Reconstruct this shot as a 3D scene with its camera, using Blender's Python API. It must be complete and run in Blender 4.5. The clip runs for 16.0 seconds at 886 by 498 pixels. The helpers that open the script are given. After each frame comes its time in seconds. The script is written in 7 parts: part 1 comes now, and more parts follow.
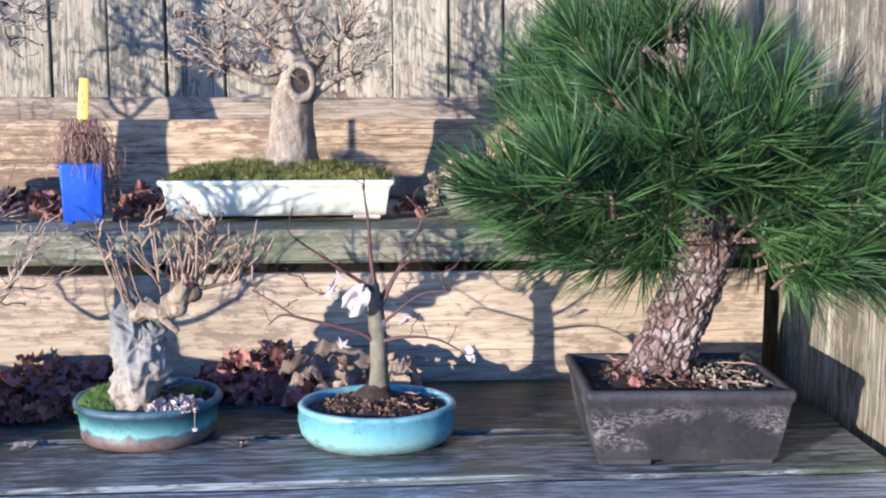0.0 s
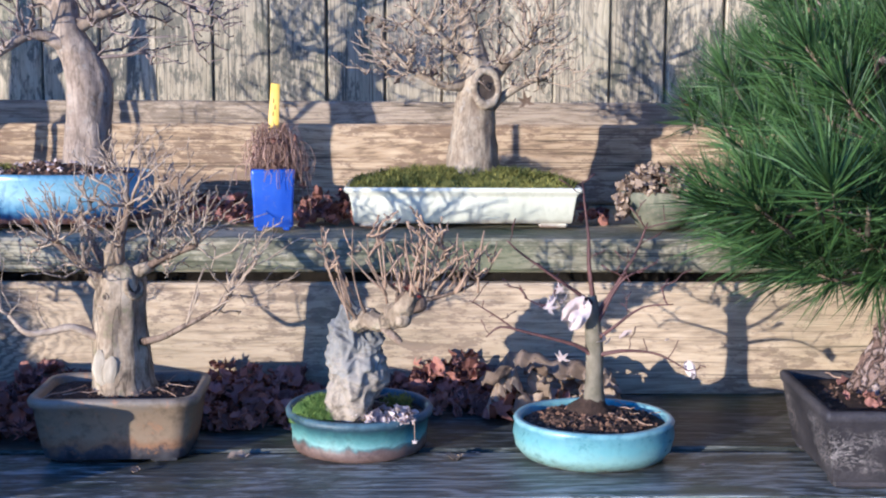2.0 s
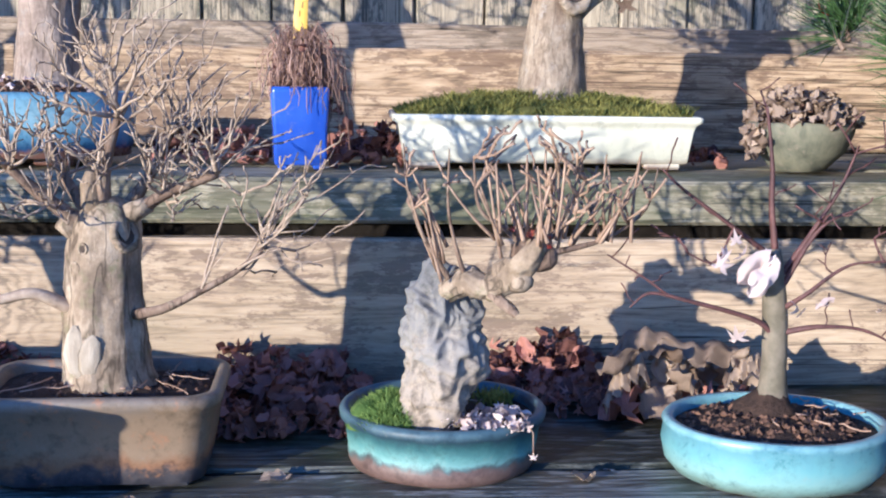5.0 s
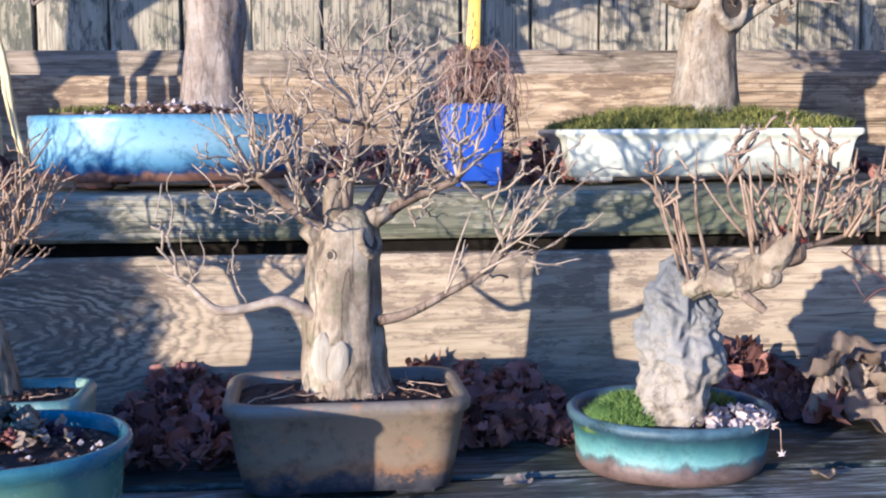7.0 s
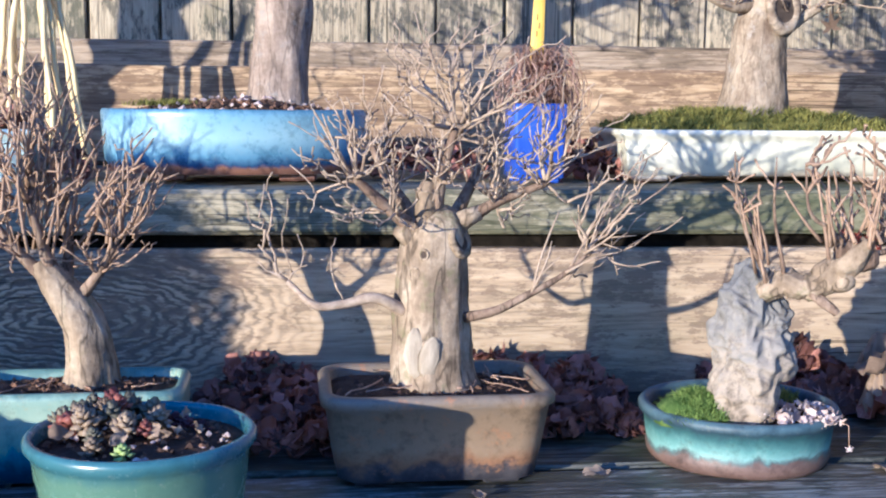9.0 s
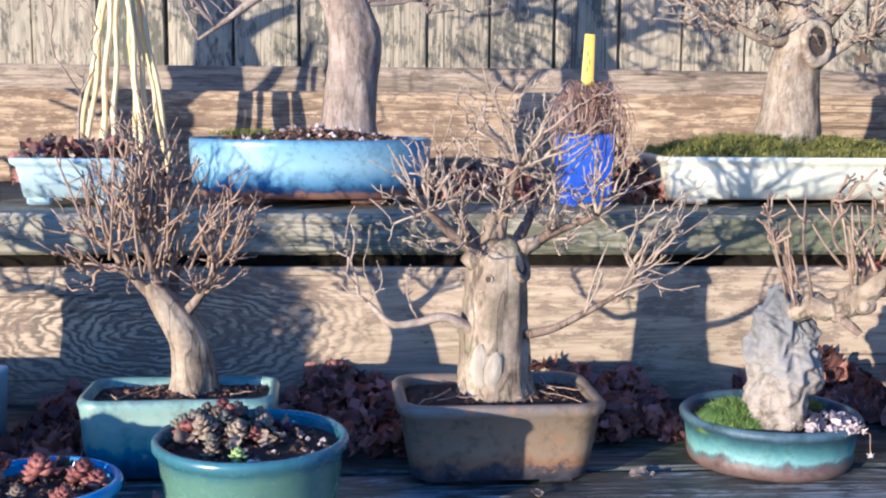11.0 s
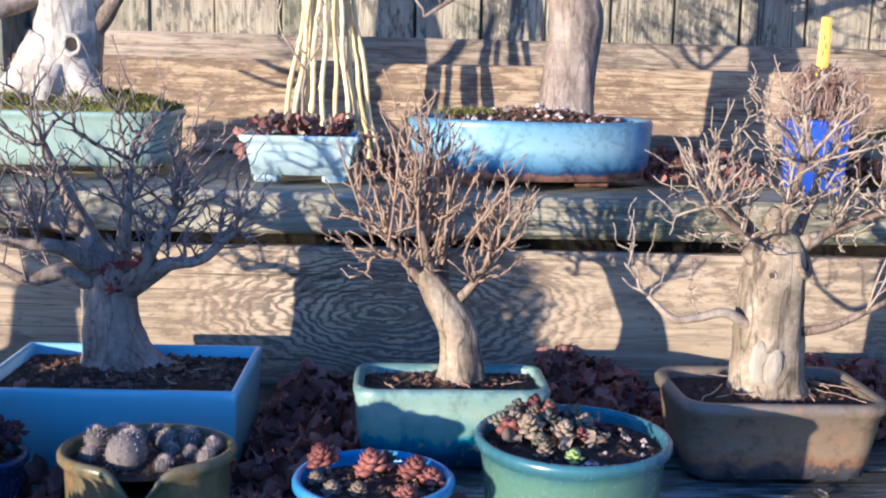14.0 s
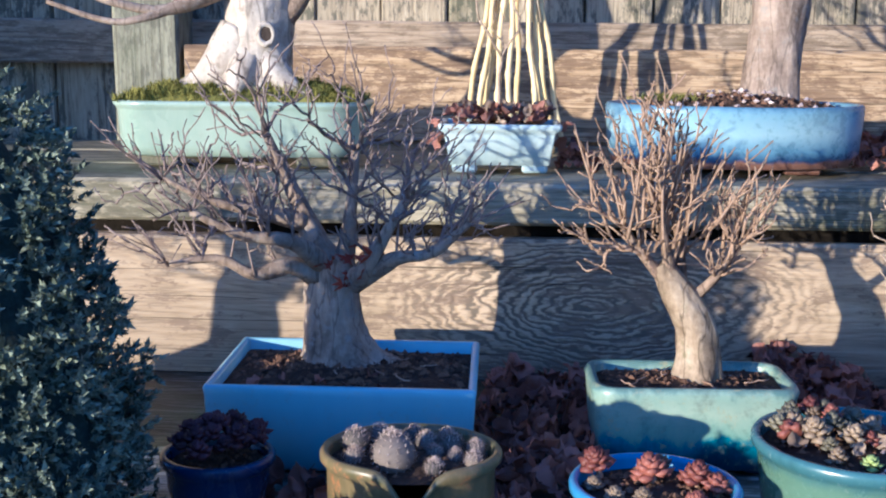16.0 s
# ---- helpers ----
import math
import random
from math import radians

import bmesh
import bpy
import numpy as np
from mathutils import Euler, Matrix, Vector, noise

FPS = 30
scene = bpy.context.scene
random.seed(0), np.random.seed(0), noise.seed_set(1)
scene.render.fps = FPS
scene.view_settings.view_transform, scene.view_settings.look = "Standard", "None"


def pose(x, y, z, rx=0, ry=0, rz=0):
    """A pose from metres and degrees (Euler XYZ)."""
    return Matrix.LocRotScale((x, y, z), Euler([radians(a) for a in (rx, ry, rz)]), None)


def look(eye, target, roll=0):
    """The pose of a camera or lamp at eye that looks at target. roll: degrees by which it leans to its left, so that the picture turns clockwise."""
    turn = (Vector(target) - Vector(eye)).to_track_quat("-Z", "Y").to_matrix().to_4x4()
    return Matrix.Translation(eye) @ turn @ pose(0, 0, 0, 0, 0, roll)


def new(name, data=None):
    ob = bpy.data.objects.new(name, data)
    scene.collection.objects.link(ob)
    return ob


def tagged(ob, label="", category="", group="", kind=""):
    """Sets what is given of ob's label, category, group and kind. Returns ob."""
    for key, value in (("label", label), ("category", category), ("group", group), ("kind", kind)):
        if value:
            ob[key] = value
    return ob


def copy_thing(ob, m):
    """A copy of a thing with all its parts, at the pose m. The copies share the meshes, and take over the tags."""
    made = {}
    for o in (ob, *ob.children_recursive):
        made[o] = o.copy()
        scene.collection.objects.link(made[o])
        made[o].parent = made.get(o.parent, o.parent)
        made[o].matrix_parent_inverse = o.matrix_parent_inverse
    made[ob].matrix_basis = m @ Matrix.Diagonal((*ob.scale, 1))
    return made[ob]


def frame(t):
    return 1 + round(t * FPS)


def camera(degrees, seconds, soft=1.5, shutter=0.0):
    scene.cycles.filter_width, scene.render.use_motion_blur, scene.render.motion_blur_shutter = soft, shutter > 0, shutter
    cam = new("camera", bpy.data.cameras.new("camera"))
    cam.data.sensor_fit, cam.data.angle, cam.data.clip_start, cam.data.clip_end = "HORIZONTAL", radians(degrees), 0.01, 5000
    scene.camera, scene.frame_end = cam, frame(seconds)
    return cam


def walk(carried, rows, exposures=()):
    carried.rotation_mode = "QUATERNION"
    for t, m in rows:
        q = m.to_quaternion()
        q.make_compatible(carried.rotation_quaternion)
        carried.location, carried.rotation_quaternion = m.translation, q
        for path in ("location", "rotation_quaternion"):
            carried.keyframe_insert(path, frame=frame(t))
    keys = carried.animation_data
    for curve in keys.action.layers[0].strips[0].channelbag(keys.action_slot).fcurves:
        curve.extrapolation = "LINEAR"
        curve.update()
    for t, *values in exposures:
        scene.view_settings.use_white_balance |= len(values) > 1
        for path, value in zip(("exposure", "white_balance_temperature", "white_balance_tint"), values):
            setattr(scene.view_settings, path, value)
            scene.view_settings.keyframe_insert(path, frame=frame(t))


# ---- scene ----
cam = camera(41.9, 16.0, soft=2.12)
TINT = 21
EXPOSURES = [(0, 1.26, 3900), (1, 1.02, 3900), (2.5, 1.04, 3910), (4, 1.08, 3930), (7, 1.18, 3970), (12.5, 1.15, 4040), (14.5, 1.18, 4080), (16, 1.06, 4050)]
PATH = [
    (0, (0.001, 0.007, 1.148), (0.146, 1.984, 0.877), -0.0),
    (0.5, (-0.076, 0.02, 1.156), (0.02, 1.999, 0.88), 0.1),
    (1, (-0.133, 0.034, 1.155), (-0.059, 2.013, 0.871), 0.2),
    (1.5, (-0.187, 0.042, 1.162), (-0.134, 2.022, 0.888), 0.3),
    (2, (-0.228, 0.047, 1.162), (-0.177, 2.027, 0.888), 0.3),
    (2.5, (-0.296, 0.064, 1.161), (-0.244, 2.045, 0.888), 0.4),
    (3, (-0.354, 0.099, 1.161), (-0.224, 2.075, 0.883), 1.4),
    (3.5, (-0.374, 0.205, 1.133), (-0.203, 2.171, 0.808), 1.0),
    (4, (-0.342, 0.42, 1.079), (-0.226, 2.379, 0.694), 0.8),
    (4.2, (-0.341, 0.49, 1.078), (-0.258, 2.452, 0.698), 0.7),
    (6.3, (-0.549, 0.533, 0.976), (-0.271, 2.507, 0.809), 0.9),
    (6.5, (-0.567, 0.527, 0.984), (-0.313, 2.503, 0.802), 0.7),
    (7, (-0.635, 0.528, 0.997), (-0.466, 2.51, 0.788), -0.4),
    (7.5, (-0.686, 0.538, 1.001), (-0.534, 2.517, 0.754), -1.0),
    (8, (-0.72, 0.55, 1.002), (-0.59, 2.53, 0.752), -1.0),
    (8.5, (-0.726, 0.537, 1.012), (-0.574, 2.517, 0.777), -0.3),
    (9, (-0.738, 0.492, 1.024), (-0.547, 2.467, 0.777), 0.5),
    (9.5, (-0.773, 0.449, 1.045), (-0.556, 2.417, 0.76), 0.8),
    (10, (-0.786, 0.402, 1.07), (-0.633, 2.378, 0.805), 0.3),
    (10.2, (-0.777, 0.389, 1.064), (-0.652, 2.368, 0.808), 0.7),
    (12.5, (-0.789, 0.344, 1.105), (-0.659, 2.318, 0.816), 0.2),
    (13, (-0.882, 0.362, 1.095), (-0.763, 2.333, 0.778), 0.6),
    (13.5, (-0.979, 0.384, 1.104), (-0.891, 2.354, 0.77), 0.9),
    (14, (-1.036, 0.392, 1.106), (-0.986, 2.364, 0.773), 1.4),
    (14.5, (-1.079, 0.396, 1.108), (-1.048, 2.367, 0.774), 1.6),
    (15, (-1.128, 0.4, 1.111), (-1.134, 2.371, 0.772), 1.4),
    (15.5, (-1.166, 0.419, 1.104), (-1.213, 2.389, 0.762), 0.5),
    (16, (-1.202, 0.439, 1.099), (-1.292, 2.405, 0.745), 0.5),
]
walk(cam, [(t, look(eye, target, roll)) for t, eye, target, roll in PATH], [(t, stops, kelvin, TINT) for t, stops, kelvin in EXPOSURES])


# ---- world, sun, exposure ----
SUN_EL, SUN_AZ = 7.0, 224.0
world = bpy.data.worlds.new("world")
scene.world = world
world.use_nodes = True
wn = world.node_tree.nodes
sky = wn.new("ShaderNodeTexSky")
sky.sky_type, sky.sun_disc = "NISHITA", False
sky.ozone_density, sky.dust_density = 3.0, 0.5
sky.sun_elevation, sky.sun_rotation = radians(SUN_EL), radians(SUN_AZ)
world.node_tree.links.new(sky.outputs["Color"], wn["Background"].inputs["Color"])
wn["Background"].inputs["Strength"].default_value = 0.15
sun = new("sun", bpy.data.lights.new("sun", "SUN"))
sun.data.energy, sun.data.angle, sun.data.color = 4.9, radians(0.6), (1.0, 0.675, 0.275)
SUN_WAY = Vector((0.695, 0.72, -0.122))
sun.matrix_world = look((-3, -3, 3), Vector((-3, -3, 3)) + SUN_WAY)


# ---- materials ----
def nodes_of(name):
    m = bpy.data.materials.new(name)
    m.use_nodes = True
    nt = m.node_tree
    return m, nt, nt.nodes, nt.links, nt.nodes["Principled BSDF"]


def ramp(nt, fac, stops):
    r = nt.nodes.new("ShaderNodeValToRGB")
    el = r.color_ramp.elements
    while len(el) < len(stops):
        el.new(0.5)
    for e, (p, c) in zip(el, stops):
        e.position, e.color = p, (*c, 1) if len(c) == 3 else c
    nt.links.new(fac, r.inputs[0])
    return r.outputs[0]


def noise_tex(nt, vec, scale, detail=5, rough=0.6, distort=0.0):
    n = nt.nodes.new("ShaderNodeTexNoise")
    n.inputs["Scale"].default_value, n.inputs["Detail"].default_value = scale, detail
    n.inputs["Roughness"].default_value, n.inputs["Distortion"].default_value = rough, distort
    if vec is not None:
        nt.links.new(vec, n.inputs["Vector"])
    return n.outputs["Fac"]


def mix(nt, fac, a, b, mode="MIX"):
    m = nt.nodes.new("ShaderNodeMix")
    m.data_type, m.blend_type = "RGBA", mode
    for sock, val in ((m.inputs[0], fac), (m.inputs[6], a), (m.inputs[7], b)):
        if isinstance(val, (int, float)):
            sock.default_value = val
        elif isinstance(val, tuple):
            sock.default_value = (*val, 1)
        else:
            nt.links.new(val, sock)
    return m.outputs[2]


def maths(nt, op, a, b=0.0, c=0.0):
    m = nt.nodes.new("ShaderNodeMath")
    m.operation = op
    for sock, val in zip(m.inputs, (a, b, c)):
        if isinstance(val, (int, float)):
            sock.default_value = val
        else:
            nt.links.new(val, sock)
    return m.outputs[0]


def coords(nt, scale=(1, 1, 1), shift=True):
    """Object coordinates, shifted by the object's random number, scaled."""
    tc = nt.nodes.new("ShaderNodeTexCoord")
    mp = nt.nodes.new("ShaderNodeMapping")
    mp.inputs["Scale"].default_value = scale
    nt.links.new(tc.outputs["Object"], mp.inputs["Vector"])
    if shift:
        oi = nt.nodes.new("ShaderNodeObjectInfo")
        cb = nt.nodes.new("ShaderNodeCombineXYZ")
        for k, f in enumerate((17.0, 31.0, 23.0)):
            nt.links.new(maths(nt, "MULTIPLY", oi.outputs["Random"], f), cb.inputs[k])
        nt.links.new(cb.outputs[0], mp.inputs["Location"])
    return mp.outputs[0]


def bump(nt, bsdf, height, strength, dist=0.004):
    b = nt.nodes.new("ShaderNodeBump")
    b.inputs["Strength"].default_value, b.inputs["Distance"].default_value = strength, dist
    nt.links.new(height, b.inputs["Height"])
    nt.links.new(b.outputs[0], bsdf.inputs["Normal"])


def matte(name, c1, c2, scale=40.0, rough=0.85, bumps=0.4, spec=0.3, stretch=(1, 1, 1), speck=None):
    """Two colours mixed by broad and fine noise, with grain."""
    m, nt, n, l, b = nodes_of(name)
    v = coords(nt, stretch)
    broad, fine = noise_tex(nt, v, scale * 0.25, 4), noise_tex(nt, v, scale, 6, 0.7)
    f = maths(nt, "ADD", maths(nt, "MULTIPLY", broad, 0.5), maths(nt, "MULTIPLY", fine, 0.5))
    col = ramp(nt, f, [(0.34, c1), (0.66, c2)])
    if speck:
        col = mix(nt, ramp(nt, noise_tex(nt, v, scale * 1.7, 3, 0.6), [(0.60, (0, 0, 0)), (0.68, (1, 1, 1))]), col, speck)
    l.new(col, b.inputs["Base Color"])
    b.inputs["Roughness"].default_value, b.inputs["Specular IOR Level"].default_value = rough, spec
    bump(nt, b, fine, bumps)
    return m


def glaze(name, c1, c2, low=None, low_z=0.02, rough=0.22, scale=14.0, speck=None, soften=0.006, run_z=0.25):
    """Glazed stoneware: streaky glaze, pooled tones, and an unglazed foot below low_z."""
    m, nt, n, l, b = nodes_of(name)
    v = coords(nt)
    tc = n.new("ShaderNodeTexCoord")
    sp = n.new("ShaderNodeSeparateXYZ")
    l.new(tc.outputs["Object"], sp.inputs[0])
    broad = noise_tex(nt, v, scale, 5, 0.6, 0.6)
    run = noise_tex(nt, coords(nt, (1, 1, run_z)), scale * 4, 4, 0.65)
    f = maths(nt, "ADD", maths(nt, "MULTIPLY", broad, 0.6), maths(nt, "MULTIPLY", run, 0.4))
    col = ramp(nt, f, [(0.36, c1), (0.64, c2)])
    if speck:
        col = mix(nt, ramp(nt, noise_tex(nt, v, 55, 6, 0.75), [(0.55, (0, 0, 0)), (0.66, (1, 1, 1))]), col, speck)
    r_val = maths(nt, "MULTIPLY_ADD", broad, 0.25, rough - 0.08)
    if low:
        z = maths(nt, "ADD", sp.outputs[2], maths(nt, "MULTIPLY", maths(nt, "SUBTRACT", broad, 0.5), 0.03))
        mask = ramp(nt, maths(nt, "MULTIPLY_ADD", maths(nt, "SUBTRACT", z, low_z), 0.5 / soften, 0.5), [(0.0, (1, 1, 1)), (1.0, (0, 0, 0))])
        col = mix(nt, mask, col, low)
        r_val = maths(nt, "ADD", r_val, maths(nt, "MULTIPLY", mask, 0.4))
    dust = noise_tex(nt, v, 90, 6, 0.8)
    col = mix(nt, ramp(nt, dust, [(0.56, (0, 0, 0)), (0.8, (0.5, 0.5, 0.5))]), col, (0.28, 0.25, 0.2))
    l.new(col, b.inputs["Base Color"])
    l.new(r_val, b.inputs["Roughness"])
    bump(nt, b, run, 0.12, 0.002)
    return m


def banded_glaze(name, height, stops, jitter=0.10, drip=0.0, rough=0.25, mottle=0.35, speck=None):
    """Glaze whose tone changes from foot to rim, with wavering edges, drips, mottling and dust."""
    m, nt, n, l, b = nodes_of(name)
    v = coords(nt)
    tc = n.new("ShaderNodeTexCoord")
    sp = n.new("ShaderNodeSeparateXYZ")
    l.new(tc.outputs["Object"], sp.inputs[0])
    broad = noise_tex(nt, v, 26, 5, 0.65, 0.4)
    runs = noise_tex(nt, coords(nt, (1, 1, 0.12)), 34, 4, 0.6)
    fine = noise_tex(nt, v, 110, 6, 0.75)
    z = maths(nt, "DIVIDE", sp.outputs[2], height)
    z = maths(nt, "MULTIPLY_ADD", maths(nt, "SUBTRACT", broad, 0.5), jitter, z)
    z = maths(nt, "MULTIPLY_ADD", maths(nt, "SUBTRACT", runs, 0.5), drip, z)
    col = ramp(nt, z, stops)
    tone = maths(nt, "ADD", maths(nt, "MULTIPLY", fine, 0.5), maths(nt, "MULTIPLY", broad, 0.5))
    col = mix(nt, mottle, col, ramp(nt, tone, [(0.36, (0.25, 0.25, 0.25)), (0.5, (0.9, 0.9, 0.9)), (0.66, (1.0, 1.0, 1.0))]), "MULTIPLY")
    if speck:
        col = mix(nt, ramp(nt, noise_tex(nt, v, 48, 6, 0.75), [(0.56, (0, 0, 0)), (0.66, (0.8, 0.8, 0.8))]), col, speck)
    col = mix(nt, ramp(nt, fine, [(0.58, (0, 0, 0)), (0.8, (0.45, 0.45, 0.45))]), col, (0.28, 0.25, 0.2))
    l.new(col, b.inputs["Base Color"])
    l.new(maths(nt, "MULTIPLY_ADD", tone, 0.4, rough - 0.15), b.inputs["Roughness"])
    bump(nt, b, tone, 0.22, 0.002)
    return m


def blotch_gate(nt, st):
    return noise_tex(nt, coords(nt, tuple(0.25 * s + 0.8 for s in st)), 1.0, 2, 0.5)


def board_wood(name, pale, mid, dark, stain=0.5, algae=0.0, along="x", knot=None, stain_col=(0.05, 0.045, 0.04), gscale=1.0, figure=0.2, rough=0.8, spec=0.15):
    """Weathered softwood: long grain, rings round a knot, mildew, algae, fine checks."""
    m, nt, n, l, b = nodes_of(name)
    st = {"x": (1.3, 14, 14), "z": (14, 14, 1.3), "y": (14, 1.3, 14)}[along]
    v = coords(nt, tuple(s * gscale for s in st))
    vf = coords(nt, tuple(s * 5 * gscale for s in st))
    iso = coords(nt)
    wob = noise_tex(nt, v, 1.6, 5, 0.55, 0.4)
    grain = maths(nt, "FRACT", maths(nt, "MULTIPLY", wob, 9.0))
    grain = maths(nt, "ABSOLUTE", maths(nt, "MULTIPLY_ADD", grain, 2.0, -1.0))
    fine = noise_tex(nt, vf, 2.2, 6, 0.7)
    if knot:
        tc = n.new("ShaderNodeTexCoord")
        mp = n.new("ShaderNodeMapping")
        mp.inputs["Location"].default_value = (-knot[0] * 0.5, 0, -knot[1] * 1.15)
        mp.inputs["Scale"].default_value = (0.5, 0.05, 1.15)
        l.new(tc.outputs["Object"], mp.inputs["Vector"])
        ln = n.new("ShaderNodeVectorMath")
        ln.operation = "LENGTH"
        l.new(mp.outputs[0], ln.inputs[0])
        d = ln.outputs["Value"]
        wav = maths(nt, "MULTIPLY_ADD", noise_tex(nt, coords(nt, (0.5, 1, 1.3)), 8, 5, 0.65), 0.10, d)
        ring = maths(nt, "ABSOLUTE", maths(nt, "MULTIPLY_ADD", maths(nt, "FRACT", maths(nt, "MULTIPLY", wav, 105.0)), 2.0, -1.0))
        near = ramp(nt, d, [(0.08, (1, 1, 1)), (0.16, (0, 0, 0))])
        sepn = n.new("ShaderNodeSeparateColor")
        l.new(near, sepn.inputs[0])
    f = mix(nt, 1.0 - figure, grain, fine)
    if knot:
        ridge = ramp(nt, ring, [(0.18, (0.06, 0.06, 0.06)), (0.55, (0.5, 0.5, 0.5)), (0.85, (0.95, 0.95, 0.95))])
        broken = mix(nt, 0.38, ridge, noise_tex(nt, coords(nt, (9, 9, 30)), 2.0, 5, 0.7))
        f = mix(nt, maths(nt, "MULTIPLY", sepn.outputs[0], 0.78), f, broken)
    col = ramp(nt, f, [(0.22, dark), (0.45, mid), (0.72, pale)])
    if knot:
        valley = ramp(nt, broken, [(0.26, (0.75, 0.75, 0.75)), (0.46, (0, 0, 0))])
        col = mix(nt, mix(nt, 1.0, valley, near, "MULTIPLY"), col, (0.11, 0.098, 0.082))
    tone = noise_tex(nt, coords(nt, tuple(0.10 * s + 0.5 for s in st)), 2.0, 3, 0.5)
    col = mix(nt, ramp(nt, tone, [(0.35, (0, 0, 0)), (0.7, (0.45, 0.45, 0.45))]), col, dark)
    split = noise_tex(nt, coords(nt, tuple((0.45 if s < 2 else 5.5) * s for s in st)), 1.0, 2, 0.4)
    crack = ramp(nt, maths(nt, "ABSOLUTE", maths(nt, "SUBTRACT", split, 0.5)), [(0.0, (0.9, 0.9, 0.9)), (0.016, (0, 0, 0))])
    gate = ramp(nt, blotch_gate(nt, st), [(0.42, (0, 0, 0)), (0.50, (1, 1, 1))])
    crack = mix(nt, 1.0, crack, gate, "MULTIPLY")
    col = mix(nt, crack, col, (0.02, 0.016, 0.012))
    blot = noise_tex(nt, coords(nt, tuple(0.35 * s + 2.2 for s in st)), 1.0, 6, 0.72)
    spots = noise_tex(nt, coords(nt, tuple(4.0 * s + 22 for s in st)), 1.0, 5, 0.75)
    mm = maths(nt, "MULTIPLY_ADD", maths(nt, "SUBTRACT", spots, 0.5), 0.9, blot)
    mask = ramp(nt, mm, [(0.50, (0, 0, 0)), (0.58, (stain, stain, stain))])
    col = mix(nt, mask, col, stain_col)
    if algae:
        gm = ramp(nt, noise_tex(nt, coords(nt, tuple(0.12 * s + 1.5 for s in st)), 1.4, 5, 0.7), [(0.5, (0, 0, 0)), (0.7, (algae, algae, algae))])
        col = mix(nt, gm, col, (0.075, 0.10, 0.035))
    l.new(col, b.inputs["Base Color"])
    b.inputs["Roughness"].default_value, b.inputs["Specular IOR Level"].default_value = rough, spec
    bump(nt, b, f, 0.7, 0.003)
    return m


def bark_mat(name, dark, mid, pale, lichen, ridge=60.0, cracks=0.7):
    """Bark: long ridges, dark cracks, pale worn patches and lichen."""
    m, nt, n, l, b = nodes_of(name)
    v, vz = coords(nt), coords(nt, (1, 1, 0.22))
    broad, ridges, fine = noise_tex(nt, v, 18, 4, 0.6), noise_tex(nt, vz, ridge, 5, 0.65, 0.3), noise_tex(nt, v, 160, 5, 0.7)
    f = maths(nt, "ADD", maths(nt, "MULTIPLY", broad, 0.45), maths(nt, "ADD", maths(nt, "MULTIPLY", ridges, 0.35), maths(nt, "MULTIPLY", fine, 0.2)))
    col = ramp(nt, f, [(0.36, dark), (0.50, mid), (0.64, pale)])
    gap = ramp(nt, maths(nt, "ABSOLUTE", maths(nt, "SUBTRACT", noise_tex(nt, vz, ridge * 0.7, 3, 0.5), 0.5)), [(0.0, (cracks, cracks, cracks)), (0.035, (0, 0, 0))])
    col = mix(nt, gap, col, tuple(c * 0.35 for c in dark))
    col = mix(nt, ramp(nt, noise_tex(nt, v, 42, 5, 0.7), [(0.56, (0, 0, 0)), (0.66, (0.7, 0.7, 0.7))]), col, lichen)
    l.new(col, b.inputs["Base Color"])
    b.inputs["Roughness"].default_value, b.inputs["Specular IOR Level"].default_value = 0.9, 0.2
    bump(nt, b, f, 0.9, 0.006)
    return m


def leafy(name, c1, c2, trans=0.25, rough=0.6, scale=30.0, each=0.7, patch=0.6):
    m, nt, n, l, b = nodes_of(name)
    gi = n.new("ShaderNodeNewGeometry")
    oi = n.new("ShaderNodeObjectInfo")
    r = maths(nt, "FRACT", maths(nt, "ADD", gi.outputs["Random Per Island"], oi.outputs["Random"]))
    f = maths(nt, "MULTIPLY_ADD", noise_tex(nt, coords(nt), scale, 3), patch, maths(nt, "MULTIPLY_ADD", r, each, 0.5 - 0.5 * (each + patch)))
    col = ramp(nt, f, [(0.15, c1), (0.85, c2)])
    l.new(col, b.inputs["Base Color"])
    b.inputs["Roughness"].default_value, b.inputs["Specular IOR Level"].default_value = rough, 0.35
    if trans:
        tr = n.new("ShaderNodeBsdfTranslucent")
        l.new(col, tr.inputs["Color"])
        ms = n.new("ShaderNodeMixShader")
        ms.inputs[0].default_value = trans
        l.new(b.outputs[0], ms.inputs[1])
        l.new(tr.outputs[0], ms.inputs[2])
        l.new(ms.outputs[0], n["Material Output"].inputs["Surface"])
    return m


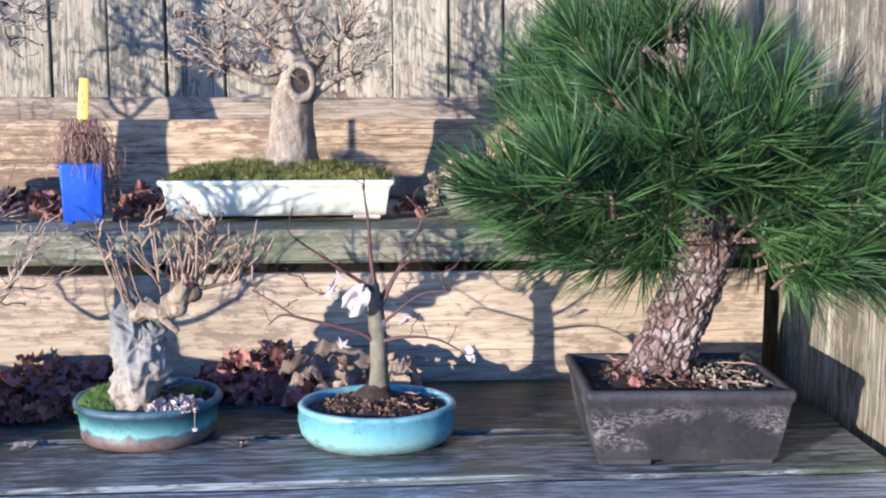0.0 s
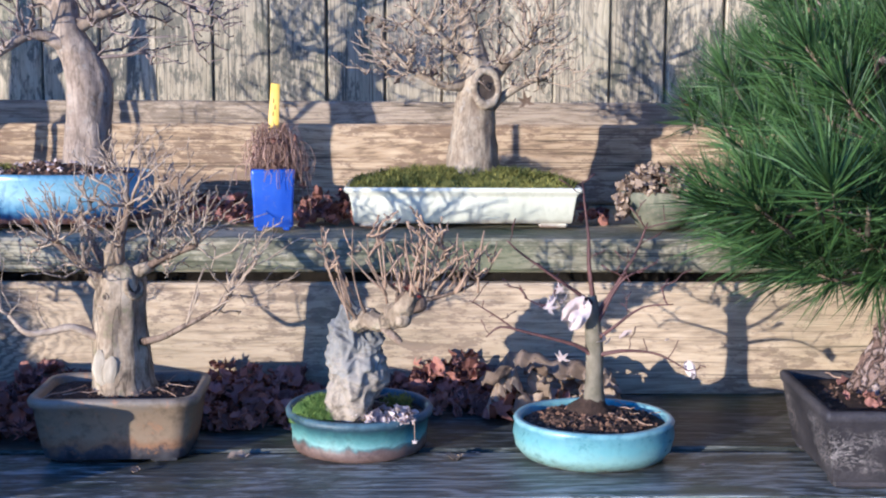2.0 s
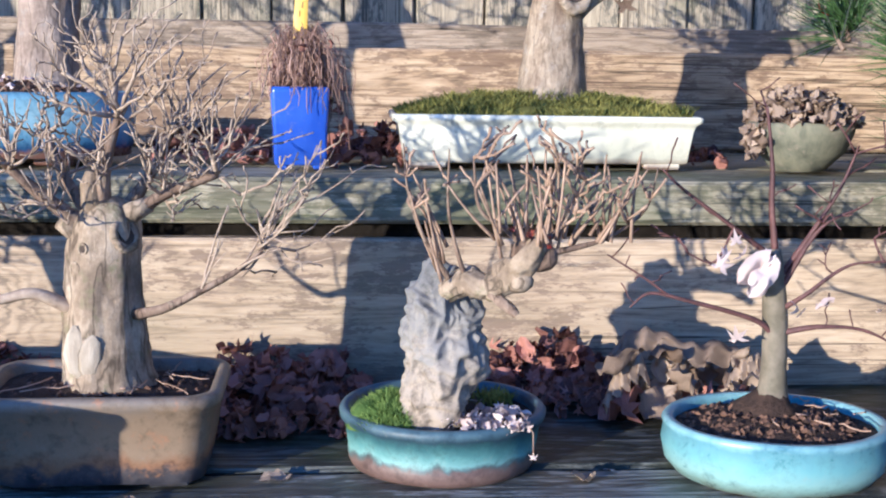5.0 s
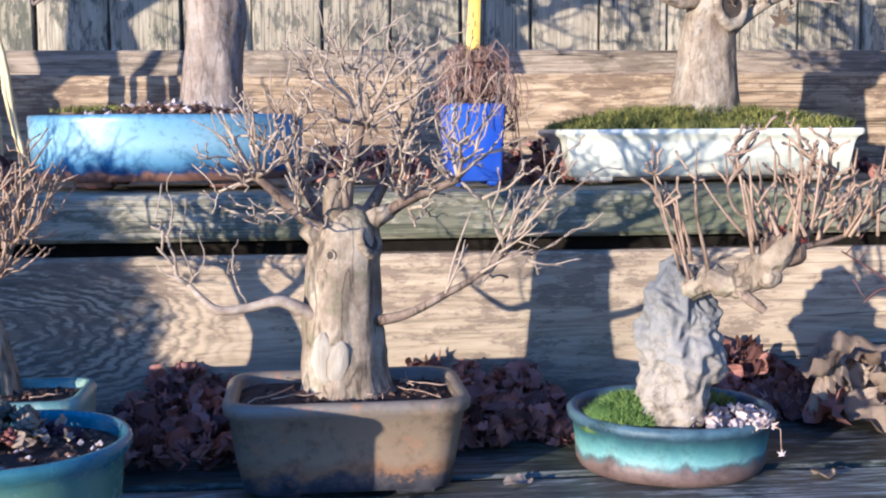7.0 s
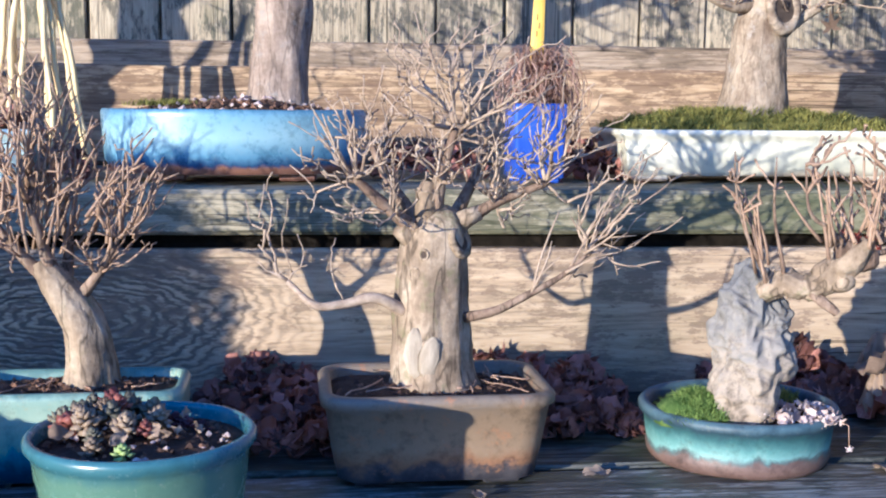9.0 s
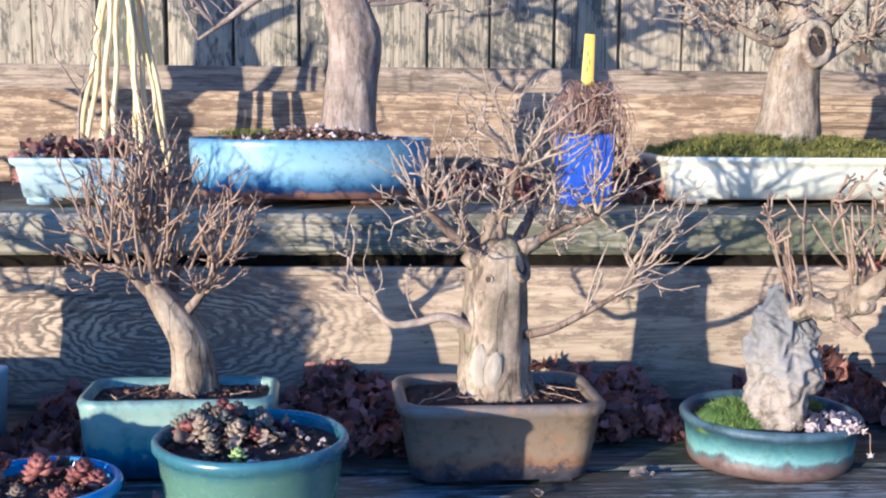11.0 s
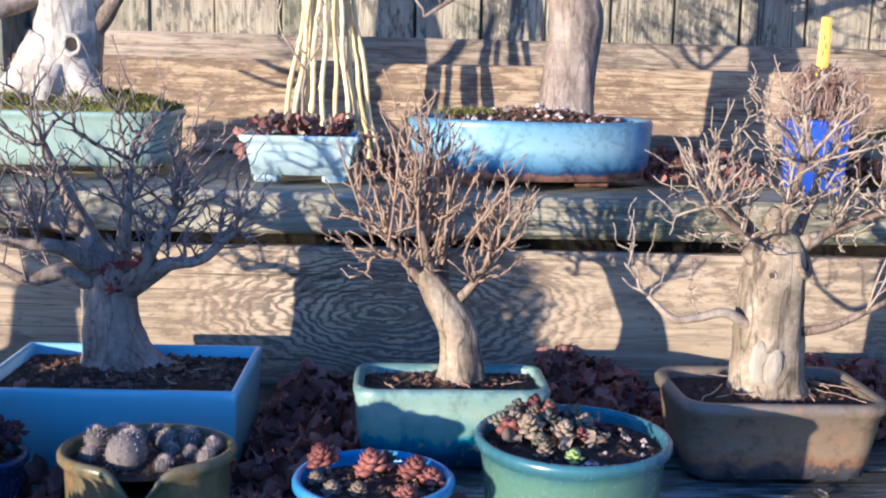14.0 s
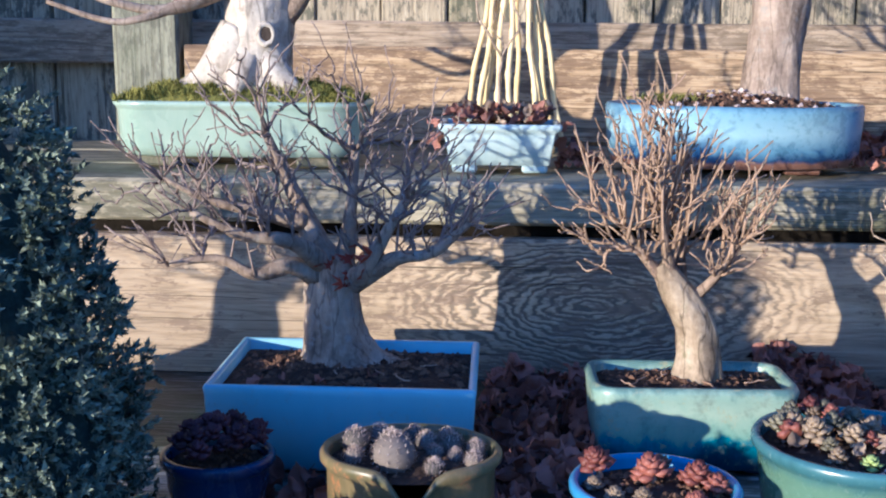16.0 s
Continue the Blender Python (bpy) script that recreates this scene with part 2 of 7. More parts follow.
def scuffed_stoneware(name, c1, c2, scuff, z0, z1):
    """Unglazed stoneware with pale lime scratches and crust about the middle of its height."""
    m, nt, n, l, b = nodes_of(name)
    v = coords(nt)
    tc = n.new("ShaderNodeTexCoord")
    sp = n.new("ShaderNodeSeparateXYZ")
    l.new(tc.outputs["Object"], sp.inputs[0])
    broad, fine = noise_tex(nt, v, 16, 5, 0.6, 0.5), noise_tex(nt, v, 130, 6, 0.75)
    f = maths(nt, "ADD", maths(nt, "MULTIPLY", broad, 0.6), maths(nt, "MULTIPLY", fine, 0.4))
    col = ramp(nt, f, [(0.36, c1), (0.64, c2)])
    scratch = noise_tex(nt, coords(nt, (1, 1, 2.2)), 38, 6, 0.72, 1.6)
    line = ramp(nt, maths(nt, "ABSOLUTE", maths(nt, "SUBTRACT", scratch, 0.5)), [(0.0, (1, 1, 1)), (0.035, (0, 0, 0))])
    crust = ramp(nt, noise_tex(nt, coords(nt, (1, 1, 1.8)), 30, 7, 0.78, 0.8), [(0.57, (0, 0, 0)), (0.63, (1, 1, 1))])
    gate = ramp(nt, noise_tex(nt, coords(nt, (1, 1, 1.4)), 11, 3, 0.5), [(0.40, (0, 0, 0)), (0.56, (0.85, 0.85, 0.85))])
    away = maths(nt, "ABSOLUTE", maths(nt, "SUBTRACT", sp.outputs[2], (z0 + z1) / 2))
    band = ramp(nt, maths(nt, "DIVIDE", away, (z1 - z0) / 2), [(0.5, (1, 1, 1)), (1.0, (0.10, 0.10, 0.10))])
    mask = mix(nt, 1.0, mix(nt, 1.0, line, crust, "ADD"), mix(nt, 1.0, gate, band, "MULTIPLY"), "MULTIPLY")
    col = mix(nt, mask, col, scuff)
    l.new(col, b.inputs["Base Color"])
    b.inputs["Roughness"].default_value, b.inputs["Specular IOR Level"].default_value = 0.62, 0.3
    bump(nt, b, f, 0.35, 0.003)
    return m


def plated_bark(name, dark, mid, pale, scale=78.0):
    """Pine bark: flat flaking plates of uneven tone parted by dark cracks."""
    m, nt, n, l, b = nodes_of(name)
    wob = n.new("ShaderNodeTexNoise")
    wob.inputs["Scale"].default_value, wob.inputs["Detail"].default_value = 26, 4
    v = coords(nt, (1, 1, 0.62))
    l.new(v, wob.inputs["Vector"])
    off = n.new("ShaderNodeVectorMath")
    off.operation = "MULTIPLY_ADD"
    off.inputs[1].default_value = (0.034, 0.034, 0.034)
    l.new(wob.outputs["Color"], off.inputs[0])
    l.new(v, off.inputs[2])
    vo = n.new("ShaderNodeTexVoronoi")
    vo.feature = "DISTANCE_TO_EDGE"
    vo.inputs["Scale"].default_value = scale
    l.new(off.outputs[0], vo.inputs["Vector"])
    vc = n.new("ShaderNodeTexVoronoi")
    vc.inputs["Scale"].default_value = scale
    l.new(off.outputs[0], vc.inputs["Vector"])
    sep = n.new("ShaderNodeSeparateColor")
    l.new(vc.outputs["Color"], sep.inputs[0])
    fine = noise_tex(nt, coords(nt, (1, 1, 0.5)), 170, 5, 0.7)
    f = maths(nt, "ADD", maths(nt, "MULTIPLY", sep.outputs[0], 0.55), maths(nt, "MULTIPLY", fine, 0.55))
    col = ramp(nt, f, [(0.2, dark), (0.5, mid), (0.85, pale)])
    edge = ramp(nt, vo.outputs["Distance"], [(0.0, (0.85, 0.85, 0.85)), (0.13, (0, 0, 0))])
    col = mix(nt, edge, col, tuple(c * 0.35 for c in dark))
    l.new(col, b.inputs["Base Color"])
    b.inputs["Roughness"].default_value, b.inputs["Specular IOR Level"].default_value = 0.9, 0.2
    h = maths(nt, "ADD", maths(nt, "MULTIPLY", maths(nt, "MINIMUM", vo.outputs["Distance"], 0.18), 4.0), maths(nt, "MULTIPLY", fine, 0.4))
    bump(nt, b, h, 1.0, 0.006)
    return m


RISER_KNOT = (-0.315, 0.105)
M = {
    "riser": board_wood("riser_wood", (0.57, 0.45, 0.30), (0.43, 0.33, 0.212), (0.205, 0.16, 0.108), 0.78, 0.22, "x", RISER_KNOT, (0.20, 0.148, 0.105), 1.0, 0.28),
    "back": board_wood("back_board_wood", (0.62, 0.475, 0.295), (0.43, 0.31, 0.18), (0.125, 0.09, 0.058), 0.7, 0.0, "x", None, (0.15, 0.10, 0.066), 1.0, 0.34),
    "shelf": board_wood("shelf_wood", (0.48, 0.43, 0.31), (0.33, 0.295, 0.20), (0.12, 0.105, 0.07), 0.6, 0.6, "x", None, (0.07, 0.07, 0.045), 1.0, 0.25),
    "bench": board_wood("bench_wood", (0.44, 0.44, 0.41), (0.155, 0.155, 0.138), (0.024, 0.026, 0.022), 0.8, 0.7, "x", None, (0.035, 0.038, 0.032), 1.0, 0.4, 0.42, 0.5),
    # Rear plank: wet wood, with the shade under the pine also put into its colour.
    "bench_wet_shaded": board_wood("wet_shaded_bench_wood", (0.18, 0.18, 0.16), (0.048, 0.050, 0.041), (0.013, 0.014, 0.012), 0.85, 0.6, "x", None, (0.018, 0.020, 0.016), 1.0, 0.35, 0.5, 0.25),
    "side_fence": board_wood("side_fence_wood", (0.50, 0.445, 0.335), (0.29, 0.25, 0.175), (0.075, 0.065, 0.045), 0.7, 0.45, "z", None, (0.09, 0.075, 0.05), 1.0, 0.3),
    # Front plank: sky light put into the colour as paler tones.
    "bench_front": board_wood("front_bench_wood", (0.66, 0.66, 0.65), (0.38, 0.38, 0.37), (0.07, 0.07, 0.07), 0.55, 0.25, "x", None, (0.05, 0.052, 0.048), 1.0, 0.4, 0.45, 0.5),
    "fence": board_wood("fence_wood", (0.55, 0.475, 0.335), (0.40, 0.34, 0.235), (0.13, 0.112, 0.085), 0.85, 0.4, "z", None, (0.105, 0.10, 0.08), 1.0, 0.25),
    "post": board_wood("post_wood", (0.38, 0.38, 0.29), (0.27, 0.27, 0.20), (0.12, 0.12, 0.09), 0.4, 0.6, "z"),
    "rail": board_wood("rail_wood", (0.54, 0.44, 0.32), (0.36, 0.285, 0.20), (0.13, 0.10, 0.07), 0.45, 0.0, "x", None, (0.09, 0.07, 0.05), 1.0, 0.3),
    "soil": matte("soil", (0.018, 0.012, 0.009), (0.075, 0.045, 0.028), 120, 0.95, 0.9),
    "grit": leafy("soil_grit", (0.03, 0.018, 0.012), (0.20, 0.11, 0.06), 0.0, 0.9),
    "pale_grit": leafy("pale_grit", (0.10, 0.07, 0.04), (0.48, 0.40, 0.24), 0.0, 0.9),
    "moss": leafy("moss", (0.030, 0.048, 0.008), (0.36, 0.33, 0.06), 0.2, 0.9, 34, 0.45, 1.7),
    "moss_bright": leafy("bright_moss", (0.05, 0.10, 0.012), (0.30, 0.40, 0.08), 0.25, 0.9, 60, 0.6, 1.0),
    # Darker needle green, with the shade inside the spruce put into the colour.
    "inner_shade": matte("inner_shade_green", (0.015, 0.026, 0.025), (0.05, 0.075, 0.068), 200, 0.95, 0.9),
    "needle": leafy("pine_needle", (0.003, 0.012, 0.005), (0.102, 0.180, 0.040), 0.12, 0.5, 7.0, 0.55, 1.3),
    "spruce": leafy("spruce_needle", (0.014, 0.030, 0.022), (0.31, 0.36, 0.27), 0.08, 0.6, 26.0, 0.6, 1.2),
    "deadleaf": leafy("dead_leaf", (0.058, 0.025, 0.022), (0.45, 0.215, 0.155), 0.2, 0.7),
    "tanleaf": leafy("tan_leaf", (0.14, 0.095, 0.062), (0.47, 0.36, 0.255), 0.25, 0.7),
    "paleleaf": leafy("pale_leaf", (0.48, 0.37, 0.33), (0.80, 0.68, 0.63), 0.3, 0.7),
    "redleaf": leafy("red_leaf", (0.18, 0.03, 0.02), (0.38, 0.09, 0.05), 0.3, 0.6),
    "pinebark": plated_bark("pine_bark", (0.11, 0.066, 0.047), (0.22, 0.15, 0.115), (0.36, 0.285, 0.25)),
    "bark": bark_mat("grey_bark", (0.105, 0.075, 0.048), (0.28, 0.215, 0.14), (0.50, 0.41, 0.29), (0.19, 0.175, 0.085)),
    "limb": bark_mat("limb_bark", (0.085, 0.056, 0.038), (0.20, 0.14, 0.095), (0.37, 0.28, 0.195), (0.24, 0.20, 0.14), 90.0),
    "bark_c": bark_mat("maple_bark", (0.13, 0.095, 0.07), (0.29, 0.225, 0.17), (0.46, 0.375, 0.295), (0.30, 0.28, 0.25), 70.0, 0.5),
    "bark_pale": bark_mat("pale_bark", (0.27, 0.22, 0.17), (0.47, 0.41, 0.33), (0.62, 0.56, 0.47), (0.22, 0.175, 0.125), 40.0, 0.6),
    "bark_e": bark_mat("smooth_bark", (0.115, 0.08, 0.055), (0.28, 0.22, 0.15), (0.49, 0.41, 0.295), (0.36, 0.32, 0.27), 80.0, 0.4),
    "bark_green": matte("young_bark", (0.085, 0.075, 0.042), (0.27, 0.225, 0.16), 34, 0.7, 0.3),
    "deadwood": matte("deadwood", (0.22, 0.175, 0.115), (0.54, 0.46, 0.34), 70, 0.8, 0.7, 0.3, (1, 1, 0.2)),
    # Near-black colour that paints the shade in the gap below the shelf.
    "gap_shade": matte("gap_shade_black", (0.006, 0.005, 0.004), (0.020, 0.016, 0.012), 60, 0.95, 0.8, 0.1),
    "scar": matte("dark_scar", (0.025, 0.018, 0.014), (0.10, 0.075, 0.055), 60, 0.95, 0.8),
    "twig": matte("twig", (0.19, 0.135, 0.09), (0.50, 0.395, 0.28), 90, 0.8, 0.3),
    "twig_dark": matte("dark_twig", (0.14, 0.10, 0.085), (0.34, 0.27, 0.23), 90, 0.8, 0.3),
    "twig_tan": matte("tan_twig", (0.26, 0.16, 0.10), (0.52, 0.36, 0.24), 90, 0.8, 0.3),
    "twig_broom": matte("broom_twig", (0.175, 0.112, 0.070), (0.44, 0.31, 0.20), 90, 0.8, 0.3),
    "twig_red": matte("red_twig", (0.050, 0.026, 0.024), (0.15, 0.072, 0.062), 90, 0.6, 0.2),
    "rock": banded_glaze("rock", 0.20, [(0.15, (0.34, 0.27, 0.185)), (0.45, (0.37, 0.31, 0.235)), (0.75, (0.27, 0.25, 0.22)), (1.0, (0.17, 0.165, 0.16))], 1.1, 0.0, 0.95, 0.9),
    "cane": matte("bamboo_cane", (0.58, 0.44, 0.18), (0.88, 0.73, 0.40), 50, 0.6, 0.4, 0.4, (1, 1, 0.3)),
    "tag": matte("yellow_plastic", (0.75, 0.46, 0.04), (0.86, 0.60, 0.08), 30, 0.5, 0.05),
    "ink": matte("faded_ink", (0.30, 0.19, 0.05), (0.40, 0.26, 0.06), 30, 0.7, 0.05),
    "straw": leafy("dried_stems", (0.13, 0.070, 0.048), (0.54, 0.36, 0.265), 0.1, 0.8),
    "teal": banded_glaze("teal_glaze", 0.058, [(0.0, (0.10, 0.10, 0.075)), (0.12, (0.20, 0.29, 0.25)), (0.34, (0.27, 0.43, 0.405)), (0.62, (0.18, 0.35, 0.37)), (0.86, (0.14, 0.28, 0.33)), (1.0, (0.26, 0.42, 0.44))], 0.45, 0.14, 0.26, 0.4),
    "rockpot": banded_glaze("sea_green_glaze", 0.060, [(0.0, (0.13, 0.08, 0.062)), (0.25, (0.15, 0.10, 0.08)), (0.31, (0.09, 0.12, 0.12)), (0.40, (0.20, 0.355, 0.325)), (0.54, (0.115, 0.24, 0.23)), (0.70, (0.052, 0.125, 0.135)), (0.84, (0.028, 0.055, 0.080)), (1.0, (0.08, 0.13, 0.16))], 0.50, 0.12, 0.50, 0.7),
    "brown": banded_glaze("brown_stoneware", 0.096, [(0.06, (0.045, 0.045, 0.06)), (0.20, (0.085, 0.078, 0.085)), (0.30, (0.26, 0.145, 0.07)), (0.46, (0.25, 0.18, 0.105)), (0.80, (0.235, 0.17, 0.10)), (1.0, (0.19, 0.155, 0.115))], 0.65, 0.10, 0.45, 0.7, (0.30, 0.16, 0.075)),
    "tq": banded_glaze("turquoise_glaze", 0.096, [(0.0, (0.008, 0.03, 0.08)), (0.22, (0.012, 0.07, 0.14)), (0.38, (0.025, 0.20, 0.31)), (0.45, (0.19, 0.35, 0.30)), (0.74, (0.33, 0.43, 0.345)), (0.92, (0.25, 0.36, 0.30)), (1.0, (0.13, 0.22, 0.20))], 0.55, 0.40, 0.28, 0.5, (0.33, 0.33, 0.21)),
    "tray": glaze("sky_blue_glaze", (0.27, 0.49, 0.61), (0.33, 0.56, 0.67), None, 0.0, 0.16, 6),
    "green": banded_glaze("green_glaze", 0.116, [(0.0, (0.08, 0.15, 0.095)), (0.5, (0.125, 0.21, 0.135)), (0.82, (0.11, 0.195, 0.14)), (0.91, (0.05, 0.125, 0.145)), (1.0, (0.07, 0.165, 0.195))], 0.10, 0.12, 0.2, 0.25),
    "bluepot": glaze("blue_glaze", (0.05, 0.20, 0.42), (0.11, 0.31, 0.53), None, 0.0, 0.18, 12),
    "darkblue": glaze("dark_blue_glaze", (0.008, 0.015, 0.05), (0.014, 0.03, 0.10), None, 0.0, 0.2, 12),
    "olive": glaze("olive_crackle_glaze", (0.05, 0.065, 0.028), (0.24, 0.17, 0.075), None, 0.0, 0.35, 18, (0.38, 0.17, 0.06)),
    "white": glaze("cream_glaze", (0.62, 0.61, 0.48), (0.78, 0.75, 0.61), (0.22, 0.15, 0.11), 0.007, 0.25, 10),
    "cobalt": glaze("cobalt_glaze", (0.035, 0.075, 0.43), (0.065, 0.13, 0.56), None, 0.0, 0.15, 10),
    "azure": banded_glaze("azure_glaze", 0.094, [(0.0, (0.17, 0.09, 0.065)), (0.19, (0.22, 0.115, 0.075)), (0.24, (0.025, 0.06, 0.16)), (0.36, (0.13, 0.26, 0.40)), (0.62, (0.31, 0.46, 0.53)), (0.90, (0.21, 0.36, 0.47)), (1.0, (0.10, 0.20, 0.31))], 0.20, 0.16, 0.24, 0.45),
    "paleblue": glaze("pale_blue_glaze", (0.38, 0.49, 0.50), (0.52, 0.61, 0.61), None, 0.0, 0.22, 14),
    "celadon": glaze("celadon_glaze", (0.27, 0.36, 0.29), (0.38, 0.46, 0.38), (0.13, 0.10, 0.07), 0.008, 0.25, 10),
    "clay": glaze("mossy_clay", (0.075, 0.078, 0.05), (0.20, 0.19, 0.12), None, 0.0, 0.8, 26, (0.22, 0.19, 0.13)),
    # Grey stoneware, darkened so that the shade on the pine pot is in its colour.
    "pinepot": scuffed_stoneware("shade_darkened_stoneware", (0.022, 0.020, 0.024), (0.056, 0.049, 0.054), (0.34, 0.30, 0.28), 0.020, 0.092),
    "succ": leafy("succulent", (0.06, 0.056, 0.04), (0.21, 0.19, 0.125), 0.05, 0.5, 60),
    "succ_tan": leafy("tan_succulent", (0.10, 0.07, 0.045), (0.34, 0.26, 0.17), 0.05, 0.5, 60),
    "succ_lime": leafy("lime_succulent", (0.20, 0.27, 0.06), (0.34, 0.42, 0.13), 0.1, 0.5, 60),
    "succ_red": leafy("red_succulent", (0.09, 0.024, 0.022), (0.29, 0.11, 0.075), 0.05, 0.5, 60),
    "succ_dark": leafy("purple_succulent", (0.035, 0.012, 0.018), (0.12, 0.045, 0.055), 0.05, 0.5, 60),
    "cactus": leafy("cactus_skin", (0.06, 0.055, 0.05), (0.20, 0.165, 0.14), 0.0, 0.8, 160),
    "spine": leafy("cactus_spine", (0.34, 0.26, 0.23), (0.62, 0.52, 0.47), 0.1, 0.7),
    "ground": matte("lawn_soil", (0.05, 0.05, 0.02), (0.13, 0.11, 0.05), 6, 0.95, 0.8),
}


# ---- geometry helpers ----
class Geo:
    """Vertices and faces gathered in lists."""

    def __init__(self):
        self.v, self.f = [], []

    def add(self, verts, faces):
        o = len(self.v)
        self.v.extend(tuple(p) for p in verts)
        self.f.extend(tuple(i + o for i in f) for f in faces)

    def mesh(self, name, smooth=True):
        me = bpy.data.meshes.new(name)
        me.from_pydata(self.v, [], self.f)
        if smooth:
            me.polygons.foreach_set("use_smooth", [True] * len(me.polygons))
        me.update()
        return me


def part(name, geo, material, parent=None, label="", smooth=True, at=None):
    """Links a Geo, a bmesh or a mesh as one object under a thing or a part."""
    if isinstance(geo, Geo):
        me = geo.mesh(name, smooth)
    elif isinstance(geo, bmesh.types.BMesh):
        me = bpy.data.meshes.new(name)
        geo.to_mesh(me)
        geo.free()
        if smooth:
            me.polygons.foreach_set("use_smooth", [True] * len(me.polygons))
    else:
        me = geo
    if not me.materials:
        me.materials.append(material)
    ob = new(name, me)
    ob.parent = parent
    if at is not None:
        ob.matrix_basis = at
    return tagged(ob, label)


def thing(name, m, label, category, group="", kind=""):
    ob = new(name)
    ob.empty_display_size = 0.05
    ob.matrix_basis = m
    return tagged(ob, label, category, group, kind)


def box(sx, sy, sz, cut=0.004, x=0, y=0, z=0, seg=1):
    """A bevelled box on z, centred on x, y."""
    bm = bmesh.new()
    bmesh.ops.create_cube(bm, size=1)
    bmesh.ops.scale(bm, vec=(sx, sy, sz), verts=bm.verts)
    bmesh.ops.translate(bm, vec=(x, y, z + sz / 2), verts=bm.verts)
    bmesh.ops.bevel(bm, geom=bm.edges[:], offset=cut, segments=seg, affect="EDGES")
    return bm


def plank(length, depth, height, rng, axis=0, cut=0.004, rough=0.0015):
    """A sawn board with slightly uneven, worn edges; long along axis, centred, standing on z."""
    n = max(6, int(length / 0.05))
    a, b = depth / 2, height
    sec = [(-a + cut, 0), (a - cut, 0), (a, cut), (a, b - cut), (a - cut, b), (-a + cut, b), (-a, b - cut), (-a, cut)]
    g = Geo()
    off = rng.uniform(0, 50)
    for i in range(n + 1):
        s = -length / 2 + length * i / n
        for k, (p, q) in enumerate(sec):
            w = noise.noise(Vector((s * 6 + off, k * 3.1, 0))) * rough + noise.noise(Vector((s * 1.2 + off, 7, k // 2))) * rough
            p2, q2 = p + w, q + (w if q > b / 2 else 0)
            g.v.append((s, p2, q2) if axis == 0 else (p2, s, q2) if axis == 1 else (p2, q2 - b / 2, s + length / 2))
    for i in range(n):
        for k in range(8):
            g.f.append((i * 8 + k, i * 8 + (k + 1) % 8, i * 8 + 8 + (k + 1) % 8, i * 8 + 8 + k))
    g.f += [tuple(range(8)), tuple(n * 8 + k for k in range(8))]
    bm = bmesh.new()
    me = g.mesh("plank", False)
    bm.from_mesh(me)
    bpy.data.meshes.remove(me)
    bmesh.ops.recalc_face_normals(bm, faces=bm.faces)
    return bm


def tube(g, pts, radii, n=6, lump=0.0, seed=0.0, cap=True):
    """A tapering tube through pts."""
    pts = [Vector(p) for p in pts]
    o = len(g.v)
    side = None
    for i, p in enumerate(pts):
        d = (pts[min(i + 1, len(pts) - 1)] - pts[max(i - 1, 0)]).normalized()
        if side is None:
            side = d.cross(Vector((0.3, 1, 0.2))).normalized()
        side = (side - d * side.dot(d)).normalized()
        up = d.cross(side)
        for k in range(n):
            a = 2 * math.pi * k / n
            q = side * math.cos(a) + up * math.sin(a)
            r = radii[i]
            if lump:
                u = Vector((q.x * 1.5 + seed, q.y * 1.5, p.z * 7))
                w = Vector((q.x * 3.2 + seed, q.y * 3.2, p.z * 14 + 5))
                r *= 1 + lump * (0.8 * noise.noise(u) + 0.7 * (0.5 - abs(noise.noise(w))) + 0.25 * noise.noise(w * 3.1) + 0.12 * noise.noise(w * 7))
            g.v.append(tuple(p + q * r))
    for i in range(len(pts) - 1):
        for k in range(n):
            g.f.append((o + i * n + k, o + i * n + (k + 1) % n, o + i * n + n + (k + 1) % n, o + i * n + n + k))
    if cap:
        g.f.append(tuple(o + (len(pts) - 1) * n + k for k in range(n)))
        g.f.append(tuple(o + n - 1 - k for k in range(n)))


def spline(ctrl, n):
    """Catmull-Rom through rows of numbers."""
    c = [np.array(p, float) for p in ctrl]
    c = [2 * c[0] - c[1]] + c + [2 * c[-1] - c[-2]]
    out = []
    for i in range(n + 1):
        s = i / n * (len(c) - 3)
        k = min(int(s), len(c) - 4)
        t = s - k
        a, b, d, e = c[k:k + 4]
        out.append(0.5 * (2 * b + (d - a) * t + (2 * a - 5 * b + 4 * d - e) * t * t + (3 * b - a - 3 * d + e) * t ** 3))
    return out


def trunk(ctrl, n=16, rings=36, lump=0.16, seed=0.0):
    """A trunk from rows (x, y, z, radius), lumpy, with a flared foot."""
    rows = spline(ctrl, rings)
    g = Geo()
    tube(g, [r[:3] for r in rows], [max(r[3], 0.0005) for r in rows], n, lump, seed)
    return g


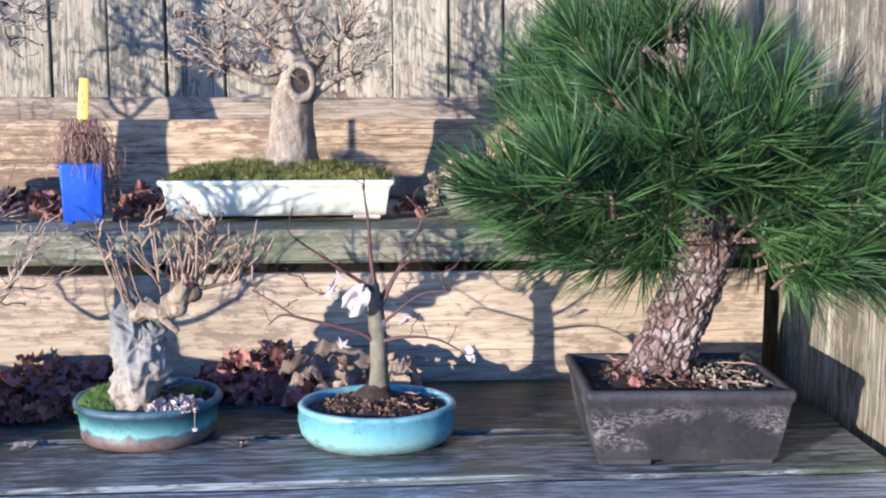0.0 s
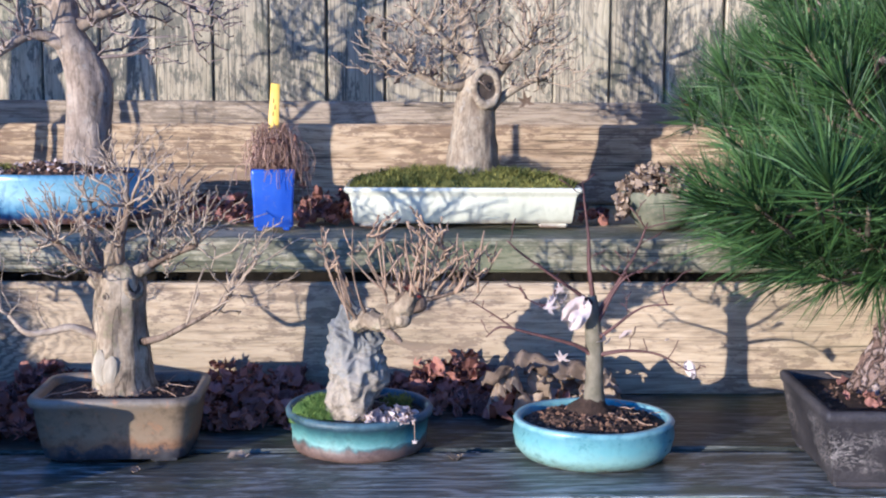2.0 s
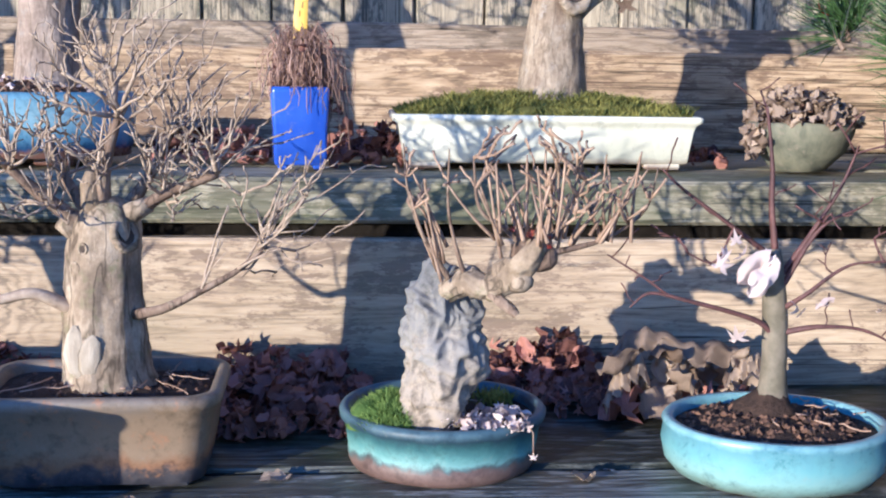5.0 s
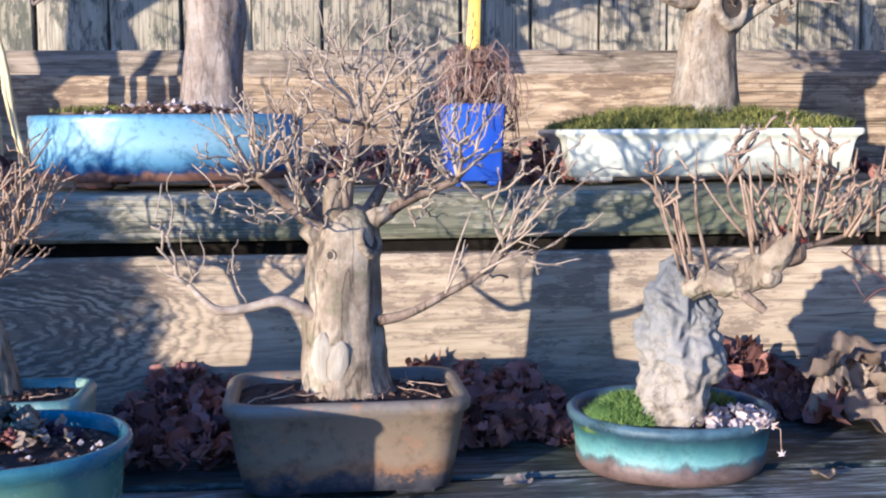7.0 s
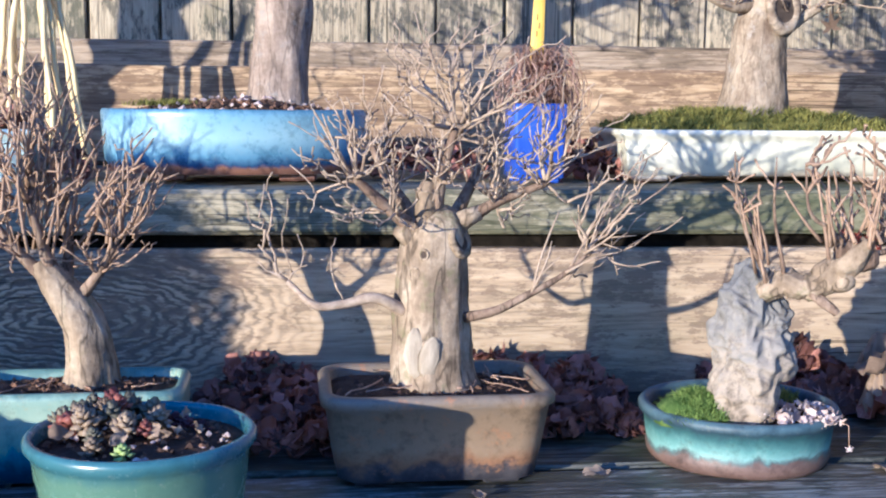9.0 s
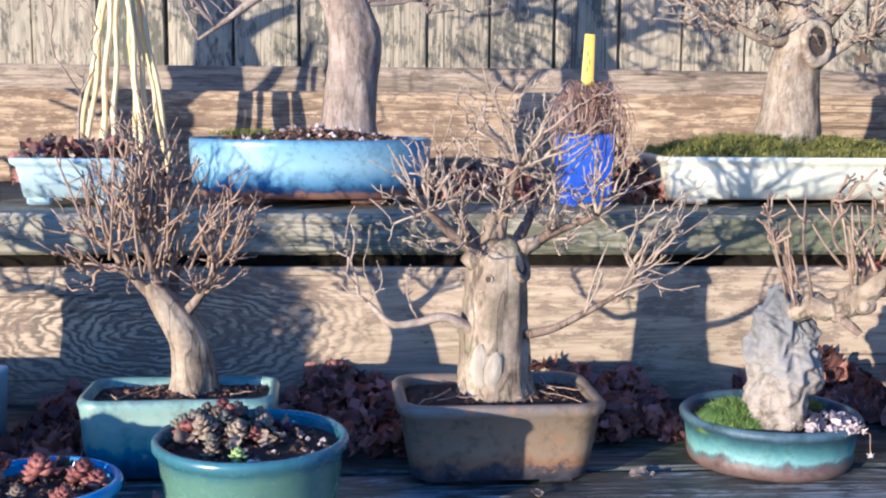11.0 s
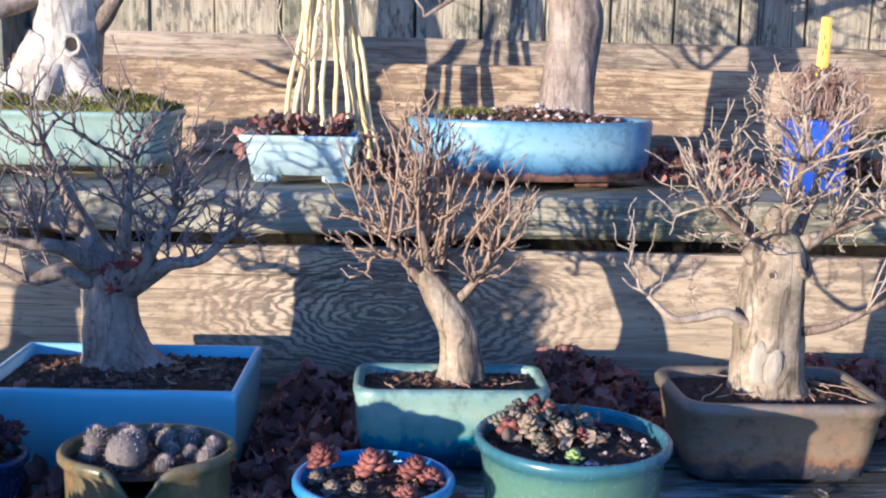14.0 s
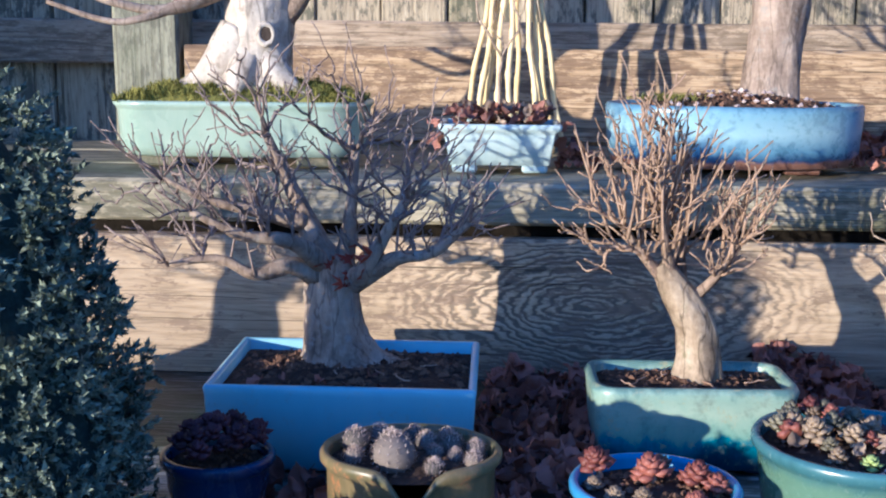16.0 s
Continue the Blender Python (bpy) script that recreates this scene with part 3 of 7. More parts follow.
def canopy(rng, roots, targets, step=0.012, tip=0.0008, power=0.45, limit=0.012, bend=0.3, lift=0.25, spurs=0.15, pull=0.62, twigs=2, rise=0.7):
    """Branches that reach out from root points to every target, thickest where most twigs hang on."""
    pos = [np.array(r, float) for r in roots]
    par, far, chains = [-1] * len(pos), [0.0] * len(pos), []
    mid = np.mean(pos, axis=0)
    tip, bend = tip * 0.54, bend * 0.30
    more = []
    for t in targets:
        for _ in range(twigs):
            more.append(np.array(t) + (rng.normal(0, 0.013), rng.normal(0, 0.013), rng.uniform(0.0, 0.045)))
    targets = list(targets) + more
    for t in sorted((np.array(t, float) for t in targets), key=lambda p: np.linalg.norm(p - mid)):
        arr = np.array(pos)
        d = np.linalg.norm(arr - t, axis=1)
        cost = d + pull * np.array(far) + rise * np.maximum(0.5 * d - (t[2] - arr[:, 2]), 0)
        k = int(np.argmin(cost))
        if d[k] < 0.004:
            continue
        m = max(3, int(d[k] / step))
        way = rng.normal(0, 1, 3)
        way[2] = -abs(way[2]) * lift * 3
        chain = [k]
        for i in range(1, m + 1):
            s = i / m
            p = pos[k] + (t - pos[k]) * s + s * (1 - s) * d[k] * bend * way + rng.normal(0, 0.0013, 3) * (i < m)
            pos.append(p)
            par.append(chain[-1])
            far.append(far[chain[-1]] + d[k] / m)
            chain.append(len(pos) - 1)
        chains.append(chain)
    w = np.zeros(len(pos))
    for c in chains:
        w[c[-1]] += 1
    for i in range(len(pos) - 1, -1, -1):
        if par[i] >= 0:
            w[par[i]] += w[i]
    g = Geo()
    for c in chains:
        rad = [min(limit, tip * max(w[i], 1) ** power) for i in c]
        rad[0] = rad[1]
        rad = [r * rng.uniform(0.85, 1.22) for r in rad]
        rad[-1] *= 1.25
        tube(g, [pos[i] for i in c], rad, 5 if rad[0] < 0.004 else 8, 0.12)
        for i in c[1:-1]:
            if rng.random() < spurs and w[i] < 30:
                q = rng.normal(0, 1, 3)
                q[2] = abs(q[2]) * 0.9
                q *= rng.uniform(0.004, 0.011) / np.linalg.norm(q)
                tube(g, [pos[i], pos[i] + q * 0.6, pos[i] + q], [tip * 1.1, tip * 1.0, tip * 0.9], 4)
    return g


def upright_shoots(t, rng, feet, heart, count, shortest, longest, mat, thick=0.0017):
    """Last year's straight shoots, each with a few side buds, rising from points on the limbs."""
    for _ in range(count):
        foot = np.array(feet[int(rng.integers(len(feet)))][:3]) + rng.normal(0, 0.003, 3)
        out = foot - np.array(heart)
        way = np.array((out[0] * 4.5, out[1] * 3.0, 1.0)) + rng.normal(0, 0.35, 3)
        way[2] = max(way[2], 0.35)
        way, L = way / np.linalg.norm(way), rng.uniform(shortest, longest)
        side = rng.normal(0, 0.14, 3)
        g = Geo()
        line = [foot + way * L * f + side * L * f * (1 - f) for f in (0, 0.2, 0.4, 0.6, 0.8, 1.0)]
        tube(g, line, [thick * f * rng.uniform(0.85, 1.2) for f in (1.0, 0.85, 0.75, 0.65, 0.6, 0.4)], 6)
        for j in (2, 3, 4):
            d = (way + rng.normal(0, 0.5, 3)) * rng.uniform(0.008, 0.02)
            tube(g, [line[j], line[j] + d * 0.5, line[j] + d], [thick * 0.5, thick * 0.45, thick * 0.3], 5)
        part("shoot", g, M[mat], t)


def cloud(rng, centre, radii, n, shell=0.35):
    """Points in an ellipsoid, more of them towards its outside."""
    out = []
    for _ in range(n):
        d = rng.normal(0, 1, 3)
        d /= np.linalg.norm(d)
        out.append(np.array(centre) + d * np.array(radii) * rng.uniform(shell, 1) ** 0.6)
    return out


def outline(hx, hy, corner, n=7):
    """A rounded rectangle, or an ellipse where corner is None."""
    if corner is None:
        return [(hx * math.cos(a), hy * math.sin(a)) for a in (2 * math.pi * k / 56 for k in range(56))]
    corner = min(corner, hx, hy)
    pts = []
    for cx, cy, a0 in ((1, 1, 0), (-1, 1, 90), (-1, -1, 180), (1, -1, 270)):
        for k in range(n):
            a = radians(a0 + 90 * k / (n - 1))
            pts.append((cx * (hx - corner) + corner * math.cos(a), cy * (hy - corner) + corner * math.sin(a)))
    return pts


def pot(hx, hy, corner, prof, wobble=0.0012, seed=0.0, notch=None):
    """A pot: rows (inset, z) from the foot up to the rim and down inside, swept round the outline."""
    g = Geo()
    n = len(outline(hx, hy, corner))
    for inset, z in prof:
        for x, y in outline(hx - inset, hy - inset, None if corner is None else max(corner - inset * 0.5, 0.002)):
            w = noise.noise(Vector((x * 14 + seed, y * 14, z * 18))) * wobble
            zz = z
            if notch and z > notch[2]:
                zz -= notch[1] * math.exp(-((x - notch[0]) / 0.016) ** 2) * (y < 0) * (z - notch[2]) / (prof[-3][1] - notch[2] + 1e-6)
            g.v.append((x + w, y + w * 0.7, zz + w * 0.6))
    for i in range(len(prof) - 1):
        for k in range(n):
            g.f.append((i * n + k, i * n + (k + 1) % n, i * n + n + (k + 1) % n, i * n + n + k))
    g.f.append(tuple(n - 1 - k for k in range(n)))
    g.f.append(tuple((len(prof) - 1) * n + k for k in range(n)))
    return g


def soil_top(hx, hy, corner, z, dome=0.006, lump=0.004, seed=0.0):
    """The uneven top of the soil in a pot."""
    g = Geo()
    ring = outline(hx, hy, corner)
    n, steps = len(ring), 12
    g.v.append((0, 0, z + dome))
    for s in range(1, steps + 1):
        f = s / steps
        for x, y in ring:
            q = noise.noise(Vector((x * f * 40 + seed, y * f * 40, seed))) + 0.6 * noise.noise(Vector((x * f * 120, y * f * 120, seed)))
            g.v.append((x * f, y * f, z + dome * (1 - f * f) + lump * q * (1 if s < steps else 0.2)))
    g.f += [(0, 1 + k, 1 + (k + 1) % n) for k in range(n)]
    for s in range(steps - 1):
        o = 1 + s * n
        g.f += [(o + k, o + n + k, o + n + (k + 1) % n, o + (k + 1) % n) for k in range(n)]
    return g


def pebbles(rng, hx, hy, corner, z, count, size, dome=0.006, where=None):
    """Grit and bits of bark strewn over the soil."""
    g = Geo()
    while count > 0:
        x, y = rng.uniform(-hx, hx), rng.uniform(-hy, hy)
        if (x / hx) ** 2 + (y / hy) ** 2 > (0.94 if corner is None else 1.7) or (where and not where(x, y)):
            count -= 0.2
            continue
        count -= 1
        s = size * rng.uniform(0.5, 1.3)
        zz = z + dome * max(0, 1 - (x / hx) ** 2 - (y / hy) ** 2) + s * 0.25
        ax = rng.normal(0, 1, (6, 3))
        base = np.array([(1, 0, 0), (0, 1, 0), (-1, 0, 0), (0, -1, 0), (0, 0, 0.7), (0, 0, -0.7)]) * s * rng.uniform(0.5, 1.2, 3)
        a = rng.uniform(0, 6.28)
        ca, sa = math.cos(a), math.sin(a)
        vs = [(x + p[0] * ca - p[1] * sa + q[0] * s * 0.15, y + p[0] * sa + p[1] * ca + q[1] * s * 0.15, zz + p[2]) for p, q in zip(base, ax)]
        g.add(vs, [(0, 1, 4), (1, 2, 4), (2, 3, 4), (3, 0, 4), (1, 0, 5), (2, 1, 5), (3, 2, 5), (0, 3, 5)])
    return g


def fuzz(rng, spots, height, count, width=0.0011):
    """Short moss blades; spots(rng) gives a foot point."""
    g = Geo()
    for _ in range(count):
        p = spots(rng)
        a, lean = rng.uniform(0, 6.28), rng.normal(0, 0.85, 2)
        h = height * rng.uniform(0.5, 1.3)
        dx, dy = math.cos(a) * width, math.sin(a) * width
        g.add([(p[0] - dx, p[1] - dy, p[2] - 0.002), (p[0] + dx, p[1] + dy, p[2] - 0.002), (p[0] + lean[0] * h, p[1] + lean[1] * h, p[2] + h)], [(0, 1, 2)])
    return g


def leaf_mesh(rng, size, lobes=5, curl=0.5):
    """A dry lobed leaf, curled and crumpled."""
    g = Geo()
    pts = [(0.0, 0.0)]
    for k in range(lobes * 2 + 1):
        a = radians(-130 + 260 * k / (lobes * 2))
        r = (1.0 if k % 2 else 0.42) * (1 - 0.35 * abs(a) / 2.3) * rng.uniform(0.85, 1.1)
        pts.append((r * math.sin(a), r * math.cos(a)))
    c1, c2, ph = rng.uniform(0.3, 1) * curl, rng.uniform(-1, 1) * curl, rng.uniform(0, 6)
    for x, y in pts:
        z = c1 * (x * x) * 0.9 + c2 * y * y * 0.6 + 0.16 * math.sin(4 * x + ph) * curl + 0.1 * math.sin(7 * y + ph)
        g.v.append((x * size * (1 - 0.25 * curl), y * size * (1 - 0.2 * curl), z * size))
    n = len(pts) - 1
    g.f += [(0, k, k + 1) for k in range(1, n)]
    return g.mesh("leaf", True)


def crumple_mesh(rng, size=1.0, depth=0.75):
    """A broad dead leaf, pointed, folded and crumpled."""
    g = Geo()
    n, o = 8, Vector(rng.uniform(0, 60, 3))
    fold = rng.uniform(0.2, 0.9)
    for i in range(n + 1):
        v = i / n
        half = 0.72 * math.sin(math.pi * v ** 0.8) ** 0.7 + 0.02
        for j in range(n + 1):
            u = 2 * j / n - 1
            p = Vector((u * half, 2 * v - 1, 0))
            e = 1 + 0.22 * noise.noise(p * 4 + o)
            z = depth * (noise.noise(p * 1.5 + o) + 0.5 * noise.noise(p * 3.4 + o)) + fold * abs(p.x) * (0.8 if p.y > 0 else 0.5)
            g.v.append((p.x * e * (1 - 0.3 * fold) * size, p.y * e * size, z * size))
    w = n + 1
    g.f += [(i * w + j, i * w + j + 1, (i + 1) * w + j + 1, (i + 1) * w + j) for i in range(n) for j in range(n)]
    return g.mesh("crumpled_leaf", True)


def knot_ring(t, m, r, mat, rz=1.35, tilt=None):
    """A healed branch scar: a swollen ring round a dark hollow."""
    g, h = Geo(), Geo()
    n, k = 28, 10
    for i in range(n):
        a = 2 * math.pi * i / n
        for j in range(k):
            b = 2 * math.pi * j / k
            rr = r + 0.30 * r * math.cos(b) * (1 + 0.3 * noise.noise(Vector((math.cos(a) * 2, math.sin(a) * 2, b))))
            g.v.append((rr * math.cos(a), rr * math.sin(a) * rz, 0.30 * r * math.sin(b)))
    g.f += [(i * k + j, ((i + 1) % n) * k + j, ((i + 1) % n) * k + (j + 1) % k, i * k + (j + 1) % k) for i in range(n) for j in range(k)]
    o = part("scar_ring", g, mat, t, "swollen bark ring round an old cut", at=m)
    h.v = [(0, 0, r * 0.10)] + [(r * 0.86 * f * math.cos(a), r * 0.86 * f * math.sin(a) * rz, r * (0.10 + 0.04 * f)) for f in (0.5, 1.0) for a in (2 * math.pi * i / 20 for i in range(20))]
    h.f = [(0, 1 + i, 1 + (i + 1) % 20) for i in range(20)] + [(1 + i, 21 + i, 21 + (i + 1) % 20, 1 + (i + 1) % 20) for i in range(20)]
    part("hollow", h, M["scar"], o, "dark rotted hollow")


def rng_of(seed):
    return np.random.default_rng(seed)


def turn_random(rng, tilt=0.7):
    return Euler((rng.normal(0, tilt), rng.normal(0, tilt), rng.uniform(0, 6.28))).to_matrix().to_4x4()


# ---- structure: ground, bench, riser, shelf, fences ----
BZ, SZ, RY = 0.65, 0.92, 1.935
g = Geo()
g.add([(-400, -400, 0), (400, -400, 0), (400, 400, 0), (-400, 400, 0)], [(0, 1, 2, 3)])
tagged(part("ground", g, M["ground"]), "brown winter lawn under the plant benches", "ground", kind="structure")

rng = rng_of(5)
bench = thing("bench", pose(-0.75, 0, 0), "weathered grey wooden plant bench, damp and green with algae", "bench", kind="structure")
# Plank colours carry shade at the back and sky light at the front.
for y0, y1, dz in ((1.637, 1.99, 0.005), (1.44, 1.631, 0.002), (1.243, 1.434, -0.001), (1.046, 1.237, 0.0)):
    part("plank", plank(2.93, y1 - y0, 0.038, rng, 0, 0.005, 0.002), M["bench_wet_shaded" if y0 > 1.6 else "bench" if y0 > 1.4 else "bench_front"], bench, smooth=False, at=pose(0, (y0 + y1) / 2, BZ - 0.038 + dz))
for x in (-1.25, -0.1, 1.2):
    for y in (1.12, 1.9):
        part("leg", box(0.089, 0.089, BZ - 0.04, 0.004), M["post"], bench, smooth=False, at=pose(x, y, 0))
    part("bearer", box(0.04, 0.9, 0.09, 0.004), M["post"], bench, smooth=False, at=pose(x + 0.067, 1.5, BZ - 0.130))

riser = thing("riser", pose(-0.75, RY + 0.011, 0.652), "weathered tan riser board with a large ringed knot", "board", kind="structure")
part("riser_board", plank(2.90, 0.022, 0.192, rng, 0, 0.004, 0.0012), M["riser"], riser, smooth=False)

shelf = thing("shelf", pose(-0.75, 0, 0), "weathered shelf of thick planks, mossy green at the edge", "shelf", kind="structure")
for y0, y1 in ((RY - 0.004, 2.115), (2.121, 2.305), (2.311, 2.50)):
    part("plank", plank(2.93, y1 - y0, 0.056, rng, 0, 0.005, 0.002), M["shelf"], shelf, smooth=False, at=pose(0, (y0 + y1) / 2, SZ - 0.058))
# Added board, coloured near black to stand for the shade behind the gap.
part("ledger", plank(2.88, 0.02, 0.205, rng), M["gap_shade"], shelf, "added near-black board standing for shade in the gap", smooth=False, at=pose(0, 1.985, 0.654))
for x in (-1.3, -0.2, 1.1):
    part("bearer", box(0.06, 0.44, 0.0125, 0.002), M["post"], shelf, smooth=False, at=pose(x, 2.26, 0.849))
    part("leg", box(0.089, 0.089, 0.849, 0.004), M["post"], shelf, smooth=False, at=pose(x, 2.40, 0))

back = thing("back_board", pose(-0.51, 2.52, SZ + 0.0), "weathered tan board standing along the back of the shelf", "board", kind="structure")
part("board", plank(2.5, 0.038, 0.168, rng, 0, 0.005, 0.0022), M["back"], back, smooth=False)

fence = thing("fence", pose(0, 2.66, 0), "grey weathered wooden fence of upright boards", "fence", kind="structure")
shared = [plank(1.95, 0.1220, 0.019, rng, 2, 0.003, 0.0012) for _ in range(4)]
meshes = []
for bm in shared:
    me = bpy.data.meshes.new("fence_board")
    bm.to_mesh(me)
    bm.free()
    me.materials.append(M["fence"])
    meshes.append(me)
for k in range(-17, 10):
    x = -0.418 + 0.1253 * (k + 0.5)
    part("fence_board", meshes[k % 4], None, fence, at=pose(x, -0.012 + 0.004 * math.sin(k * 2.7), 0.06 + 0.01 * math.sin(k * 1.9), 0, 0.15 * math.sin(k), 0.8 * math.sin(k * 1.3)))
for k in range(-17, 9):
    part("back_board", meshes[(k + 2) % 4], None, fence, at=pose(-0.418 + 0.1253 * k, 0.014, 0.06))
for z in (0.35, 1.052, 1.75):
    part("rail", plank(3.3, 0.038, 0.082, rng, 0, 0.004, 0.0015), M["rail"], fence, smooth=False, at=pose(-0.94, -0.045, z))

post = part("fence_post", plank(1.95, 0.118, 0.105, rng, 2, 0.006, 0.002), M["post"], smooth=False)
post.matrix_basis = pose(-1.828, 2.55, 0)
tagged(post, "greenish weathered square fence post with drying cracks", "post", kind="structure")

side = thing("side_fence", pose(0.745, 0, 0), "pale weathered wooden fence of upright boards at the bench's end", "fence", kind="structure")
side_meshes = []
for me in meshes:
    me = me.copy()
    me.materials.clear()
    me.materials.append(M["side_fence"])
    side_meshes.append(me)
for k in range(12):
    part("back_board", side_meshes[(k + 3) % 4], None, side, at=pose(0.040, 2.522 - 0.1253 * k, 0.06, 0, 0, 90))
for k in range(13):
    part("fence_board", side_meshes[(k + 1) % 4], None, side, at=pose(0.012 + 0.003 * math.sin(k * 2.1), 2.585 - 0.1253 * k, 0.06, 0, 0, 90))


# Added out of view: boards that keep the sun off the back fence's left end.
end = thing("end_fence", pose(-2.52, 0, 0), "unseen screen of weathered upright boards added to shade the back fence", "fence", kind="structure")
for k in range(6):
    part("fence_board", side_meshes[k % 4], None, end, at=pose(0.0, 2.56 - 0.1253 * k, 0.06, 0, 0, 90))


# ---- pots and plants ----
def feet(parent, hx, hy, h, mat, sx=0.035, sy=0.022):
    bm0 = box(sx, sy, h + 0.004, 0.003)
    me = bpy.data.meshes.new("foot")
    bm0.to_mesh(me)
    bm0.free()
    me.materials.append(mat)
    for a in (-1, 1):
        for b in (-1, 1):
            part("foot", me, None, parent, at=pose(a * hx, b * hy, 0))


def fill(parent, rng, hx, hy, corner, z, dome=0.006, count=160, size=0.004, mat="grit", lump=0.003):
    part("soil", soil_top(hx, hy, corner, z, dome, lump, rng.uniform(0, 90)), M["soil"], parent, "dark potting soil")
    part("grit", pebbles(rng, hx * 0.95, hy * 0.95, corner, z, count, size, dome), M[mat], parent, smooth=False)["kind"] = "stuff"


LEAVES = [leaf_mesh(rng_of(40 + k), 1.0, 5, 0.9) for k in range(7)]
CRUMPLED = [crumple_mesh(rng_of(80 + k)) for k in range(6)]
FLAT_LEAVES = [leaf_mesh(rng_of(60 + k), 1.0, 5, 0.4) for k in range(5)]


def coloured(meshes, mat):
    out = []
    for me in meshes:
        c = me.copy()
        c.materials.append(M[mat])
        out.append(c)
    return out


DEAD, TAN, PALE, RED = coloured(LEAVES[:3] + CRUMPLED[:4], "deadleaf"), coloured(CRUMPLED, "tanleaf"), coloured(FLAT_LEAVES, "paleleaf"), coloured(LEAVES, "redleaf")
TANFLAT = coloured(FLAT_LEAVES[2:3], "tanleaf")
LIMP = coloured(LEAVES[:4] + CRUMPLED[:2], "paleleaf")


def strew(parent, rng, places, meshes, size, tilt=0.6, name="leaf"):
    for p in places:
        s = size * rng.uniform(0.7, 1.25)
        part(name, meshes[int(rng.integers(len(meshes)))], None, parent, at=Matrix.Translation(p) @ turn_random(rng, tilt) @ Matrix.Diagonal((s, s, s, 1)))


# black pine in a grey rectangular pot
def litter(t, rng, hx, hy, z, count, mat="twig_tan", length=0.03):
    """Thin fallen stems and surface roots on the soil."""
    for _ in range(count):
        a, x, y = rng.uniform(0, 6.28), rng.uniform(-hx, hx), rng.uniform(-hy, hy)
        L = length * rng.uniform(0.5, 1.5)
        g = Geo()
        rows = [(x + L * (k / 5 - 0.5) * math.cos(a) + rng.normal(0, 0.0015), y + L * (k / 5 - 0.5) * math.sin(a) + rng.normal(0, 0.0015), z + 0.002 + rng.uniform(0, 0.003)) for k in range(6)]
        tube(g, rows, [0.0008 * rng.uniform(0.7, 1.5)] * 6, 4)
        part("stem", g, M[mat], t)


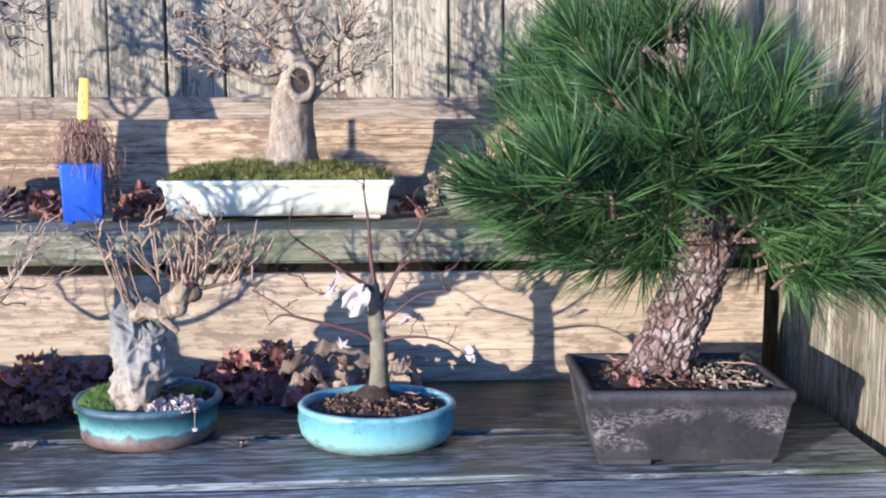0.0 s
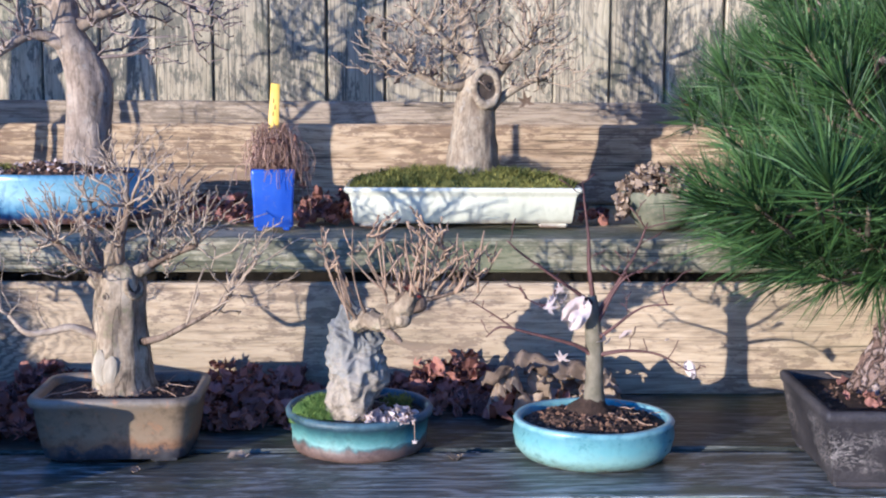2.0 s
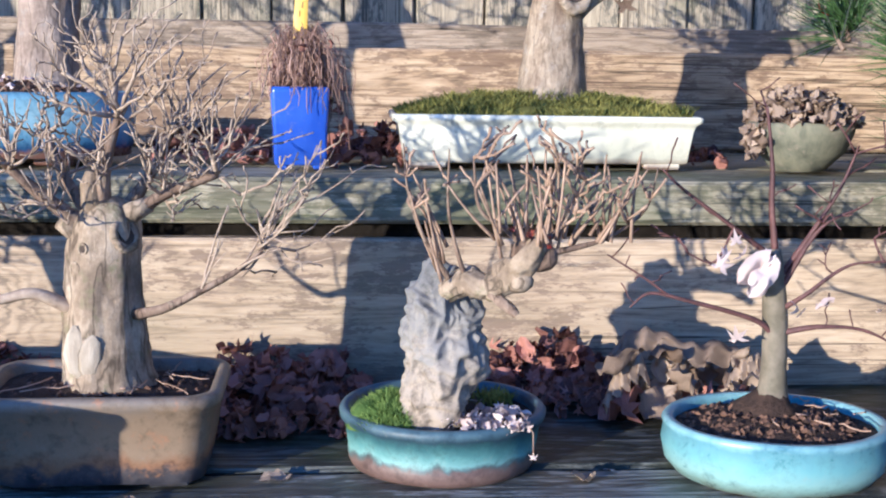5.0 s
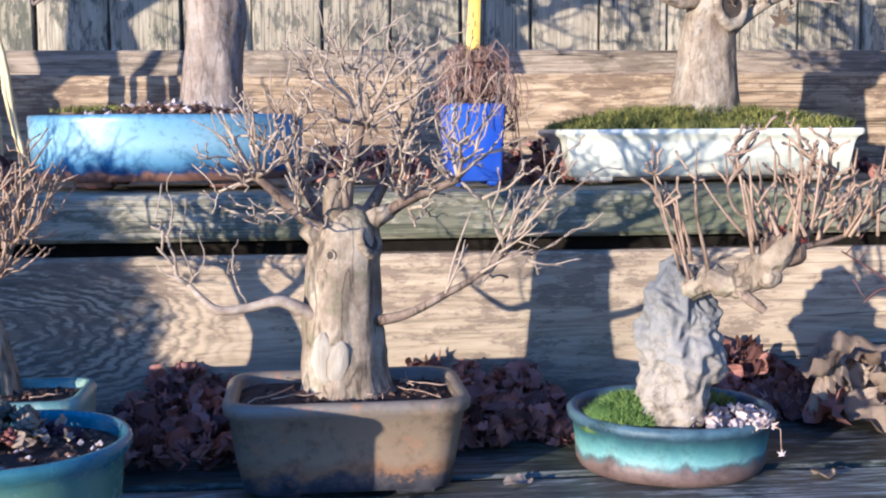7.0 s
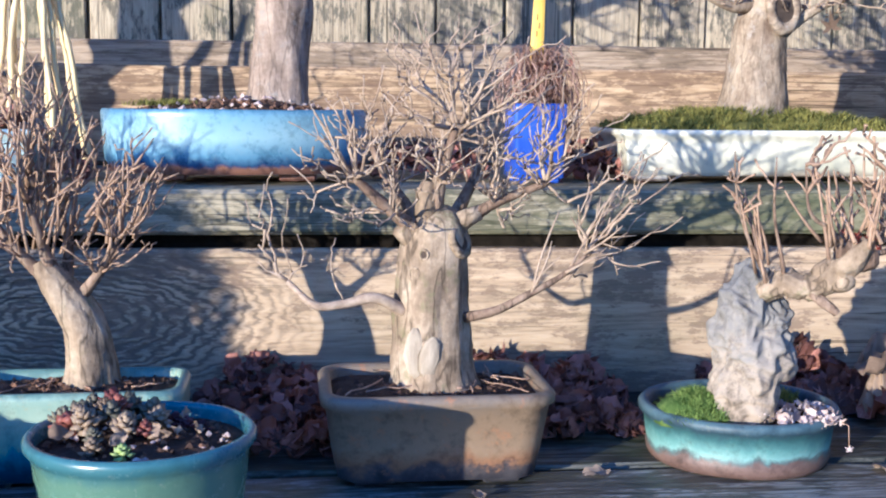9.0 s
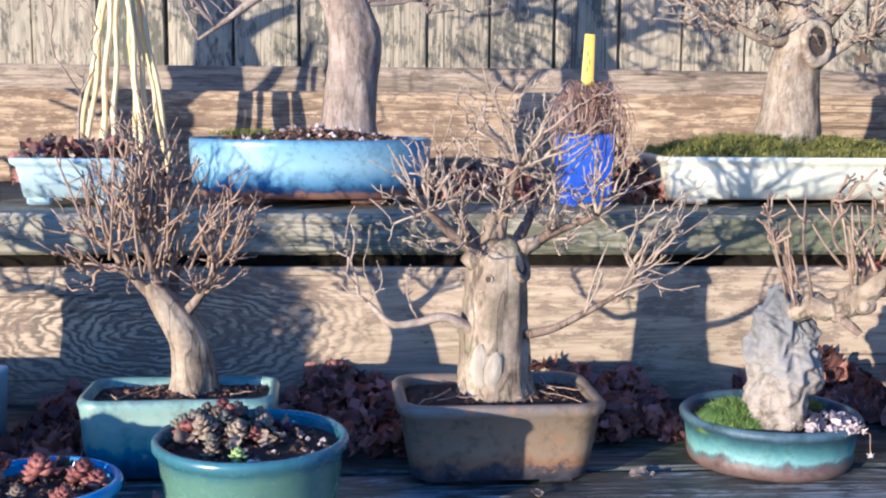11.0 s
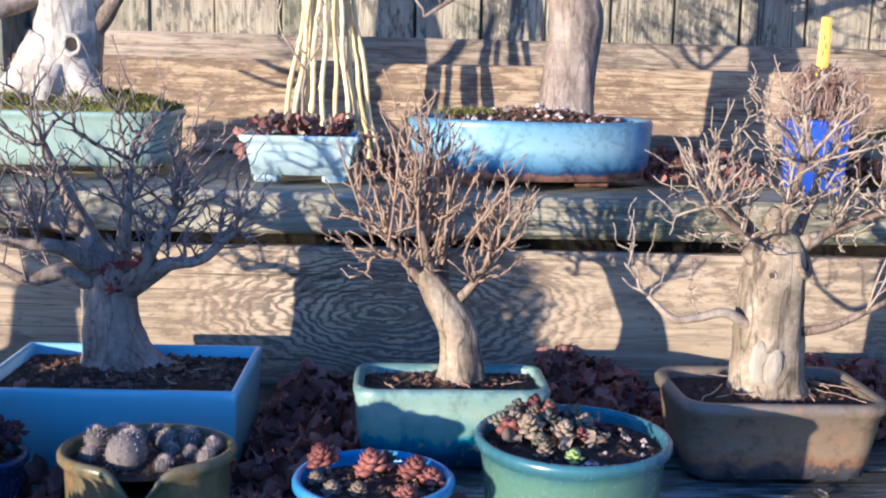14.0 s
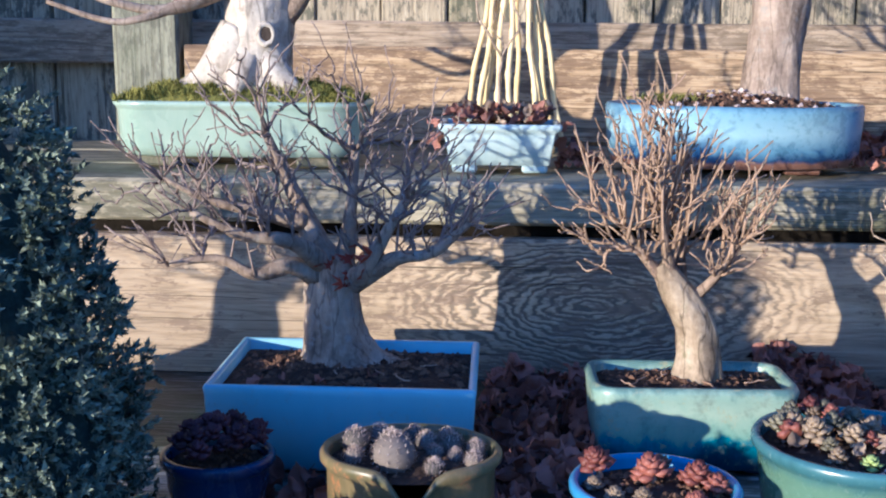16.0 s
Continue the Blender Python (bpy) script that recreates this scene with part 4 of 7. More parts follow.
def pine():
    rng = rng_of(11)
    t = thing("pine_bonsai", pose(0.440, 1.565, BZ + 0.002, 0, 0, -3), "dark green pine bonsai with flaking bark in a scuffed grey pot", "bonsai")
    hx, hy, h = 0.139, 0.116, 0.107
    prof = [(0.021, 0.009), (0.018, 0.011), (0.004, h - 0.016), (0.001, h - 0.014), (0.0, h - 0.004), (0.003, h), (0.010, h), (0.012, h - 0.004), (0.013, h - 0.022)]
    p = part("pot", pot(hx, hy, 0.006, prof, 0.0016, 3.0), M["pinepot"], t, "unglazed grey stoneware pot with pale lime scuffs")
    feet(p, hx - 0.057, hy - 0.037, 0.009, M["pinepot"], 0.072, 0.03)
    fill(t, rng, hx - 0.013, hy - 0.013, 0.006, h - 0.012, 0.012, 420, 0.0055)
    part("pale_grit", pebbles(rng, hx * 0.9, hy * 0.9, 0.006, h - 0.009, 420, 0.0042, 0.014, lambda x, y: x > 0.02), M["pale_grit"], t, smooth=False)["kind"] = "stuff"
    litter(t, rng, hx * 0.8, hy * 0.75, h - 0.002, 16, "twig_tan", 0.035)
    strew(t, rng, [(rng.uniform(-0.11, 0.0), rng.uniform(-0.09, 0.05), h + 0.001) for _ in range(12)], DEAD, 0.009, 0.5, "leaf")
    # flaking bark
    rows = spline([(-0.028, 0.02, 0.085, 0.058), (-0.018, 0.02, 0.115, 0.050), (0.006, 0.02, 0.17, 0.047), (0.03, 0.02, 0.235, 0.047), (0.047, 0.025, 0.285, 0.044), (0.04, 0.03, 0.36, 0.036), (0.01, 0.03, 0.46, 0.026), (0.0, 0.03, 0.56, 0.014)], 110)
    g = Geo()
    n = 56
    for i, r in enumerate(rows):
        for k in range(n):
            a = 2 * math.pi * k / n
            q = Vector((math.cos(a), math.sin(a), 0))
            s = Vector((q.x * 2.3, q.y * 2.3, r[2] * 26))
            d, pts = noise.voronoi(s * 1.25)
            crack = min(1.0, (d[1] - d[0]) * 3.2)
            rad = r[3] * (0.82 + 0.15 * crack + 0.05 * noise.noise(s * 3) + 0.07 * noise.noise(s * 0.5) + 0.05 * noise.cell(s * 1.25 + Vector(pts[0]) * 0))
            g.v.append((r[0] + q.x * rad, r[1] + q.y * rad, r[2]))
    for i in range(len(rows) - 1):
        for k in range(n):
            g.f.append((i * n + k, i * n + (k + 1) % n, i * n + n + (k + 1) % n, i * n + n + k))
    part("trunk", g, M["pinebark"], t, "thick trunk with flaking plated bark", smooth=False)
    # shoots
    tips = []
    for c, r, m in (((0.0, 0.10, 0.50), (0.16, 0.18, 0.12), 56), ((-0.03, 0.40, 0.54), (0.15, 0.17, 0.13), 46), ((-0.21, -0.05, 0.355), (0.06, 0.07, 0.03), 8), ((0.15, -0.05, 0.37), (0.12, 0.12, 0.09), 34), ((-0.10, -0.19, 0.39), (0.10, 0.06, 0.04), 12), ((0.02, -0.15, 0.43), (0.15, 0.07, 0.08), 22),
                    ((0.19, -0.02, 0.27), (0.07, 0.09, 0.05), 24), ((-0.02, 0.18, 0.63), (0.13, 0.15, 0.07), 22), ((0.02, -0.06, 0.33), (0.16, 0.10, 0.05), 16), ((-0.12, 0.02, 0.31), (0.12, 0.12, 0.035), 14), ((0.10, 0.08, 0.30), (0.10, 0.06, 0.04), 10), ((-0.17, 0.53, 0.46), (0.03, 0.04, 0.03), 5), ((-0.06, 0.32, 0.43), (0.13, 0.18, 0.07), 34), ((-0.10, 0.12, 0.41), (0.10, 0.12, 0.07), 20), ((-0.08, 0.05, 0.285), (0.12, 0.12, 0.03), 20), ((0.04, 0.20, 0.34), (0.17, 0.12, 0.05), 24)):
        tips += cloud(rng, c, r, m, 0.45)
    tips += [np.array(p) for p in ((-0.269, -0.05, 0.366), (-0.183, -0.236, 0.396), (-0.03, -0.22, 0.45))]
    tips = [p for p in tips if p[2] < 0.545 - 0.64 * (p[0] - 0.096) or p[0] < 0.0]
    tips = [p for k, p in enumerate(tips) if k % 5 != 2]
    roots = [r[:3] for r in rows[62::6]]
    part("crown", canopy(rng, roots, tips, 0.02, 0.0022, 0.35, 0.012, 0.2, 0.2, 0.1, 0.35, 0), M["pinebark"], t, "brown scaly branches")["kind"] = "stuff"
    variants = []
    for v in range(7):
        gg = Geo()
        cnt = 84
        for k in range(cnt):
            a, s = rng.uniform(0, 6.28), rng.uniform(0, 1)
            tilt = radians(6 + 56 * (1 - s) ** 0.9 + rng.normal(0, 6))
            L = 0.098 * rng.uniform(0.72, 1.12)
            d = Vector((math.sin(tilt) * math.cos(a), math.sin(tilt) * math.sin(a), math.cos(tilt)))
            w = d.cross(Vector((rng.normal(), rng.normal(), rng.normal()))).normalized() * 0.00088
            b0 = Vector((0, 0, 0.03 * s - 0.015)) + d * 0.002
            droop = Vector((rng.normal(0, 0.06), rng.normal(0, 0.06), -0.06)) * L
            pts = [b0, b0 + d * L * 0.5 + droop * 0.3, b0 + d * L + droop]
            gg.add([pts[0] - w, pts[0] + w, pts[1] - w, pts[1] + w, pts[2]], [(0, 1, 3, 2), (2, 3, 4)])
        me = gg.mesh("needle_tuft")
        me.materials.append(M["needle"])
        variants.append(me)
    mid = np.array((0.02, 0.02, 0.40))
    bud = Geo()
    for j, p in enumerate(tips):
        out = Vector(p - mid)
        out = (out.normalized() + Vector((0, -0.1, 1.0)) + Vector(rng.normal(0, 0.25, 3))).normalized()
        q = out.to_track_quat("Z", "Y").to_matrix().to_4x4()
        s = rng.uniform(0.8, 1.15)
        part("needle_tuft", variants[int(rng.integers(7))], None, t, at=Matrix.Translation(p) @ q @ Matrix.Rotation(rng.uniform(0, 6.28), 4, "Z") @ Matrix.Diagonal((s, s, s, 1)))
        if j % 2 == 0:
            tube(bud, [Vector(p) - out * 0.03, Vector(p) + out * 0.012, Vector(p) + out * 0.026], [0.0030, 0.0028, 0.0010], 6, 0.3, j * 0.7)
    part("bud_cover", bud, M["limb"], t, "pale brown winter buds")["kind"] = "stuff"
    part("dead_leaf", RED[1], None, t, "rust-red dead leaf caught on the needles", at=Matrix.Translation((-0.215, 0.565, 0.487)) @ Euler((1.2, 0.3, 0.6)).to_matrix().to_4x4() @ Matrix.Diagonal((0.024, 0.024, 0.024, 1)))


# small maple in a round teal pot
def sapling():
    rng = rng_of(12)
    t = thing("maple_bonsai", pose(0.025, 1.616, BZ + 0.002), "slender maple sapling with pale dead leaves in an oval turquoise pot", "bonsai")
    hx, hy, h = 0.113, 0.098, 0.058
    prof = [(0.022, 0.0), (0.014, 0.004), (0.004, 0.016), (0.0, 0.034), (0.002, h - 0.008), (0.0, h - 0.004), (0.003, h), (0.010, h), (0.012, h - 0.004), (0.013, h - 0.022)]
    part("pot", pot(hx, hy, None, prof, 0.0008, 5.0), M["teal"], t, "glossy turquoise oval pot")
    fill(t, rng, hx - 0.012, hy - 0.012, None, h - 0.010, 0.012, 520, 0.0045)
    mound = Geo()
    tube(mound, [(0.0, 0.02, 0.045), (0.0, 0.02, 0.06), (0.002, 0.02, 0.072), (0.003, 0.02, 0.082)], [0.045, 0.032, 0.018, 0.012], 16, 0.25, 3.0)
    part("root_mound", mound, M["soil"], t, "dark mound of soil round the root")
    ctrl = [(0.003, 0.02, 0.05, 0.019), (0.003, 0.02, 0.085, 0.0145), (0.003, 0.02, 0.12, 0.0130), (0.001, 0.02, 0.160, 0.0125), (-0.002, 0.02, 0.195, 0.0105), (-0.003, 0.02, 0.225, 0.006)]
    part("trunk", trunk(ctrl, 12, 30, 0.12, 2.0), M["bark_green"], t, "greenish young trunk")
    lows = [(-0.155, 0.0, 0.232), (-0.12, -0.03, 0.215), (-0.14, 0.03, 0.26), (-0.11, 0.0, 0.29), (-0.09, 0.04, 0.325), (0.15, -0.01, 0.155), (0.13, 0.03, 0.175), (0.12, -0.03, 0.205), (0.16, 0.02, 0.17), (0.09, 0.0, 0.15), (0.10, 0.0, 0.235), (0.13, 0.02, 0.245), (0.085, -0.02, 0.27), (-0.06, -0.01, 0.30), (-0.07, 0.03, 0.34), (-0.13, 0.0, 0.30), (0.07, 0.0, 0.29)]
    highs = cloud(rng, (0.02, 0.02, 0.305), (0.075, 0.06, 0.065), 20, 0.4)
    joints = []
    for k, rows in enumerate(([(-0.002, 0.015, 0.140, 0.0048), (-0.027, 0.008, 0.157, 0.0036), (-0.093, 0.0, 0.176, 0.0026), (-0.132, 0.0, 0.184, 0.002), (-0.152, 0.0, 0.170, 0.0013)],
                              [(-0.112, 0.0, 0.180, 0.002), (-0.140, 0.0, 0.200, 0.0015), (-0.176, 0.0, 0.222, 0.001)], [(-0.003, 0.015, 0.215, 0.0042), (-0.05, 0.005, 0.248, 0.003), (-0.104, 0.0, 0.286, 0.002), (-0.125, 0.0, 0.305, 0.0012)],
                              [(-0.002, 0.02, 0.22, 0.0048), (-0.008, 0.02, 0.27, 0.0038), (-0.010, 0.02, 0.31, 0.0028), (-0.018, 0.02, 0.365, 0.0014)], [(0.0, 0.02, 0.19, 0.0045), (0.028, 0.01, 0.24, 0.0034), (0.053, 0.005, 0.286, 0.0024), (0.068, 0.0, 0.33, 0.0012)],
                              [(0.004, 0.015, 0.186, 0.004), (0.034, 0.0, 0.248, 0.0026), (0.072, -0.005, 0.270, 0.0014)], [(0.004, 0.015, 0.140, 0.004), (0.04, 0.0, 0.150, 0.003), (0.088, -0.005, 0.146, 0.002), (0.138, -0.01, 0.118, 0.0011)],
                              [(0.006, 0.015, 0.165, 0.004), (0.023, 0.0, 0.182, 0.003), (0.062, -0.005, 0.212, 0.002), (0.105, -0.01, 0.218, 0.0012)], [(-0.05, 0.005, 0.248, 0.002), (-0.07, 0.0, 0.215, 0.0016), (-0.10, 0.0, 0.225, 0.001)])):
        rr = spline(rows, 16)
        limb = Geo()
        tube(limb, [r[:3] for r in rr], [r[3] * 0.70 for r in rr], 7, 0.45, k * 2.0)
        part("limb", limb, M["twig_red"], t)
        joints += [r[:3] for r in rr[6::3]]
    shoots = [np.array(joints[int(rng.integers(len(joints)))]) + (rng.normal(0, 0.02), rng.normal(0, 0.02), rng.uniform(0.012, 0.05)) for _ in range(44)]
    part("crown", canopy(rng, joints, shoots, 0.012, 0.0013, 0.45, 0.002, 0.25, 0.1, 0.15, 0.35, 0), M["twig_red"], t, "thin dark reddish shoots")["kind"] = "stuff"
    hanging = [(-0.052, -0.01, 0.236, 0.011), (-0.046, -0.012, 0.222, 0.013), (-0.068, -0.012, 0.212, 0.016), (-0.060, -0.010, 0.222, 0.014), (-0.034, -0.012, 0.212, 0.015), (-0.024, -0.014, 0.203, 0.017), (-0.018, -0.012, 0.216, 0.013), (-0.049, -0.016, 0.140, 0.016),
               (0.010, -0.012, 0.170, 0.012), (0.016, -0.012, 0.164, 0.010), (0.040, -0.01, 0.175, 0.007), (0.133, -0.01, 0.126, 0.010), (0.120, -0.01, 0.130, 0.007), (0.10, 0.0, 0.165, 0.006)]
    for k, (x, y, z, s) in enumerate(hanging):
        part("pale_leaf", LIMP[k % 6], None, t, at=Matrix.Translation((x, y, z)) @ Euler((rng.normal(1.5, 0.45), rng.normal(0, 0.5), rng.uniform(2.3, 4.0))).to_matrix().to_4x4() @ Matrix.Diagonal((s * 1.2, s * 1.5, s * 1.1, 1)))


# tree clasping a rock in a round sea-green pot
def rock_tree():
    rng = rng_of(13)
    t = thing("root_over_rock_bonsai", pose(-0.305, 1.668, BZ + 0.002), "bare bonsai clasping a grey rock in a mossy sea-green pot", "bonsai")
    hx, hy, h = 0.106, 0.104, 0.060
    prof = [(0.020, 0.0), (0.013, 0.002), (0.010, 0.008), (0.009, 0.016), (0.010, 0.018), (0.008, 0.034), (0.006, 0.046), (0.001, 0.050), (0.0, h - 0.004), (0.003, h), (0.009, h), (0.012, h - 0.004), (0.013, h - 0.024)]
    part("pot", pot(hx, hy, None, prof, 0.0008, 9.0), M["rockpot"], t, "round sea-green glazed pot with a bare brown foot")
    fill(t, rng, hx - 0.012, hy - 0.012, None, h - 0.012, 0.008, 240, 0.0045)
    bm = bmesh.new()
    bmesh.ops.create_icosphere(bm, subdivisions=6, radius=1)
    for v in bm.verts:
        c = v.co.copy()
        levels = (-1.0, -0.4, 0.1, 0.45, 0.72, 1.0)
        w = float(np.interp(c.z, levels, (0.037, 0.034, 0.042, 0.038, 0.023, 0.020)))
        cx = float(np.interp(c.z, levels, (-0.013, -0.011, -0.004, 0.000, -0.006, -0.008)))
        bulk = (1.0005 - c.z * c.z) ** -0.32
        q = Vector((c.x * w * bulk, c.y * w * 0.85 * bulk, c.z * 0.083))
        e = Vector((q.x, q.y, q.z * 0.45))
        rid = 1 - abs(noise.noise(e * 42 + Vector((3, 0, 0))))
        rid2 = 1 - abs(noise.noise(e * 95 + Vector((7, 2, 0))))
        q += c * (0.020 * noise.noise(q * 22) + 0.008 * rid ** 3 - 0.004 + 0.004 * rid2 ** 2 + 0.003 * noise.noise(q * 120) + 0.0018 * math.sin(q.z * 420 + 6 * noise.noise(q * 40)))
        v.co = q + Vector((cx, -0.042, 0.129))
    part("rock", bm, M["rock"], t, "craggy grey rock")
    ctrl = [(-0.004, -0.062, 0.186, 0.009), (0.016, -0.074, 0.199, 0.012), (0.034, -0.084, 0.196, 0.010), (0.052, -0.092, 0.204, 0.0125), (0.062, -0.100, 0.218, 0.0135), (0.070, -0.112, 0.230, 0.012), (0.080, -0.118, 0.246, 0.006)]
    part("trunk", trunk(ctrl, 26, 60, 0.55, 4.0), M["bark"], t, "knobbly brown trunk bent over the rock")
    for k, (x, y, z, r) in enumerate(((0.050, -0.098, 0.214, 0.013), (0.062, -0.108, 0.205, 0.010), (0.040, -0.090, 0.192, 0.009), (0.082, -0.112, 0.228, 0.012), (0.062, -0.110, 0.236, 0.010))):
        kn = Geo()
        tube(kn, [(x, y + r, z - r * 0.4), (x, y + r * 0.3, z), (x, y - r * 0.3, z + r * 0.1), (x, y - r * 0.6, z + r * 0.1)], [r * 0.9, r, r * 0.75, r * 0.2], 12, 0.45, k * 2.0)
        part("knob", kn, M["bark" if k < 3 else "limb"], t)
    roots = [(0.066, -0.106, 0.236), (0.076, -0.114, 0.242), (0.086, -0.114, 0.236), (0.070, -0.098, 0.236)]
    limbs = ([(0.004, -0.068, 0.192, 0.006), (-0.010, -0.078, 0.215, 0.0045), (-0.030, -0.086, 0.250, 0.0034), (-0.042, -0.088, 0.290, 0.0022), (-0.046, -0.09, 0.330, 0.0012)], [(0.016, -0.074, 0.200, 0.005), (0.006, -0.088, 0.226, 0.0036), (-0.004, -0.09, 0.27, 0.0024), (-0.004, -0.09, 0.325, 0.0012)],
             [(0.080, -0.112, 0.232, 0.007), (0.110, -0.106, 0.236, 0.005), (0.145, -0.10, 0.246, 0.0035), (0.178, -0.10, 0.272, 0.002), (0.188, -0.10, 0.31, 0.0012)], [(0.066, -0.108, 0.236, 0.006), (0.044, -0.112, 0.256, 0.0042), (0.022, -0.112, 0.274, 0.003), (0.016, -0.112, 0.318, 0.0014)],
             [(0.078, -0.116, 0.240, 0.006), (0.100, -0.118, 0.262, 0.004), (0.118, -0.116, 0.30, 0.0022)], [(0.034, -0.088, 0.196, 0.008), (0.046, -0.094, 0.184, 0.007), (0.056, -0.098, 0.176, 0.006), (0.060, -0.099, 0.172, 0.005)])
    for k, rows in enumerate(limbs):
        limb = Geo()
        rr = spline(rows, 16)
        tube(limb, [r[:3] for r in rr], [r[3] * (0.52 if k < 5 else 0.8) for r in rr], 9, 0.4, k * 3.0)
        part("limb", limb, M["limb"], t)
        if k < 5:
            roots += [r[:3] for r in rr[4::3]]
    tg = cloud(rng, (-0.028, -0.09, 0.305), (0.040, 0.03, 0.030), 20, 0.4) + cloud(rng, (0.078, -0.11, 0.325), (0.060, 0.05, 0.034), 50, 0.4) + cloud(rng, (0.15, -0.10, 0.292), (0.050, 0.05, 0.028), 28, 0.4) + cloud(rng, (0.09, -0.11, 0.275), (0.06, 0.05, 0.012), 14, 0.4)
    part("crown", canopy(rng, roots, tg, 0.011, 0.0020, 0.28, 0.0025, 0.08, 0.3, 0.12, 0.62, 0, 2.2), M["twig_broom"], t, "bare brown upright twigs")["kind"] = "stuff"
    for k in range(46):
        if k < 30:
            foot = np.array((0.075 + rng.normal(0, 0.020), -0.110 + rng.normal(0, 0.014), 0.242 + rng.normal(0, 0.006)))
            way = np.array(((foot[0] - 0.075) * 14 + rng.normal(0, 0.25), rng.normal(0, 0.3), 1.0))
        elif k < 38:
            foot = np.array((-0.012 + rng.normal(0, 0.012), -0.082 + rng.normal(0, 0.008), 0.218 + rng.normal(0, 0.012)))
            way = np.array((-0.35 + rng.normal(0, 0.2), rng.normal(0, 0.2), 1.0))
        else:
            foot = np.array((rng.uniform(0.11, 0.165), -0.103 + rng.normal(0, 0.006), 0.242))
            way = np.array((0.25 + rng.normal(0, 0.25), rng.normal(0, 0.25), 1.0))
        L = rng.uniform(0.045, 0.095)
        way = way / np.linalg.norm(way)
        side = rng.normal(0, 0.10, 3)
        g = Geo()
        tube(g, [foot + way * L * f + side * L * f * (1 - f) for f in (0, 0.18, 0.36, 0.54, 0.72, 0.88, 1.0)], [r * rng.uniform(0.85, 1.2) for r in (0.0019, 0.0016, 0.0014, 0.0012, 0.0011, 0.0011, 0.0006)], 6)
        part("shoot", g, M["twig_broom"], t)
    buds = [(0.074 + rng.normal(0, 0.014), -0.112 + rng.normal(0, 0.01), 0.246 + rng.normal(0, 0.006)) for _ in range(14)]
    strew(t, rng, buds, RED, 0.006, 1.0, "red_leaf")
    spot = lambda r: (lambda a, q: (-0.052 + 0.040 * q * math.cos(a), -0.030 + 0.050 * q * math.sin(a), h - 0.008 + 0.026 * (1 - q * q)))(r.uniform(0, 6.28), r.uniform(0, 1) ** 0.5)
    moss = Geo()
    tube(moss, [(-0.055, -0.026, 0.046), (-0.055, -0.026, 0.056), (-0.055, -0.026, 0.068), (-0.055, -0.026, 0.074)], [0.040, 0.041, 0.032, 0.011], 18, 0.25, 5)
    part("moss", moss, M["moss_bright"], t, "bright green cushion of moss")
    part("moss", fuzz(rng, spot, 0.0055, 4600, 0.0011), M["moss_bright"], t, smooth=False)["kind"] = "stuff"
    spot2 = lambda r: (0.055 + r.normal(0, 0.012), 0.03 + r.normal(0, 0.014), h - 0.004)
    part("moss", fuzz(rng, spot2, 0.008, 350, 0.001), M["moss"], t, smooth=False)["kind"] = "stuff"
    for k in range(76):
        p = (rng.uniform(-0.012, 0.080), rng.uniform(-0.088, -0.03), h + rng.uniform(-0.004, 0.006))
        s = rng.uniform(0.006, 0.012)
        part("pale_leaf", LIMP[k % 6], None, t, at=Matrix.Translation(p) @ turn_random(rng, 0.7) @ Matrix.Diagonal((s, s, s, 1)))
    part("pale_leaf", PALE[2], None, t, "large pale dead leaf on the rim", at=Matrix.Translation((0.066, -0.062, h + 0.006)) @ Euler((0.35, 0.2, 0.8)).to_matrix().to_4x4() @ Matrix.Diagonal((0.021, 0.021, 0.021, 1)))
    hang = Geo()
    tube(hang, [(0.076, -0.075, h), (0.079, -0.098, h - 0.002), (0.079, -0.101, h - 0.024)], [0.0005] * 3, 4)
    part("stem", hang, M["twig_tan"], t)
    part("pale_leaf", PALE[0], None, t, at=Matrix.Translation((0.079, -0.102, h - 0.026)) @ Euler((1.5, 0, 3.1)).to_matrix().to_4x4() @ Matrix.Diagonal((0.007, 0.007, 0.007, 1)))


